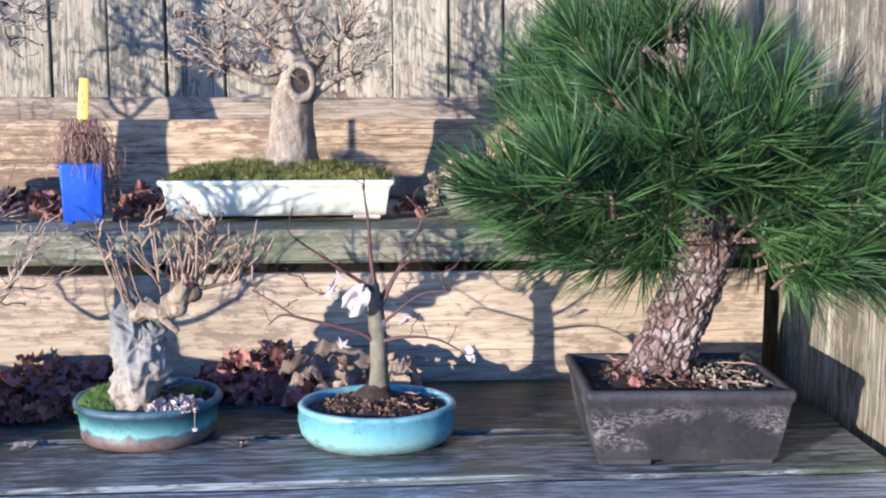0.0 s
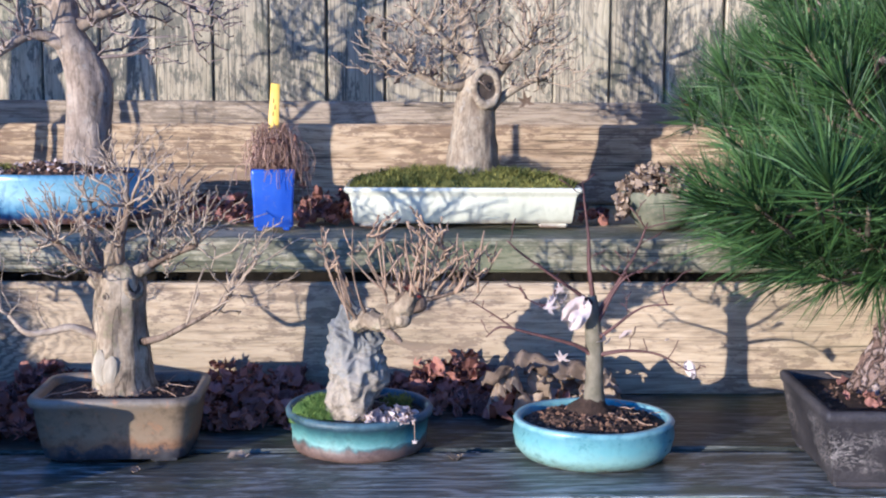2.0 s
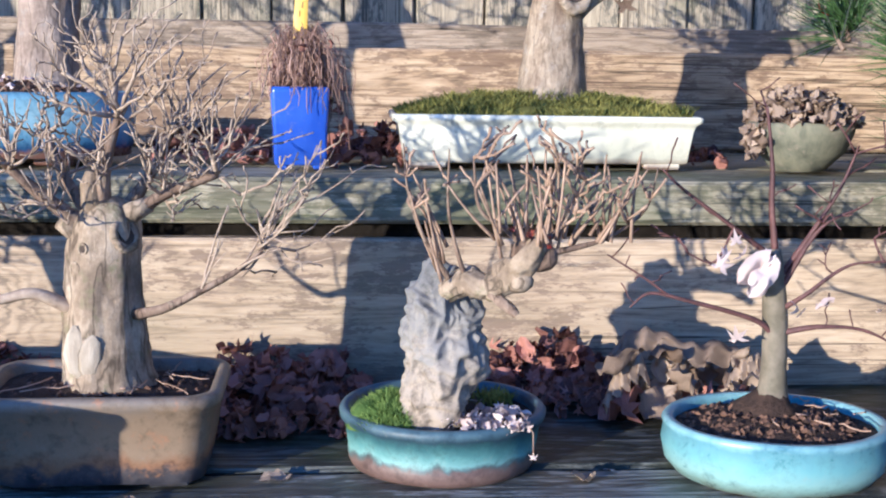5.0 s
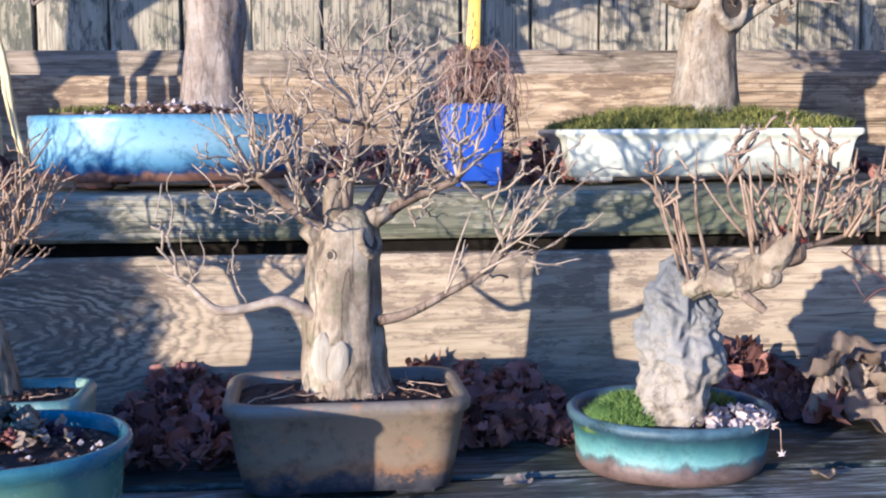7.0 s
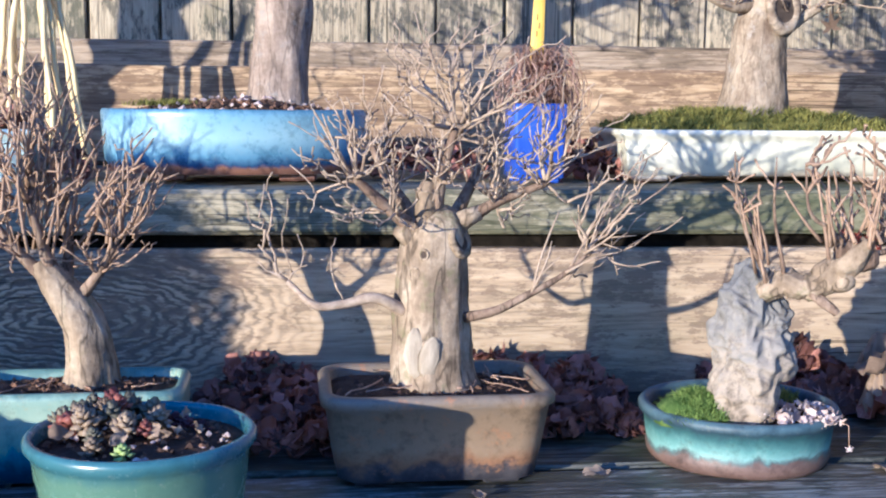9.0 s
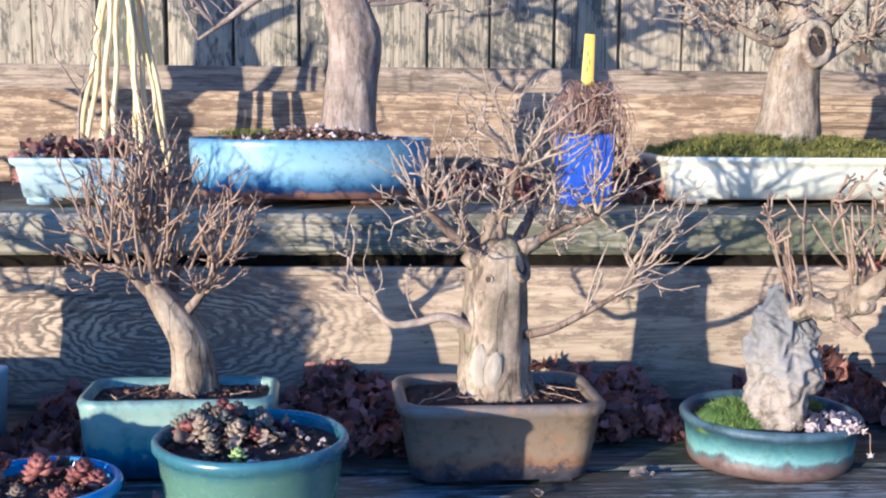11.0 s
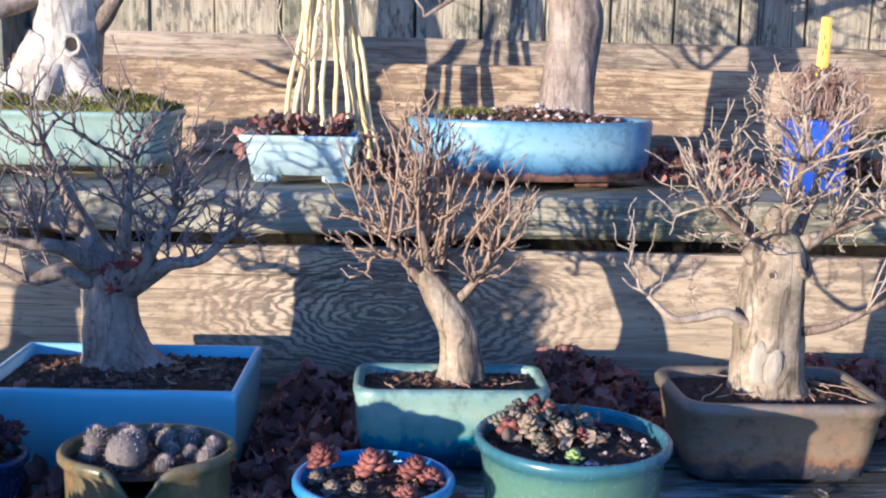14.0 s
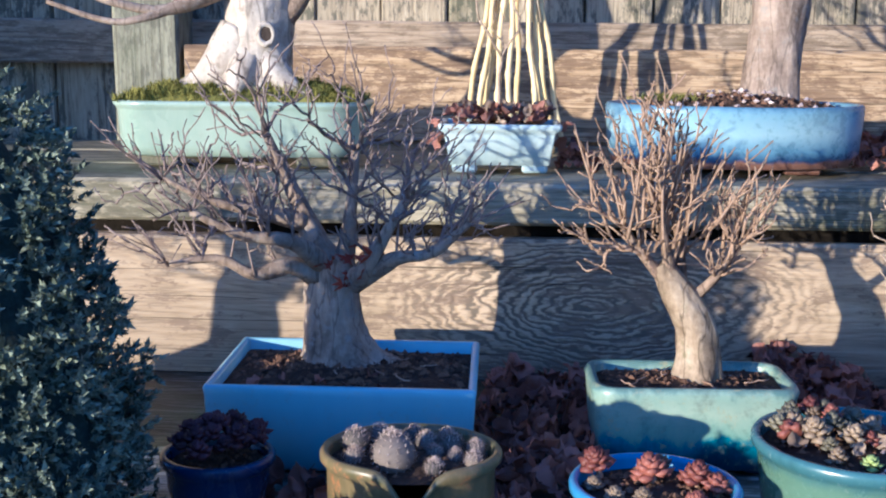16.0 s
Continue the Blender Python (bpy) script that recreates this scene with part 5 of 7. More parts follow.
# stout trunk in a brown rectangular pot
def stout_tree():
    rng = rng_of(14)
    t = thing("stout_bonsai", pose(-0.636, 1.640, BZ + 0.002, 0, 0, 1.5), "bare stout-trunked bonsai in a brown rounded rectangular pot", "bonsai")
    hx, hy, h = 0.116, 0.082, 0.096
    prof = [(0.022, 0.008), (0.018, 0.010), (0.012, 0.04), (0.006, h - 0.016), (0.001, h - 0.012), (0.0, h - 0.004), (0.003, h), (0.010, h), (0.013, h - 0.004), (0.014, h - 0.03)]
    p = part("pot", pot(hx, hy, 0.034, prof, 0.0018, 12.0), M["brown"], t, "brown stoneware pot with rounded corners")
    feet(p, hx - 0.052, hy - 0.046, 0.008, M["brown"], 0.04, 0.022)
    fill(t, rng, hx - 0.013, hy - 0.013, 0.028, h - 0.012, 0.008, 420, 0.004)
    ctrl = [(0.004, 0.005, 0.075, 0.051), (0.002, 0.005, 0.098, 0.0415), (0.0, 0.005, 0.13, 0.0375), (-0.002, 0.005, 0.18, 0.0345), (0.0, 0.005, 0.222, 0.0325), (0.004, 0.005, 0.245, 0.030), (0.006, 0.005, 0.262, 0.022), (0.006, 0.005, 0.272, 0.008)]
    part("trunk", trunk(ctrl, 48, 100, 0.17, 7.0), M["bark"], t, "thick pale trunk with ridges and scars")
    for x, z, w, tall, turn in ((-0.0195, 0.128, 0.0115, 0.026, -5), (-0.0075, 0.125, 0.0100, 0.021, 10)):
        sc = Geo()
        tube(sc, [(0, 0, -tall), (0, 0, -tall * 0.7), (0, 0, 0), (0, 0, tall * 0.7), (0, 0, tall)], [w * 0.25, w * 0.8, w, w * 0.7, w * 0.2], 14, 0.4, x * 90)
        y = 0.0025 - math.sqrt(max(0.0, 0.0385 ** 2 - x * x))
        part("bare_scar", sc, M["deadwood"], t, "pale barkless callus", at=pose(x, y, z, 0, turn, 0) @ Matrix.Diagonal((1, 0.27, 1, 1)))
    for x, z, r in ((-0.022, 0.206, 0.0058), (-0.013, 0.226, 0.0042)):
        y = 0.004 - math.sqrt(max(0.0, 0.0335 ** 2 - x * x))
        knot_ring(t, Matrix.Translation((x, y, z)) @ Euler((radians(90), 0, math.asin(x / 0.0335))).to_matrix().to_4x4(), r, M["bark"], 1.15)
    knot_ring(t, Matrix.Translation((0.024, -0.0165, 0.238)) @ Euler((radians(70), 0, radians(48))).to_matrix().to_4x4(), 0.0125, M["bark"], 1.1)
    st = Geo()
    tube(st, [(0.016, 0.0, 0.25), (0.034, -0.004, 0.262), (0.046, -0.006, 0.266)], [0.012, 0.009, 0.007], 12, 0.45, 1)
    tube(st, [(-0.006, 0.0, 0.25), (-0.008, -0.004, 0.285), (-0.006, -0.006, 0.297)], [0.013, 0.010, 0.006], 12, 0.45, 4)
    tube(st, [(-0.02, 0.0, 0.235), (-0.036, -0.01, 0.25)], [0.011, 0.008], 10, 0.2, 6)
    part("stub", st, M["bark"], t, "cut stubs at the head of the trunk")
    tg = cloud(rng, (0.03, -0.01, 0.35), (0.13, 0.12, 0.075), 90, 0.4) + cloud(rng, (-0.06, 0.0, 0.30), (0.10, 0.10, 0.06), 55, 0.4) + cloud(rng, (0.12, 0.0, 0.29), (0.10, 0.09, 0.05), 50, 0.4) + cloud(rng, (0.02, 0.0, 0.42), (0.07, 0.06, 0.035), 16, 0.4)
    tg += [(0.25, -0.02, 0.262), (0.22, 0.02, 0.235), (0.19, 0.0, 0.20), (0.21, -0.03, 0.21), (0.16, 0.03, 0.19)]
    roots = [(-0.045, -0.01, 0.268), (-0.08, -0.015, 0.30), (0.005, -0.01, 0.30), (0.02, -0.01, 0.35), (0.06, -0.01, 0.275), (0.11, -0.015, 0.295), (0.04, 0.03, 0.29), (0.06, 0.05, 0.33), (-0.04, 0.03, 0.29), (-0.06, 0.05, 0.33), (0.095, -0.022, 0.186), (0.130, -0.020, 0.205), (0.155, -0.018, 0.226)]
    part("crown", canopy(rng, roots, tg, 0.011, 0.0011, 0.42, 0.0075, 0.2, 0.3, 0.16), M["twig"], t, "dense bare twigs, pinkish brown")["kind"] = "stuff"
    for k, rows in enumerate(([(-0.01, 0.0, 0.24, 0.013), (-0.045, -0.01, 0.268, 0.009), (-0.08, -0.015, 0.30, 0.0055)], [(0.0, 0.0, 0.26, 0.013), (0.005, -0.01, 0.30, 0.009), (0.02, -0.01, 0.35, 0.005)],
                              [(0.02, 0.0, 0.25, 0.012), (0.06, -0.01, 0.275, 0.008), (0.11, -0.015, 0.295, 0.005)], [(0.015, 0.01, 0.25, 0.012), (0.04, 0.03, 0.29, 0.008), (0.06, 0.05, 0.33, 0.005)],
                              [(-0.01, 0.01, 0.25, 0.012), (-0.04, 0.03, 0.29, 0.008), (-0.06, 0.05, 0.33, 0.005)], [(0.028, -0.010, 0.160, 0.0085), (0.060, -0.018, 0.168, 0.0068), (0.095, -0.022, 0.186, 0.0055), (0.130, -0.020, 0.205, 0.0042), (0.155, -0.018, 0.226, 0.003)])):
        limb = Geo()
        rr = spline(rows, 14)
        tube(limb, [r[:3] for r in rr], [r[3] * 0.62 for r in rr], 10, 0.45, k * 3.0)
        part("limb", limb, M["limb"], t)
    upright_shoots(t, rng, roots, (0.01, 0.0, 0.25), 44, 0.04, 0.09, "twig", 0.0015)
    low = canopy(rng, [(-0.03, -0.005, 0.165), (-0.06, -0.02, 0.182), (-0.09, -0.025, 0.178), (-0.12, -0.03, 0.178), (-0.145, -0.02, 0.20)], [(-0.165, -0.01, 0.245), (-0.15, -0.03, 0.235), (-0.13, -0.02, 0.225), (-0.175, -0.02, 0.22), (-0.10, -0.03, 0.20), (-0.16, 0.0, 0.27), (-0.18, -0.01, 0.255)], 0.01, 0.0011, 0.45, 0.006, 0.2, 0.2, 0.3)
    rr = spline([(-0.028, -0.005, 0.165, 0.0075), (-0.06, -0.02, 0.183, 0.0055), (-0.09, -0.025, 0.178, 0.0045), (-0.12, -0.03, 0.178, 0.004), (-0.146, -0.02, 0.20, 0.0025)], 18)
    tube(low, [r[:3] for r in rr], [r[3] for r in rr], 8, 0.15)
    part("low_branch", low, M["twig"], t, "drooping low branch")["kind"] = "stuff"


# broom-shaped tree in a turquoise pot
def broom_tree():
    rng = rng_of(15)
    t = thing("broom_bonsai", pose(-0.992, 1.652, BZ + 0.002, 0, 0, 1), "bare broom-shaped bonsai in a turquoise drip-glazed rectangular pot", "bonsai")
    hx, hy, h = 0.109, 0.060, 0.096
    prof = [(0.014, 0.006), (0.010, 0.008), (0.004, 0.05), (0.002, h - 0.014), (0.0, h - 0.006), (0.003, h), (0.009, h), (0.011, h - 0.004), (0.012, h - 0.03)]
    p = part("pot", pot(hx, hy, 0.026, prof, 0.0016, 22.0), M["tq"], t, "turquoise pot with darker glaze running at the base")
    feet(p, hx - 0.035, hy - 0.028, 0.006, M["tq"], 0.035, 0.02)
    fill(t, rng, hx - 0.012, hy - 0.012, 0.02, h - 0.010, 0.006, 320, 0.004)
    ctrl = [(0.012, 0.01, 0.072, 0.036), (0.012, 0.01, 0.092, 0.027), (0.012, 0.01, 0.115, 0.0225), (0.008, 0.01, 0.145, 0.020), (-0.006, 0.01, 0.172, 0.018), (-0.022, 0.01, 0.196, 0.0145), (-0.034, 0.01, 0.215, 0.010)]
    part("trunk", trunk(ctrl, 36, 70, 0.26, 17.0), M["bark"], t, "pale leaning trunk")
    for k, rows in enumerate(([(-0.02, 0.01, 0.19, 0.012), (-0.05, 0.005, 0.22, 0.008), (-0.075, 0.0, 0.255, 0.0045)], [(-0.02, 0.01, 0.195, 0.012), (-0.03, 0.0, 0.235, 0.008), (-0.04, -0.005, 0.275, 0.0045)],
                              [(0.0, 0.01, 0.175, 0.011), (0.025, 0.0, 0.205, 0.007), (0.045, -0.005, 0.24, 0.004)], [(-0.01, 0.015, 0.19, 0.011), (-0.01, 0.03, 0.23, 0.007), (-0.02, 0.035, 0.27, 0.004)])):
        limb = Geo()
        rr = spline(rows, 14)
        tube(limb, [r[:3] for r in rr], [r[3] * 0.62 for r in rr], 10, 0.45, k * 3.0)
        part("limb", limb, M["limb"], t)
    tg = cloud(rng, (-0.05, 0.01, 0.315), (0.058, 0.055, 0.085), 110, 0.35) + cloud(rng, (0.045, 0.01, 0.265), (0.05, 0.05, 0.055), 48, 0.35) + cloud(rng, (-0.10, 0.01, 0.26), (0.045, 0.05, 0.04), 30, 0.35) + cloud(rng, (-0.03, 0.0, 0.22), (0.11, 0.05, 0.02), 26, 0.4)
    part("crown", canopy(rng, [(-0.05, 0.005, 0.22), (-0.075, 0.0, 0.255), (-0.03, 0.0, 0.235), (-0.04, -0.005, 0.275), (0.025, 0.0, 0.205), (0.045, -0.005, 0.24), (-0.01, 0.03, 0.23), (-0.02, 0.035, 0.27)], tg, 0.011, 0.0013, 0.40, 0.007, 0.14, 0.3, 0.16, 0.62, 1, 1.6), M["twig_broom"], t, "dense upright tan twigs")["kind"] = "stuff"
    for k in range(44):
        if k < 32:
            foot = np.array((-0.045 + rng.normal(0, 0.026), 0.005 + rng.normal(0, 0.02), 0.252 + rng.normal(0, 0.018)))
            way, L = np.array(((foot[0] + 0.045) * 9 + rng.normal(0, 0.18), rng.normal(0, 0.25), 1.0)), rng.uniform(0.06, 0.125)
        else:
            foot = np.array((0.040 + rng.normal(0, 0.014), rng.normal(0, 0.014), 0.232 + rng.normal(0, 0.010)))
            way, L = np.array((0.35 + rng.normal(0, 0.25), rng.normal(0, 0.25), 1.0)), rng.uniform(0.05, 0.085)
        way = way / np.linalg.norm(way)
        side = rng.normal(0, 0.12, 3)
        g = Geo()
        line = [foot + way * L * f + side * L * f * (1 - f) for f in (0, 0.18, 0.36, 0.54, 0.72, 0.88, 1.0)]
        tube(g, line, [r * rng.uniform(0.85, 1.25) for r in (0.0019, 0.0016, 0.0014, 0.0013, 0.0012, 0.0012, 0.0007)], 6)
        for j in (2, 3, 4, 5):
            d = (way + rng.normal(0, 0.45, 3)) * rng.uniform(0.010, 0.024)
            tube(g, [line[j], line[j] + d * 0.5, line[j] + d], [0.0011, 0.0010, 0.0007], 5)
        part("shoot", g, M["twig_broom"], t)


# large maple in a blue tray
def tray_tree():
    rng = rng_of(16)
    t = thing("maple_bonsai", pose(-1.359, 1.667, BZ + 0.002), "bare grey spreading maple bonsai in a sky-blue rectangular tray", "bonsai")
    hx, hy, h = 0.141, 0.100, 0.098
    prof = [(0.008, 0.006), (0.005, 0.008), (0.001, h - 0.01), (0.0, h - 0.003), (0.002, h), (0.007, h), (0.009, h - 0.003), (0.010, h - 0.03)]
    p = part("pot", pot(hx, hy, 0.004, prof, 0.0006, 31.0), M["tray"], t, "glossy sky-blue rectangular tray")
    feet(p, hx - 0.03, hy - 0.025, 0.006, M["tray"], 0.035, 0.025)
    fill(t, rng, hx - 0.010, hy - 0.010, 0.004, h - 0.013, 0.010, 900, 0.0055, "grit", 0.006)
    ctrl = [(-0.010, 0.03, 0.08, 0.060), (-0.014, 0.03, 0.10, 0.043), (-0.019, 0.03, 0.125, 0.0345), (-0.022, 0.03, 0.16, 0.031), (-0.026, 0.03, 0.19, 0.0295), (-0.040, 0.03, 0.218, 0.017), (-0.056, 0.03, 0.26, 0.0095), (-0.080, 0.03, 0.31, 0.006), (-0.095, 0.03, 0.345, 0.004)]
    part("trunk", trunk(ctrl, 40, 80, 0.24, 27.0), M["bark_c"], t, "smooth grey trunk with flaring roots")
    roots = [c[:3] for c in ctrl[5:]]
    for rows in ([(-0.03, 0.025, 0.185, 0.018), (-0.065, 0.0, 0.205, 0.012), (-0.10, -0.02, 0.198, 0.008), (-0.14, -0.02, 0.215, 0.006), (-0.19, -0.03, 0.21, 0.004)],
                 [(-0.03, 0.02, 0.20, 0.015), (-0.06, -0.02, 0.235, 0.010), (-0.11, -0.04, 0.245, 0.007), (-0.16, -0.05, 0.27, 0.004)],
                 [(0.0, 0.02, 0.18, 0.014), (0.05, -0.01, 0.215, 0.010), (0.09, -0.02, 0.225, 0.007), (0.13, -0.03, 0.26, 0.004)],
                 [(-0.01, 0.025, 0.175, 0.018), (0.015, 0.0, 0.20, 0.012), (0.035, -0.01, 0.235, 0.008), (0.06, -0.01, 0.28, 0.005)],
                 [(-0.015, 0.03, 0.185, 0.018), (-0.005, 0.02, 0.23, 0.012), (0.0, 0.02, 0.28, 0.007), (0.005, 0.02, 0.33, 0.004)],
                 [(-0.055, 0.03, 0.25, 0.014), (-0.10, 0.01, 0.262, 0.008), (-0.15, 0.0, 0.275, 0.005), (-0.20, -0.01, 0.30, 0.003)]):
        rr = spline(rows, 18)
        limb = Geo()
        tube(limb, [r[:3] for r in rr], [r[3] * 0.80 for r in rr], 10, 0.45, rows[0][2] * 50)
        part("limb", limb, M["bark_c"], t)
        roots += [r[:3] for r in rr[6::3]]
    tg = cloud(rng, (-0.17, 0.0, 0.26), (0.10, 0.12, 0.075), 60, 0.4) + cloud(rng, (0.06, 0.0, 0.30), (0.10, 0.11, 0.085), 75, 0.4) + cloud(rng, (-0.06, 0.0, 0.36), (0.13, 0.12, 0.08), 75, 0.4) + cloud(rng, (0.10, 0.0, 0.27), (0.08, 0.10, 0.06), 35, 0.4)
    part("crown", canopy(rng, roots, tg, 0.012, 0.0011, 0.42, 0.005, 0.18, 0.3, 0.14), M["twig_dark"], t, "bare grey-brown twigs")["kind"] = "stuff"
    upright_shoots(t, rng, roots, (-0.03, 0.0, 0.22), 56, 0.04, 0.095, "twig_dark")
    strew(t, rng, [(0.0 + rng.normal(0, 0.02), -0.01 + rng.normal(0, 0.012), 0.212 + rng.normal(0, 0.014)) for _ in range(16)], RED, 0.016, 0.9, "red_leaf")
    strew(t, rng, [(rng.uniform(-0.11, 0.11), rng.uniform(-0.08, -0.03), h - 0.004) for _ in range(6)], DEAD, 0.009, 0.5, "leaf")


for build in (pine, sapling, rock_tree, stout_tree, broom_tree, tray_tree):
    build()
# Unseen copy of the tray maple, added on the left only to cast shade.
for o in list(scene.objects):
    if o.parent is None and o.name.startswith("maple_bonsai") and o.location.x < -1:
        copy_thing(o, pose(-1.94, 1.47, BZ + 0.002, 0, 0, 35))


# ---- succulent pots along the front ----
def rosette(rng, r, petals=14, rise=0.55):
    """A succulent rosette: fleshy pointed leaves round one heart."""
    g = Geo()
    g.v.append((0, 0, r * rise * 0.5))
    for k in range(petals):
        a, s = k * 2.39996, (k + 0.6) / petals
        L, tilt = r * (0.5 + 0.5 * s), radians(78 * (1 - s) + 8)
        d = Vector((math.cos(a) * math.cos(tilt), math.sin(a) * math.cos(tilt), math.sin(tilt)))
        w = Vector((-math.sin(a), math.cos(a), 0)) * L * 0.46
        u = d.cross(w).normalized() * L * 0.16
        b0 = Vector((0, 0, r * rise * (1 - s)))
        o = len(g.v)
        g.v.extend(tuple(p) for p in (b0 + d * L * 0.6 - w, b0 + d * L * 0.6 + w, b0 + d * L, b0 + d * L * 0.55 + u, b0 + d * L * 0.55 - u * 1.6))
        g.f.extend([(0, o, o + 3), (0, o + 3, o + 1), (o, o + 2, o + 3), (o + 3, o + 2, o + 1), (0, o + 4, o), (0, o + 1, o + 4), (o, o + 4, o + 2), (o + 4, o + 1, o + 2)])
    return g


def round_pot(name, m, label, hx, hy, h, mat, base, rng, notch=None, rim=0.006):
    t = thing(name, m, label, "potted plant", "succulent pots")
    prof = [(base + 0.004, 0.0), (base, 0.004), (base * 0.5, h * 0.5), (0.006, h - 0.016), (0.004, h - 0.013), (0.0, h - 0.008), (0.0, h - 0.003), (0.002, h), (0.006, h), (0.008, h - 0.004), (0.009, h - 0.03)]
    part("pot", pot(hx, hy, None, prof, 0.001, h * 100, notch), M[mat], t)
    fill(t, rng, hx - 0.008, hy - 0.008, None, h - 0.012, 0.006, 260, 0.0035)
    return t


def succulents():
    rng = rng_of(21)
    t = round_pot("succulent_pot", pose(-0.888, 1.400, BZ + 0.002), "round green glazed pot of small grey succulents", 0.090, 0.090, 0.116, "green", 0.022, rng)
    for k in range(19):
        a, q = k * 2.4, 0.046 * ((k + 0.5) / 19) ** 0.5
        p = (-0.026 + q * math.cos(a) * 0.95, 0.016 + q * math.sin(a), 0.108 + 0.016 * (1 - q / 0.06) + rng.uniform(0, 0.005))
        part("rosette", rosette(rng, rng.uniform(0.010, 0.0165), 20, 0.8), M["succ_red" if k % 6 == 0 else "succ_tan" if k % 3 == 1 else "succ"], t, at=Matrix.Translation(p) @ turn_random(rng, 0.35))
    for x, y in ((0.030, 0.035), (0.045, 0.022), (0.020, 0.048)):
        part("rosette", rosette(rng, 0.011, 16), M["succ_dark"], t, at=pose(x, y, 0.106))
    part("rosette", rosette(rng, 0.012, 18, 0.8), M["succ_tan"], t, at=pose(-0.030, -0.042, 0.108))
    for x, y in ((-0.006, -0.052),):
        part("rosette", rosette(rng, 0.012, 16), M["succ_lime"], t, "lime-green rosette", at=pose(x, y, 0.108))
    strew(t, rng, [(rng.uniform(-0.06, 0.05), rng.uniform(-0.05, 0.04), 0.118) for _ in range(8)], TAN, 0.009, 0.8)
    part("white_grit", pebbles(rng, 0.075, 0.075, None, 0.106, 34, 0.0034), M["paleleaf"], t, smooth=False)["kind"] = "stuff"
    t = round_pot("succulent_pot", pose(-1.067, 1.352, BZ + 0.002), "round blue glazed pot of red succulents", 0.071, 0.070, 0.091, "bluepot", 0.016, rng)
    for x, y, s, z in ((-0.045, 0.028, 0.019, 0.102), (0.0, 0.012, 0.022, 0.098), (0.035, 0.008, 0.020, 0.096), (0.05, -0.004, 0.016, 0.094), (-0.035, -0.02, 0.012, 0.092), (-0.012, -0.022, 0.012, 0.092), (0.028, -0.030, 0.014, 0.092), (-0.05, 0.0, 0.010, 0.095), (0.012, 0.04, 0.012, 0.098)):
        stalk = Geo()
        tube(stalk, [(0, 0, 0.076 - z), (0, 0, s * 0.4)], [0.003, 0.003], 6)
        r = part("rosette", rosette(rng, s, 26, 0.62), M["succ_red" if s > 0.013 else "succ_tan"], t, at=pose(x, y, z - 0.010, rng.normal(0, 12), rng.normal(0, 12), rng.uniform(0, 360)))
        part("stalk", stalk, M["twig_tan"], r)
    t = round_pot("cactus_pot", pose(-1.272, 1.395, BZ + 0.002), "olive and brown crackle-glazed pot crowded with small round cacti", 0.079, 0.066, 0.100, "olive", 0.012, rng, (0.004, 0.032, 0.05))
    spots = [(-0.012, -0.028, 0.023), (0.022, -0.034, 0.011), (-0.048, -0.012, 0.012), (0.055, -0.016, 0.012), (-0.05, 0.018, 0.017), (-0.018, 0.016, 0.017), (0.012, 0.022, 0.014), (0.034, 0.018, 0.015), (0.02, 0.0, 0.011), (0.038, -0.004, 0.010), (-0.03, 0.038, 0.014), (0.0, 0.04, 0.013), (0.03, 0.04, 0.012), (0.056, 0.012, 0.012), (-0.028, 0.0, 0.011)]
    for x, y, r in spots:
        r *= 0.80 if r > 0.02 else 0.72
        g, sp = Geo(), Geo()
        o = rng.uniform(0, 9)
        rib = 13
        for i in range(11):
            ph = math.pi * i / 10
            for k in range(rib * 2):
                a = math.pi * k / rib + 0.25 * i / 10
                rr = r * (1.0 if k % 2 == 0 else 0.90)
                g.v.append((rr * math.sin(ph) * math.cos(a), rr * math.sin(ph) * math.sin(a), r * 0.95 * (1 - math.cos(ph)) - 0.3 * r))
                if k % 2 == 0 and 2 < i:
                    p = Vector(g.v[-1])
                    nrm = (p - Vector((0, 0, r * 0.65))).normalized()
                    for _ in range(3):
                        d = (nrm + Vector(rng.normal(0, 0.55, 3))).normalized() * 0.0042
                        w = d.cross(Vector((0.2, 0.5, 0.7))).normalized() * 0.00035
                        sp.add([p - w, p + w, p + d], [(0, 1, 2)])
        n = rib * 2
        g.f += [(i * n + k, i * n + (k + 1) % n, i * n + n + (k + 1) % n, i * n + n + k) for i in range(10) for k in range(n)]
        c = part("cactus", g, M["cactus"], t, at=pose(x, y, 0.086 + 0.3 * r))
        part("spine_cover", sp, M["spine"], c, smooth=False)["kind"] = "stuff"
    t = round_pot("succulent_pot", pose(-1.462, 1.475, BZ + 0.002), "small dark blue pot of purple succulents", 0.055, 0.052, 0.062, "darkblue", 0.014, rng)
    for k in range(17):
        a, q = k * 2.4, 0.045 * ((k + 0.5) / 17) ** 0.5
        part("rosette", rosette(rng, rng.uniform(0.014, 0.02), 16), M["succ_dark"], t, at=Matrix.Translation((q * math.cos(a), q * math.sin(a), 0.068 + 0.02 * (1 - q / 0.05))) @ turn_random(rng, 0.3))


succulents()


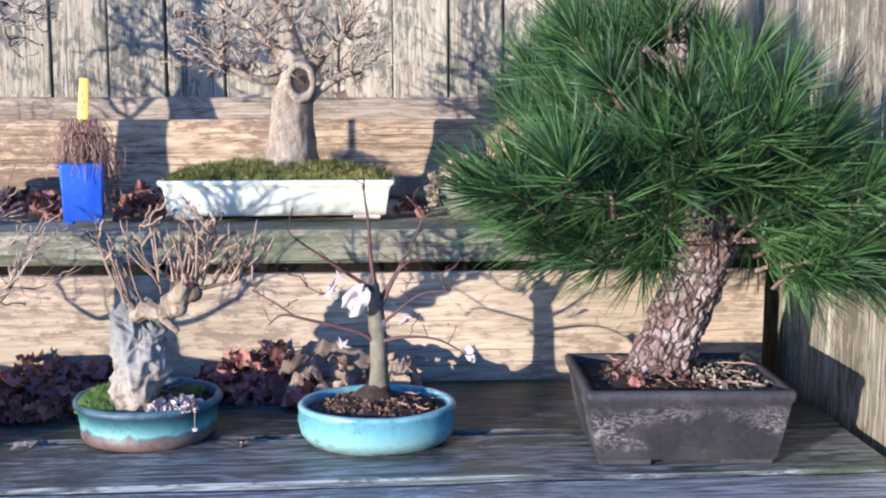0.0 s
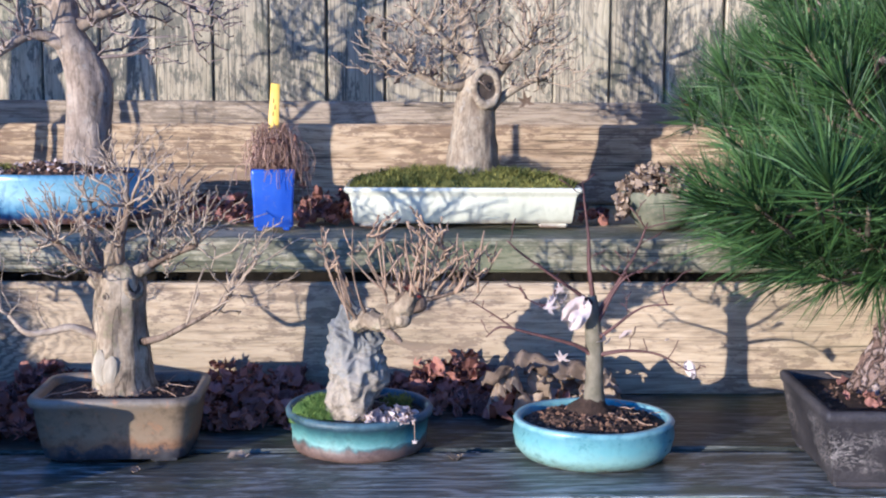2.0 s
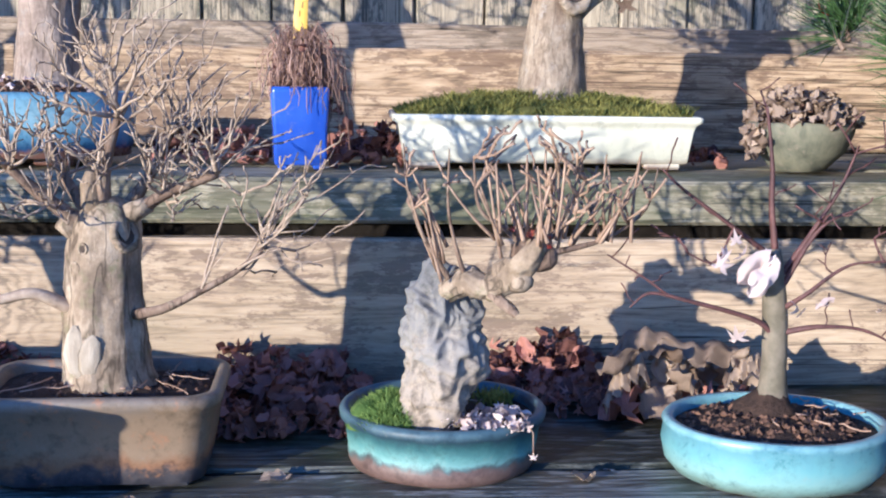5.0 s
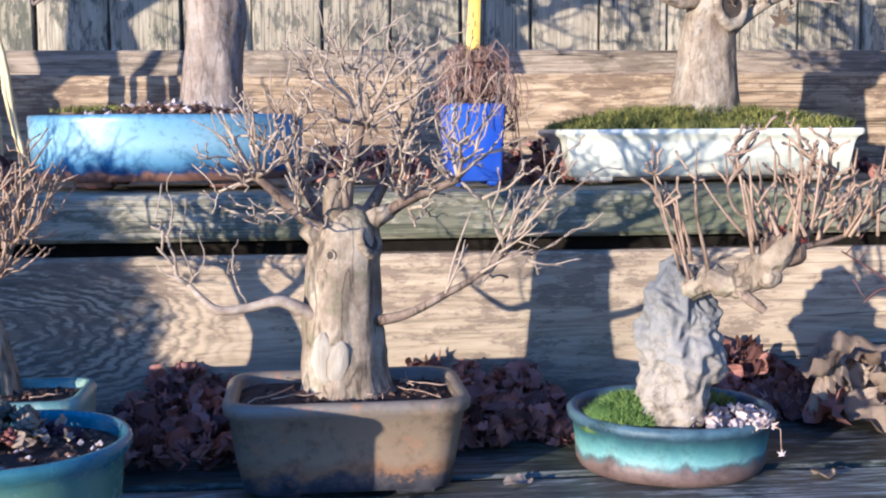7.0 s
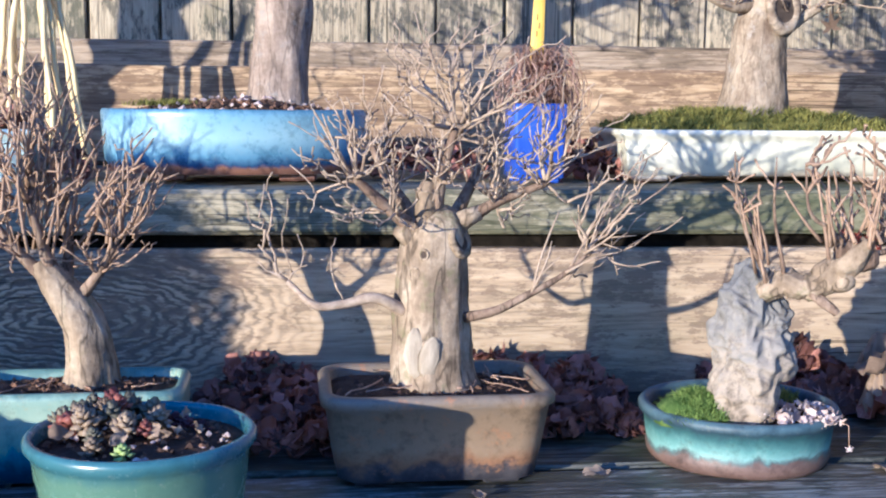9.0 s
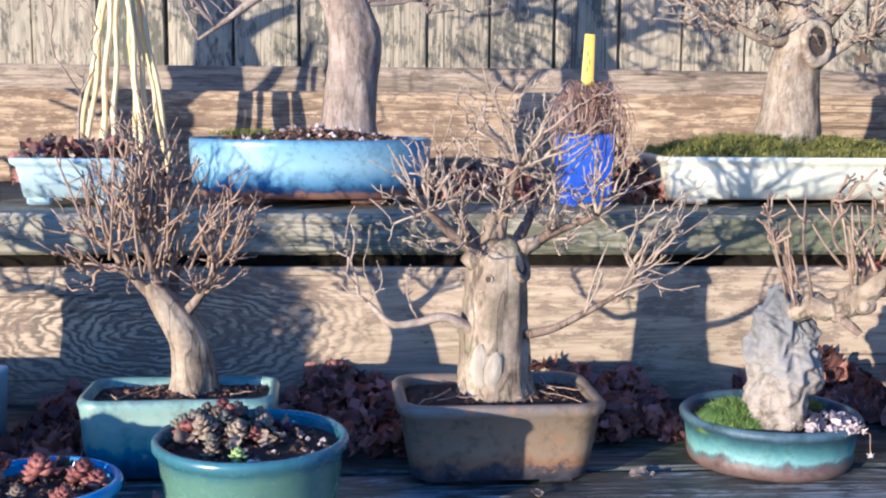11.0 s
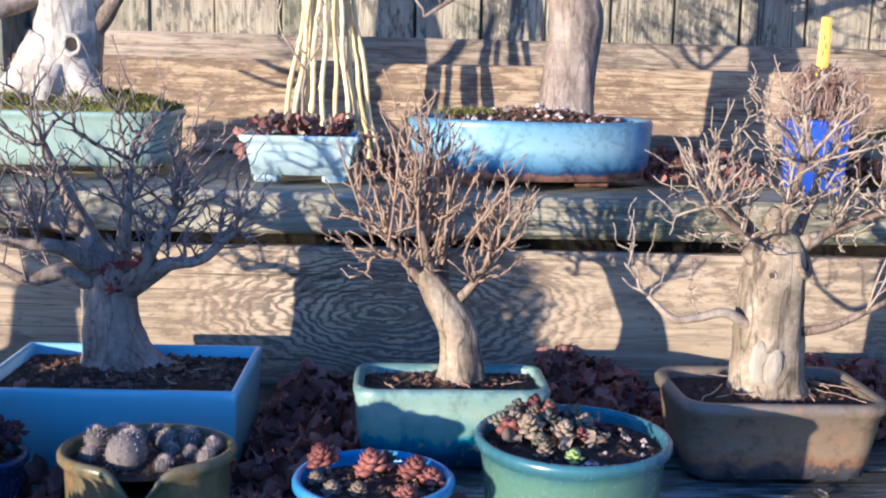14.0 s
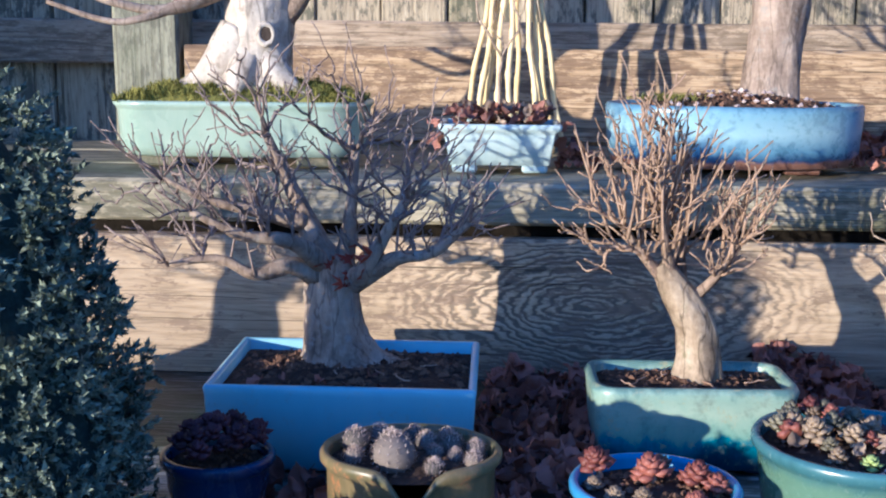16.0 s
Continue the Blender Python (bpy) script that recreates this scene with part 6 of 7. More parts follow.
# dwarf spruces
def sprig(g, rng, heart, way):
    """A cluster of short shoots set round with stubby needles."""
    axis = (way + Vector(rng.normal(0, 0.2, 3))).normalized()
    for j in range(7):
        d = (axis + Vector(rng.normal(0, 0.55, 3))).normalized()
        p = heart + Vector(rng.normal(0, 0.006, 3))
        L = rng.uniform(0.010, 0.019)
        side = d.cross(Vector((0.1, 0.2, 1))).normalized()
        up = d.cross(side)
        for i in range(11):
            f = (i + 0.5) / 11
            b = i * 2.4
            out = (side * math.cos(b) + up * math.sin(b)) * (1.0 - 0.4 * f) + d * (0.5 + 0.8 * f)
            n = out.normalized() * rng.uniform(0.0055, 0.0085)
            c = p + d * L * f
            w = n.cross(d).normalized() * 0.0025
            g.add([c - w, c + w, c + n], [(0, 1, 2)])


def spruce():
    rng = rng_of(23)
    t = thing("dwarf_spruce", pose(-1.612, 1.315, BZ + 0.002), "dense blue-green dwarf spruce in a dark pot", "conifer")
    prof = [(0.024, 0.0), (0.02, 0.004), (0.006, 0.05), (0.0, 0.062), (0.002, 0.066), (0.008, 0.066), (0.010, 0.05)]
    part("pot", pot(0.10, 0.10, None, prof), M["pinepot"], t, "dark round pot")
    part("soil", soil_top(0.091, 0.091, None, 0.056), M["soil"], t)
    part("trunk", trunk([(0, 0, 0.05, 0.014), (0.002, 0, 0.2, 0.010), (0.0, 0, 0.40, 0.003)], 10, 20), M["twig_dark"], t)
    # Solid core whose dark colour stands for shade between the shoots.
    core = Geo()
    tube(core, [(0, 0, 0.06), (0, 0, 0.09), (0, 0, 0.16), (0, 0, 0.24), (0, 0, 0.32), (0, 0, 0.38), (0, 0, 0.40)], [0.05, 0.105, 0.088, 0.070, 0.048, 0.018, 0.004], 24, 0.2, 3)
    part("inner_foliage", core, M["inner_shade"], t, "solid core coloured dark as the shaded inside")["kind"] = "stuff"
    g = Geo()
    for k in range(520):
        s = ((k + 0.5) / 520) ** 0.62
        z = 0.025 + 0.395 * (1 - s)
        reach = float(np.interp(z, (0.02, 0.10, 0.18, 0.26, 0.33, 0.39, 0.43), (0.130, 0.124, 0.112, 0.096, 0.080, 0.050, 0.008)))
        a = k * 2.39996 + rng.normal(0, 0.12)
        ca, sa = math.cos(a), math.sin(a)
        q = reach * (1 + 0.16 * noise.noise(Vector((ca * 2.4, sa * 2.4, z * 16)))) * rng.uniform(0.72, 1.0)
        sprig(g, rng, Vector((q * ca, q * sa, z)), Vector((ca, sa, 0.75)))
    part("foliage", g, M["spruce"], t, "dense blue-green needles", smooth=False)["kind"] = "stuff"
    low = thing("creeping_spruce", pose(-1.400, 1.185, BZ + 0.002), "low blue-green cushion spruce in a shallow dark pot", "conifer")
    part("pot", pot(0.070, 0.070, None, [(0.02, 0.0), (0.016, 0.004), (0.004, 0.026), (0.0, 0.034), (0.002, 0.038), (0.008, 0.038), (0.010, 0.028)]), M["pinepot"], low, "shallow dark pot")
    part("soil", soil_top(0.062, 0.062, None, 0.032), M["soil"], low)
    part("trunk", trunk([(0, 0, 0.03, 0.010), (0.004, 0, 0.07, 0.006), (0.0, 0, 0.10, 0.003)], 10, 12), M["twig_dark"], low)
    g = Geo()
    for k in range(190):
        f = ((k + 0.5) / 190) ** 0.5
        a = k * 2.39996
        ca, sa = math.cos(a), math.sin(a)
        z = 0.030 + 0.074 * (1 - f * f) * rng.uniform(0.6, 1.0)
        sprig(g, rng, Vector((0.088 * f * ca, 0.088 * f * sa, z)), Vector((ca * f, sa * f, 0.9)))
    part("foliage", g, M["spruce"], low, "dense blue-green needles", smooth=False)["kind"] = "stuff"
    return t


spruce()


# ---- plants on the upper shelf ----
def moss_bed(t, rng, hx, hy, corner, z, dome, count, gaps=0.0):
    bed = soil_top(hx, hy, corner, z, dome, 0.010, rng.uniform(0, 50))
    part("moss", bed, M["moss"], t, "green and ochre moss")
    def spot(r):
        x, y = r.uniform(-hx, hx), r.uniform(-hy, hy)
        f = max(abs(x) / hx, abs(y) / hy)
        q = noise.noise(Vector((x * 45, y * 45, 3.0))) + 0.5 * noise.noise(Vector((x * 110, y * 110, 1.0)))
        return (x, y, z + dome * (1 - f * f) + 0.010 * q + 0.001)
    part("moss", fuzz(rng, spot, 0.0085, int(count * 1.4), 0.0013), M["moss"], t, smooth=False)["kind"] = "stuff"


def knot_tree():
    rng = rng_of(31)
    t = thing("hornbeam_bonsai", pose(-0.141, 2.135, SZ + 0.002), "bare twiggy bonsai with a knot-hole in a cream tray of moss", "bonsai")
    hx, hy, h = 0.208, 0.100, 0.071
    prof = [(0.022, 0.007), (0.017, 0.009), (0.011, h - 0.02), (0.008, h - 0.012), (0.001, h - 0.008), (0.0, h - 0.003), (0.002, h), (0.008, h), (0.011, h - 0.004), (0.012, h - 0.02)]
    p = part("pot", pot(hx, hy, 0.008, prof, 0.0008, 41.0), M["white"], t, "cream glazed rectangular tray with a flared lip")
    feet(p, hx - 0.05, hy - 0.03, 0.007, M["white"], 0.05, 0.02)
    moss_bed(t, rng, hx - 0.009, hy - 0.009, 0.008, h - 0.003, 0.028, 6200)
    ctrl = [(0.02, 0.015, 0.075, 0.064), (0.02, 0.015, 0.10, 0.052), (0.021, 0.015, 0.13, 0.046), (0.022, 0.015, 0.17, 0.041), (0.024, 0.015, 0.21, 0.037), (0.03, 0.015, 0.25, 0.034), (0.022, 0.015, 0.285, 0.026), (0.015, 0.015, 0.33, 0.018), (0.0, 0.015, 0.38, 0.010)]
    part("trunk", trunk(ctrl, 40, 80, 0.18, 37.0), M["bark_e"], t, "grey-brown trunk, smooth and broad at the foot")
    knot_ring(t, Matrix.Translation((0.041, -0.0265, 0.243)) @ Euler((radians(84), radians(0), radians(18))).to_matrix().to_4x4(), 0.0225, M["bark_e"])
    roots = [c[:3] for c in ctrl[5:]]
    for rows in ([(0.045, 0.01, 0.20, 0.011), (0.07, -0.005, 0.225, 0.008), (0.11, -0.01, 0.25, 0.006), (0.15, -0.01, 0.262, 0.004)],
                 [(0.045, 0.01, 0.25, 0.014), (0.075, 0.0, 0.285, 0.010), (0.10, 0.0, 0.31, 0.007), (0.13, 0.0, 0.34, 0.005)],
                 [(0.01, 0.005, 0.25, 0.012), (-0.03, -0.01, 0.245, 0.008), (-0.07, -0.02, 0.26, 0.006), (-0.11, -0.02, 0.285, 0.004)],
                 [(0.01, 0.01, 0.29, 0.013), (-0.025, 0.0, 0.32, 0.009), (-0.06, 0.0, 0.35, 0.006), (-0.10, 0.0, 0.38, 0.004)]):
        rr = spline(rows, 16)
        limb = Geo()
        tube(limb, [r[:3] for r in rr], [r[3] for r in rr], 9, 0.2, rows[0][2] * 40)
        part("limb", limb, M["bark_e"], t)
        roots += [r[:3] for r in rr[5::3]]
    tg = cloud(rng, (0.06, 0.0, 0.33), (0.16, 0.12, 0.10), 150, 0.35) + cloud(rng, (-0.10, 0.0, 0.30), (0.12, 0.10, 0.07), 95, 0.35) + cloud(rng, (0.0, 0.0, 0.44), (0.17, 0.13, 0.10), 90, 0.35) + cloud(rng, (0.14, 0.0, 0.27), (0.09, 0.08, 0.05), 40, 0.35)
    part("crown", canopy(rng, roots, tg, 0.012, 0.0013, 0.38, 0.0055, 0.28, 0.3, 0.2), M["twig"], t, "dense fine twigs, pinkish brown")["kind"] = "stuff"
    strew(t, rng, [(rng.uniform(-0.19, 0.0), rng.uniform(-0.08, 0.05), rng.uniform(0.25, 0.36)) for _ in range(12)], TAN, 0.011, 1.2, "brown_leaf")
    part("tan_leaf", TANFLAT[0], None, t, "tan leaf hanging from a branch", at=Matrix.Translation((0.112, -0.03, 0.215)) @ Euler((1.4, 0.2, 3.0)).to_matrix().to_4x4() @ Matrix.Diagonal((0.024, 0.030, 0.024, 1)))


def dried_pot():
    rng = rng_of(32)
    t = thing("dried_plant_pot", pose(-0.468, 2.03, SZ + 0.002, 0, 0, 6), "small square cobalt-blue pot with a withered trailing plant", "potted plant")
    prof = [(0.006, 0.006), (0.004, 0.008), (0.003, 0.05), (0.0, 0.098), (0.0, 0.102), (0.002, 0.105), (0.005, 0.105), (0.006, 0.10), (0.007, 0.08)]
    p = part("pot", pot(0.037, 0.037, 0.006, prof, 0.0006, 3), M["cobalt"], t, "glossy cobalt-blue square pot")
    feet(p, 0.022, 0.022, 0.006, M["cobalt"], 0.014, 0.014)
    part("soil", soil_top(0.031, 0.031, 0.005, 0.094), M["soil"], t)
    g = Geo()
    for k in range(460):
        a, up = rng.uniform(0, 6.28), rng.uniform(0.01, 0.085)
        r = rng.uniform(0.008, 0.040) * (1.25 if math.cos(a) > 0.3 else 1.0)
        p0 = np.array((rng.normal(0, 0.012), rng.normal(0, 0.012), 0.095))
        p1 = p0 + (r * 0.4 * math.cos(a), r * 0.4 * math.sin(a), up)
        p2 = p0 + (r * math.cos(a), r * math.sin(a), up * 0.8)
        drop = rng.uniform(0.0, 0.085) if math.cos(a) > 0.3 and k % 2 == 0 else rng.uniform(0.0, 0.03)
        p3 = p0 + (r * 1.15 * math.cos(a), r * 1.15 * math.sin(a), up * 0.3 - drop)
        if abs(p3[0]) < 0.041 and abs(p3[1]) < 0.041 and p3[2] < 0.1:
            p3[2] = 0.11
        rr = spline([p0, p1, p2, p3], 9)
        tube(g, [q + rng.normal(0, 0.0028, 3) for q in rr], [0.0007 * rng.uniform(0.5, 1.3)] * 10, 3)
    part("dead_growth", g, M["straw"], t, "tangle of dry brown stems")["kind"] = "stuff"
    strew(t, rng, [(rng.normal(0, 0.022), rng.normal(0, 0.022), rng.uniform(0.10, 0.16)) for _ in range(40)], DEAD, 0.008, 1.2, "dry_leaf")
    strew(t, rng, [(0.048 + rng.normal(0, 0.005), rng.normal(0, 0.02), rng.uniform(0.03, 0.11)) for _ in range(16)], DEAD, 0.008, 1.2, "dry_leaf")
    bm = box(0.021, 0.0016, 0.140, 0.0006)
    for v in bm.verts:
        if v.co.z > 0.12:
            v.co.x *= 0.72
    tg = part("plant_label", bm, M["tag"], t, "yellow plastic plant label", at=pose(-0.002, -0.004, 0.108, -4, 3, -4))
    for i, z in enumerate((0.085, 0.096, 0.107)):
        part("writing", box(0.0022, 0.0006, 0.008, 0.0002), M["ink"], tg, at=pose(-0.002 + 0.003 * (i % 2), -0.0010, z))


def oval_tree():
    rng = rng_of(33)
    t = thing("maple_bonsai", pose(-0.868, 2.105, SZ + 0.002), "straight grey-trunked bonsai in a large azure oval pot", "bonsai")
    hx, hy, h = 0.180, 0.118, 0.094
    prof = [(0.014, 0.010), (0.009, 0.011), (0.008, 0.021), (0.004, 0.027), (0.002, 0.055), (0.0, h - 0.010), (0.0, h - 0.003), (0.002, h), (0.008, h), (0.011, h - 0.004), (0.012, h - 0.024)]
    p = part("pot", pot(hx, hy, None, prof, 0.001, 51.0), M["azure"], t, "glossy azure oval pot with a bare brown foot")
    feet(p, 0.085, 0.055, 0.010, M["azure"], 0.05, 0.025)
    fill(t, rng, hx - 0.011, hy - 0.011, None, h - 0.012, 0.022, 900, 0.0055)
    part("moss", fuzz(rng, lambda r: (-0.09 + r.normal(0, 0.022), -0.01 + r.normal(0, 0.02), h + 0.006), 0.0075, 420, 0.0013), M["moss"], t, smooth=False)["kind"] = "stuff"
    part("white_grit", pebbles(rng, 0.15, 0.09, None, h - 0.006, 60, 0.005, 0.022), M["paleleaf"], t, smooth=False)["kind"] = "stuff"
    ctrl = [(0.054, 0.03, 0.085, 0.050), (0.056, 0.03, 0.11, 0.042), (0.059, 0.03, 0.15, 0.038), (0.064, 0.03, 0.20, 0.036), (0.066, 0.03, 0.235, 0.037), (0.056, 0.03, 0.28, 0.032), (0.03, 0.03, 0.34, 0.026), (0.03, 0.03, 0.42, 0.018), (0.04, 0.03, 0.5, 0.008)]
    part("trunk", trunk(ctrl, 40, 80, 0.15, 57.0), M["bark_c"], t, "straight grey trunk")
    roots = [c[:3] for c in ctrl[5:]]
    for rows in ([(0.035, 0.02, 0.31, 0.014), (-0.02, 0.0, 0.33, 0.009), (-0.07, -0.02, 0.30, 0.007), (-0.12, -0.03, 0.262, 0.004), (-0.16, -0.03, 0.235, 0.002)],
                 [(0.04, 0.03, 0.34, 0.014), (0.10, 0.02, 0.37, 0.009), (0.16, 0.01, 0.39, 0.006)],
                 [(0.035, 0.03, 0.36, 0.012), (-0.03, 0.03, 0.40, 0.008), (-0.12, 0.02, 0.42, 0.005)]):
        rr = spline(rows, 18)
        limb = Geo()
        tube(limb, [r[:3] for r in rr], [r[3] for r in rr], 9, 0.15, rows[0][2] * 40)
        part("limb", limb, M["bark_c"], t)
        roots += [r[:3] for r in rr[6::3]]
    tg = cloud(rng, (0.03, 0.0, 0.48), (0.26, 0.15, 0.12), 230, 0.35) + cloud(rng, (-0.14, 0.0, 0.34), (0.14, 0.11, 0.08), 60, 0.4) + cloud(rng, (0.20, 0.05, 0.35), (0.15, 0.12, 0.09), 90, 0.4)
    part("crown", canopy(rng, roots, tg, 0.013, 0.0016, 0.40, 0.006, 0.2, 0.3, 0.14), M["twig_dark"], t, "bare twigs")["kind"] = "stuff"


def cane_pot():
    rng = rng_of(34)
    t = thing("leafy_pot", pose(-1.198, 2.058, SZ + 0.002), "pale blue footed pot heaped with russet dead leaves", "potted plant")
    hx, hy, h = 0.084, 0.060, 0.067
    prof = [(0.020, 0.010), (0.016, 0.011), (0.009, h - 0.016), (0.008, h - 0.012), (0.001, h - 0.008), (0.0, h - 0.002), (0.002, h), (0.007, h), (0.009, h - 0.004), (0.010, h - 0.02)]
    p = part("pot", pot(hx, hy, 0.007, prof, 0.0006, 61.0), M["paleblue"], t, "pale blue glazed pot with a flared lip")
    feet(p, hx - 0.036, hy - 0.026, 0.010, M["paleblue"], 0.035, 0.016)
    fill(t, rng, hx - 0.009, hy - 0.009, 0.006, h - 0.010, 0.012, 120, 0.004)
    strew(t, rng, [(rng.uniform(-0.07, 0.07), rng.uniform(-0.045, 0.045), h + rng.uniform(0.0, 0.020)) for _ in range(48)], DEAD, 0.015, 0.7)
    strew(t, rng, [(rng.uniform(-0.07, 0.07), rng.uniform(-0.045, 0.045), h + rng.uniform(0.004, 0.022)) for _ in range(18)], TAN, 0.014, 0.7)
    strew(t, rng, [(rng.choice((-0.088, 0.088)) + rng.normal(0, 0.004), rng.uniform(-0.03, 0.03), rng.uniform(0.03, 0.07)) for _ in range(10)], DEAD, 0.014, 1.0)
    wig = thing("cane_wigwam", pose(-1.178, 2.285, SZ + 0.002), "wigwam of yellow bamboo canes standing on the shelf", "plant support")
    apex = np.array((0.0, 0.0, 0.42))
    for x, y in ((-0.098, -0.02), (-0.072, -0.045), (-0.060, 0.02), (-0.038, -0.06), (-0.010, -0.065), (0.012, 0.06), (0.046, -0.05), (0.062, -0.03), (0.078, 0.03), (0.096, -0.01)):
        x *= 0.84
        foot = np.array((x, y, 0.0))
        top = apex + (x * 0.10, y * 0.1, rng.uniform(0, 0.05))
        pts, rad = [], []
        for i in range(49):
            s = i / 48
            pts.append(foot + (top - foot) * s + (0.0020 * math.sin(s * 19 + x * 90), 0.0014 * math.cos(s * 11 + x * 70), 0))
            rad.append(0.0046 * (1 - 0.25 * s) * (1.30 if (i + int(x * 100)) % 7 == 0 else 1.0) * rng.uniform(0.93, 1.08))
        g = Geo()
        tube(g, pts, rad, 8)
        part("cane", g, M["cane"], wig)
    tw = canopy(rng, [(0.0, 0.0, h + 0.005)], cloud(rng, (0.0, 0.0, 0.24), (0.05, 0.04, 0.1), 12, 0.4), 0.02, 0.001, 0.4, 0.003)
    part("climbing_growth", tw, M["twig"], t, "thin bare stems climbing the canes")["kind"] = "stuff"


def celadon_tree():
    rng = rng_of(35)
    t = thing("old_maple_bonsai", pose(-1.567, 2.12, SZ + 0.002), "old massive cream-trunked bonsai in a mossy celadon oval tray", "bonsai")
    hx, hy, h = 0.183, 0.096, 0.092
    prof = [(0.020, 0.014), (0.014, 0.016), (0.008, 0.03), (0.005, h - 0.014), (0.003, h - 0.010), (0.0, h - 0.006), (0.0, h - 0.002), (0.003, h), (0.009, h), (0.011, h - 0.004), (0.012, h - 0.02)]
    p = part("pot", pot(hx, hy, 0.06, prof, 0.001, 71.0), M["celadon"], t, "celadon glazed tray with rounded ends")
    feet(p, hx - 0.07, hy - 0.04, 0.014, M["clay"], 0.06, 0.025)
    moss_bed(t, rng, hx - 0.010, hy - 0.010, 0.055, h - 0.003, 0.030, 5600)
    ctrl = [(0.004, 0.0, 0.085, 0.070), (0.008, 0.0, 0.108, 0.060), (0.014, 0.0, 0.135, 0.053), (0.020, 0.0, 0.17, 0.049), (0.022, 0.0, 0.21, 0.048), (0.022, 0.0, 0.26, 0.047), (0.01, 0.0, 0.31, 0.048), (0.0, 0.0, 0.38, 0.036), (-0.01, 0.0, 0.46, 0.02), (-0.01, 0.0, 0.52, 0.008)]
    part("trunk", trunk(ctrl, 48, 90, 0.13, 77.0), M["bark_pale"], t, "massive cream trunk with flaring roots and hollows")
    for k, rows in enumerate(([(0.0, -0.012, 0.185, 0.034), (-0.022, -0.02, 0.150, 0.030), (-0.050, -0.026, 0.122, 0.022), (-0.080, -0.030, 0.108, 0.014), (-0.112, -0.03, 0.098, 0.006)],
                              [(0.03, -0.02, 0.160, 0.026), (0.052, -0.034, 0.128, 0.022), (0.074, -0.044, 0.110, 0.014), (0.098, -0.05, 0.098, 0.006)],
                              [(0.01, -0.028, 0.150, 0.026), (0.004, -0.050, 0.124, 0.020), (-0.004, -0.066, 0.106, 0.010)])):
        rr = spline(rows, 20)
        root = Geo()
        tube(root, [r[:3] for r in rr], [r[3] for r in rr], 20, 0.16, 5.0 * k)
        part("root", root, M["bark_pale"], t)
    knot_ring(t, Matrix.Translation((0.040, -0.0500, 0.184)) @ Euler((radians(88), 0, radians(16))).to_matrix().to_4x4(), 0.0105, M["bark_pale"], 1.3)
    roots = [c[:3] for c in ctrl[6:]]
    for rows in ([(-0.01, -0.02, 0.26, 0.020), (-0.055, -0.05, 0.232, 0.012), (-0.10, -0.07, 0.215, 0.007), (-0.16, -0.09, 0.225, 0.0055), (-0.23, -0.10, 0.25, 0.004)],
                 [(-0.07, -0.055, 0.227, 0.009), (-0.12, -0.08, 0.205, 0.006), (-0.17, -0.09, 0.20, 0.0045), (-0.25, -0.10, 0.225, 0.003)],
                 [(0.05, 0.0, 0.20, 0.018), (0.09, -0.02, 0.24, 0.011), (0.12, -0.03, 0.29, 0.008), (0.14, -0.03, 0.35, 0.005)],
                 [(0.0, 0.0, 0.34, 0.022), (0.07, 0.0, 0.38, 0.014), (0.14, 0.0, 0.41, 0.008)]):
        rr = spline(rows, 20)
        limb = Geo()
        tube(limb, [r[:3] for r in rr], [r[3] for r in rr], 9, 0.25, rows[0][2] * 40)
        part("limb", limb, M["bark_c"], t)
        roots += [r[:3] for r in rr[8::4]]
    tg = cloud(rng, (0.0, 0.0, 0.50), (0.26, 0.16, 0.12), 130, 0.35) + cloud(rng, (-0.22, -0.08, 0.28), (0.07, 0.05, 0.05), 14, 0.4) + cloud(rng, (0.15, -0.02, 0.33), (0.05, 0.05, 0.06), 16, 0.4)
    part("crown", canopy(rng, roots, tg, 0.013, 0.0011, 0.40, 0.005, 0.2, 0.3, 0.14), M["twig_dark"], t, "bare twigs")["kind"] = "stuff"


def withered_pot():
    rng = rng_of(36)
    t = thing("withered_plant_pot", pose(0.205, 2.055, SZ + 0.002), "mossy clay bowl heaped with withered brown leaves", "potted plant")
    prof = [(0.040, 0.0), (0.036, 0.003), (0.012, 0.028), (0.003, 0.050), (0.0, 0.062), (0.002, 0.066), (0.006, 0.066), (0.009, 0.06), (0.010, 0.05)]
    part("pot", pot(0.072, 0.068, None, prof, 0.004, 81.0), M["clay"], t, "rough mossy clay bowl")
    fill(t, rng, 0.06, 0.056, None, 0.056, 0.03, 120, 0.005)
    pts = []
    for _ in range(140):
        a, q = rng.uniform(0, 6.28), rng.uniform(0.1, 1) ** 0.6
        pts.append((0.075 * q * math.cos(a), 0.07 * q * math.sin(a), 0.066 + 0.042 * (1 - q * q) + rng.normal(0, 0.003)))
    strew(t, rng, pts, TAN, 0.0115, 1.1, "withered_leaf")
    strew(t, rng, [(-0.07 + rng.normal(0, 0.006), -0.02 + rng.normal(0, 0.02), rng.uniform(0.02, 0.06)) for _ in range(14)], TAN, 0.013, 1.1, "withered_leaf")


for build in (knot_tree, dried_pot, oval_tree, cane_pot, celadon_tree, withered_pot):
    build()

for o in list(scene.objects):
    if o.name == "stout_bonsai":
        litter(o, rng_of(101), 0.09, 0.055, 0.092, 12, "twig_tan", 0.05)
    if o.name == "broom_bonsai":
        litter(o, rng_of(102), 0.085, 0.04, 0.090, 10, "twig_tan", 0.03)
    if o.name == "root_over_rock_bonsai":
        litter(o, rng_of(103), 0.06, 0.06, 0.056, 6, "twig_tan", 0.03)
    if o.name.startswith("maple_bonsai"):
        litter(o, rng_of(104), 0.09, 0.06, 0.092 if o.location.x < -1 else 0.058, 8, "twig_tan", 0.03)


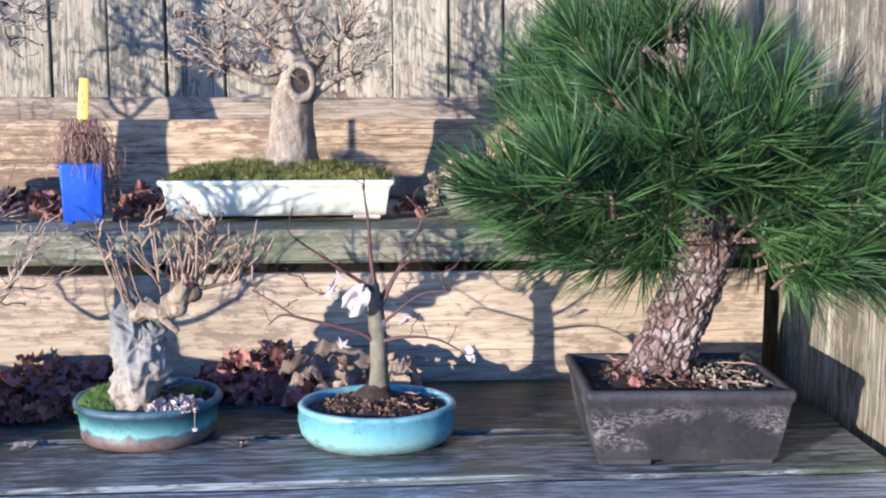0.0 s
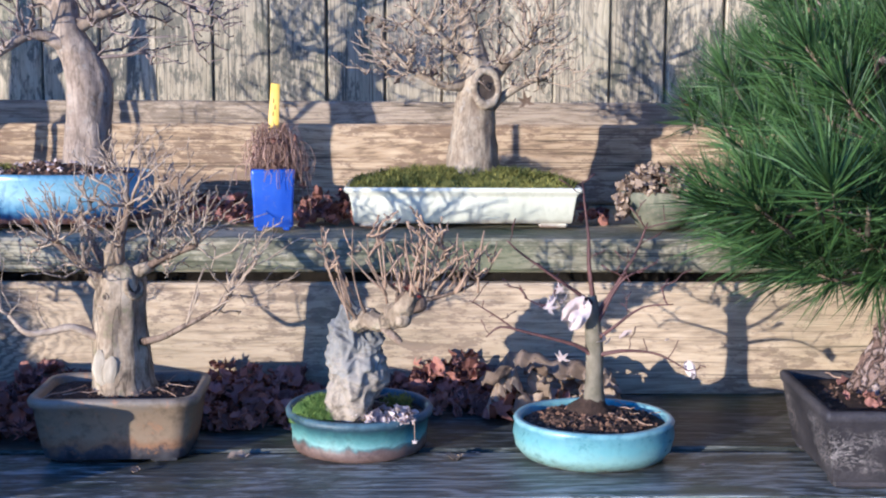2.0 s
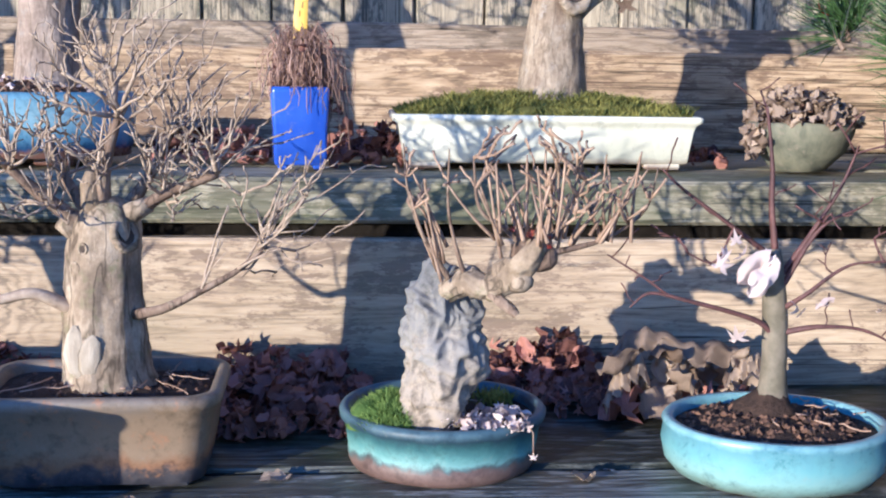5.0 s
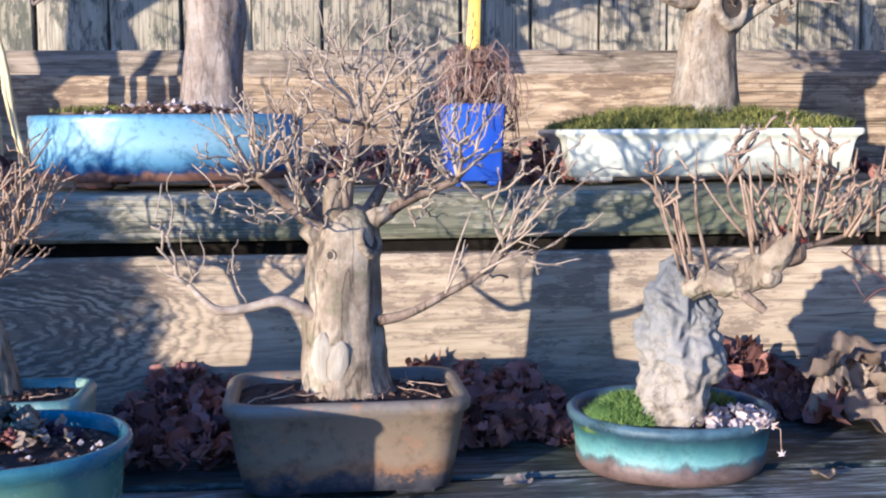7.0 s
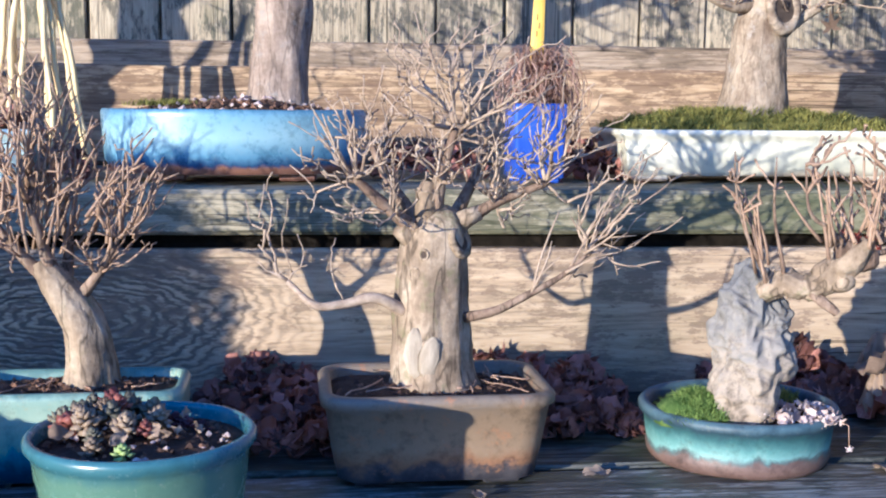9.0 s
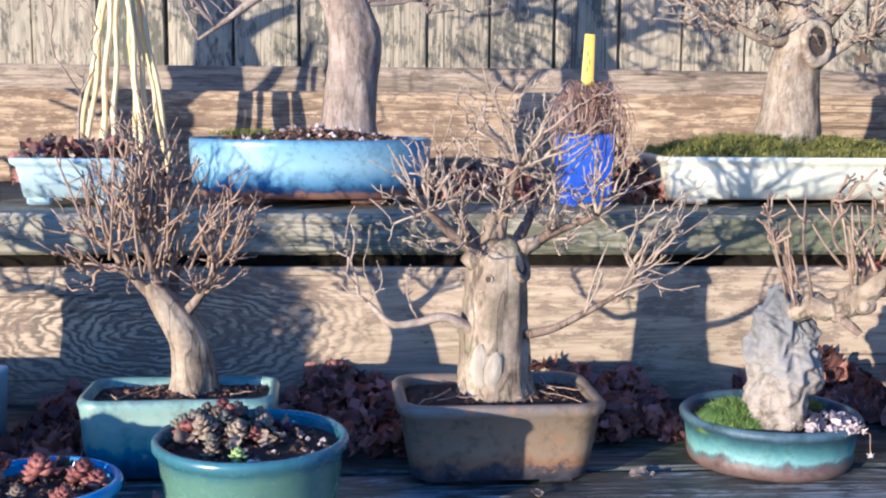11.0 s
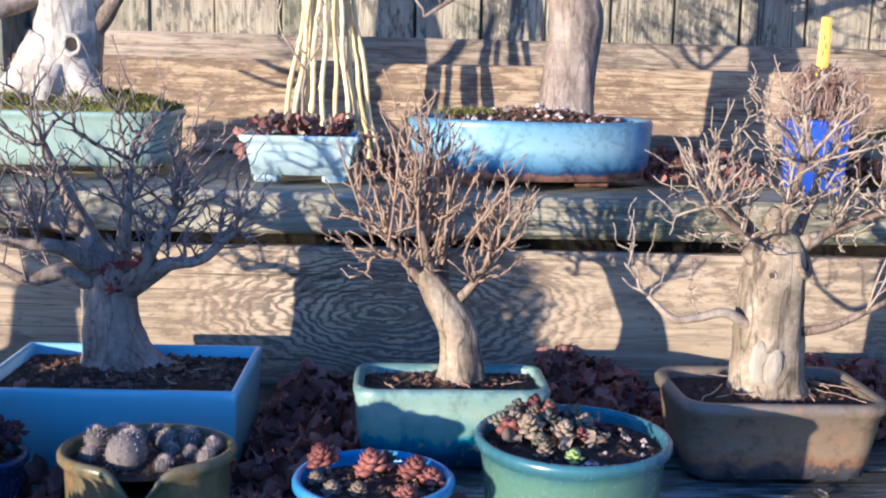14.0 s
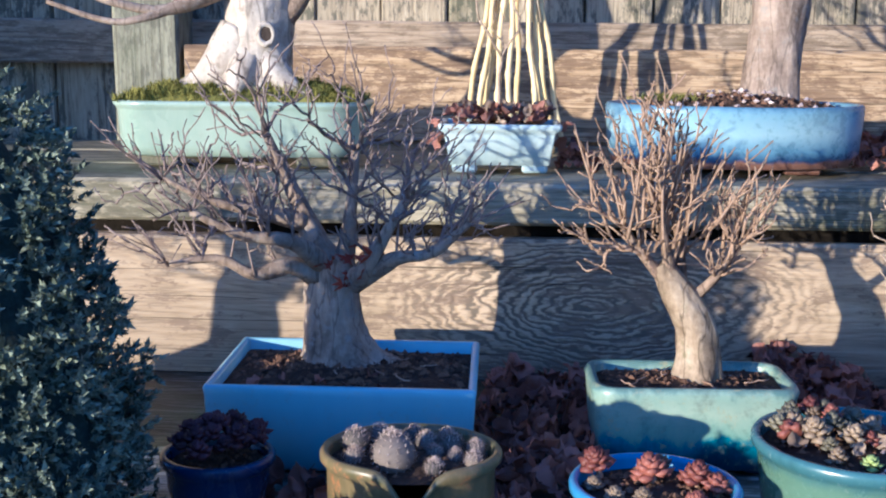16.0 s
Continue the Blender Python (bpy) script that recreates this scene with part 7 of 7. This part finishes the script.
# ---- fallen leaves ----
def leaf_pile(seed, x0, x1, y0, y1, z, height, count, bulk, size, meshes, mat, label):
    rng = rng_of(seed)
    t = thing("leaf_pile", pose((x0 + x1) / 2, (y0 + y1) / 2, z), label, "dead leaves", "leaf piles")
    hx, hy = (x1 - x0) / 2, (y1 - y0) / 2

    def spot():
        x, y = rng.uniform(-hx, hx), rng.uniform(-hy, hy)
        lift = height * (1 - (x / hx) ** 4) * (0.45 + 0.55 * (y + hy) / (2 * hy)) * (0.75 + 0.5 * noise.noise(Vector((x * 14 + seed, y * 14, 0))))
        return x, y, lift
    g = Geo()
    for _ in range(bulk):
        x, y, lift = spot()
        me = (LEAVES + CRUMPLED[:3])[int(rng.integers(10))]
        s = size * rng.uniform(0.7, 1.2)
        m = Matrix.Translation((x, y, 0.006 + lift * rng.uniform(0, 0.85))) @ turn_random(rng, 0.8) @ Matrix.Scale(s, 4)
        g.add([m @ v.co for v in me.vertices], [tuple(p.vertices) for p in me.polygons])
    part("leaves", g, M[mat], t, "heap of dead leaves")["kind"] = "stuff"
    places = []
    for _ in range(count):
        x, y, lift = spot()
        places.append((x, y, 0.008 + lift * rng.uniform(0.8, 1.1)))
    strew(t, rng, places, meshes, size, 0.65)


RUSSET = "heap of russet dead maple leaves against the board"
leaf_pile(71, -0.60, -0.38, 1.72, 1.93, BZ + 0.002, 0.072, 90, 420, 0.016, DEAD, "deadleaf", RUSSET)
leaf_pile(72, -0.27, -0.06, 1.80, 1.93, BZ + 0.002, 0.075, 70, 330, 0.0155, DEAD, "deadleaf", RUSSET)
leaf_pile(73, -0.90, -0.72, 1.68, 1.93, BZ + 0.002, 0.062, 90, 420, 0.016, DEAD, "deadleaf", RUSSET)
leaf_pile(74, -1.22, -1.08, 1.52, 1.91, BZ + 0.002, 0.034, 50, 190, 0.021, DEAD, "deadleaf", "scattered russet dead maple leaves on the bench")
leaf_pile(75, -1.46, -1.17, 1.46, 1.56, BZ + 0.002, 0.016, 36, 90, 0.019, DEAD, "deadleaf", "scattered russet dead maple leaves on the bench")
leaf_pile(76, -1.21, -0.98, 1.27, 1.50, BZ + 0.002, 0.014, 40, 110, 0.018, DEAD, "deadleaf", "scattered russet dead maple leaves on the bench")
leaf_pile(77, -0.44, -0.30, 2.08, 2.22, SZ + 0.002, 0.055, 36, 170, 0.015, DEAD, "deadleaf", "small heap of dead leaves on the shelf")
leaf_pile(78, -0.68, -0.52, 2.08, 2.24, SZ + 0.002, 0.045, 34, 150, 0.015, DEAD, "deadleaf", "small heap of dead leaves on the shelf")
leaf_pile(79, -1.11, -1.06, 2.05, 2.15, SZ + 0.002, 0.030, 14, 40, 0.013, DEAD, "deadleaf", "small heap of dead leaves on the shelf")
leaf_pile(80, 0.07, 0.13, 2.10, 2.20, SZ + 0.002, 0.02, 8, 30, 0.013, DEAD, "deadleaf", "small heap of dead leaves on the shelf")


def curled_leaf(ridge, fall, seed, pleats=11.0):
    """A big dead leaf draped over a bowed ridge, pleated along its veins, ragged at the hem."""
    g = Geo()
    rows, n = spline(ridge, 44), 16
    for i, r in enumerate(rows):
        u = i / 44
        taper = math.sin(math.pi * (0.06 + 0.90 * u)) ** 0.6
        for j in range(n + 1):
            v = 2 * j / n - 1
            fold = math.cos(u * pleats * 4.2 + seed + 2.2 * v * v + 2.0 * noise.noise(Vector((u * 5, seed, 0))))
            rag = 1 + 0.28 * noise.noise(Vector((u * 9 + seed, v * 2, 0)))
            out, down = fall * taper * abs(v) ** 0.8 * rag, fall * taper * abs(v) ** 1.7 * rag
            crump = noise.noise(Vector((u * 16, v * 6, seed)))
            g.v.append((r[0] + 0.004 * fold * v, r[1] + math.copysign(out * 0.62, v) + 0.0035 * crump, r[2] - down * 0.85 + 0.0045 * fold * (0.5 + abs(v)) + 0.003 * crump))
    w = n + 1
    g.f += [(i * w + j, i * w + j + 1, (i + 1) * w + j + 1, (i + 1) * w + j) for i in range(44) for j in range(n)]
    return g


rng = rng_of(90)
crisp = thing("crumpled_leaf_heap", pose(0.0, 1.80, BZ + 0.002), "crumpled large tan leaves heaped behind a pot", "dead leaves")
strew(crisp, rng, [(rng.uniform(-0.10, 0.07), rng.uniform(-0.05, 0.05), rng.uniform(0.02, 0.085)) for _ in range(14)], TAN, 0.024, 1.0)
strew(crisp, rng, [(rng.uniform(-0.10, 0.07), rng.uniform(-0.05, 0.05), rng.uniform(0.02, 0.05)) for _ in range(6)], TAN, 0.030, 0.8)
strew(crisp, rng, [(rng.uniform(-0.11, 0.08), rng.uniform(-0.05, 0.05), rng.uniform(0.01, 0.03)) for _ in range(18)], DEAD, 0.03, 0.7)

for k, (ridge, fall) in enumerate((([(-0.105, 0.01, 0.066), (-0.080, 0.02, 0.098), (-0.045, 0.03, 0.100), (0.0, 0.03, 0.084), (0.045, 0.04, 0.080), (0.085, 0.04, 0.056)], 0.030),
                                  ([(-0.115, -0.025, 0.028), (-0.095, -0.02, 0.070), (-0.070, -0.01, 0.080), (-0.055, 0.0, 0.040)], 0.030),
                                  ([(0.030, -0.01, 0.040), (0.055, 0.0, 0.078), (0.082, 0.01, 0.070), (0.100, 0.02, 0.030)], 0.030))):
    part("curled_leaf", curled_leaf(ridge, fall, 3.0 + 5.0 * k), M["tanleaf"], crisp, "big curled tan leaf")

loose = [(-0.17, 1.60, 0.02, TAN, "tan"), (0.20, 1.69, 0.016, PALE, "pale"), (-0.14, 1.62, 0.012, PALE, "pale"), (-0.47, 1.61, 0.016, TAN, "tan"), (-0.60, 1.55, 0.012, TAN, "tan"), (0.17, 1.565, 0.007, PALE, "pale")]
for k, (x, y, s, ms, c) in enumerate(loose):
    o = new("fallen_leaf", ms[k % 5])
    o.matrix_basis = Matrix.Translation((x, y, BZ + 0.005)) @ turn_random(rng, 0.12) @ Matrix.Diagonal((s, s, s * 0.5, 1))
    tagged(o, "single " + c + " dead leaf lying on the damp bench", "dead leaf", "fallen leaves")
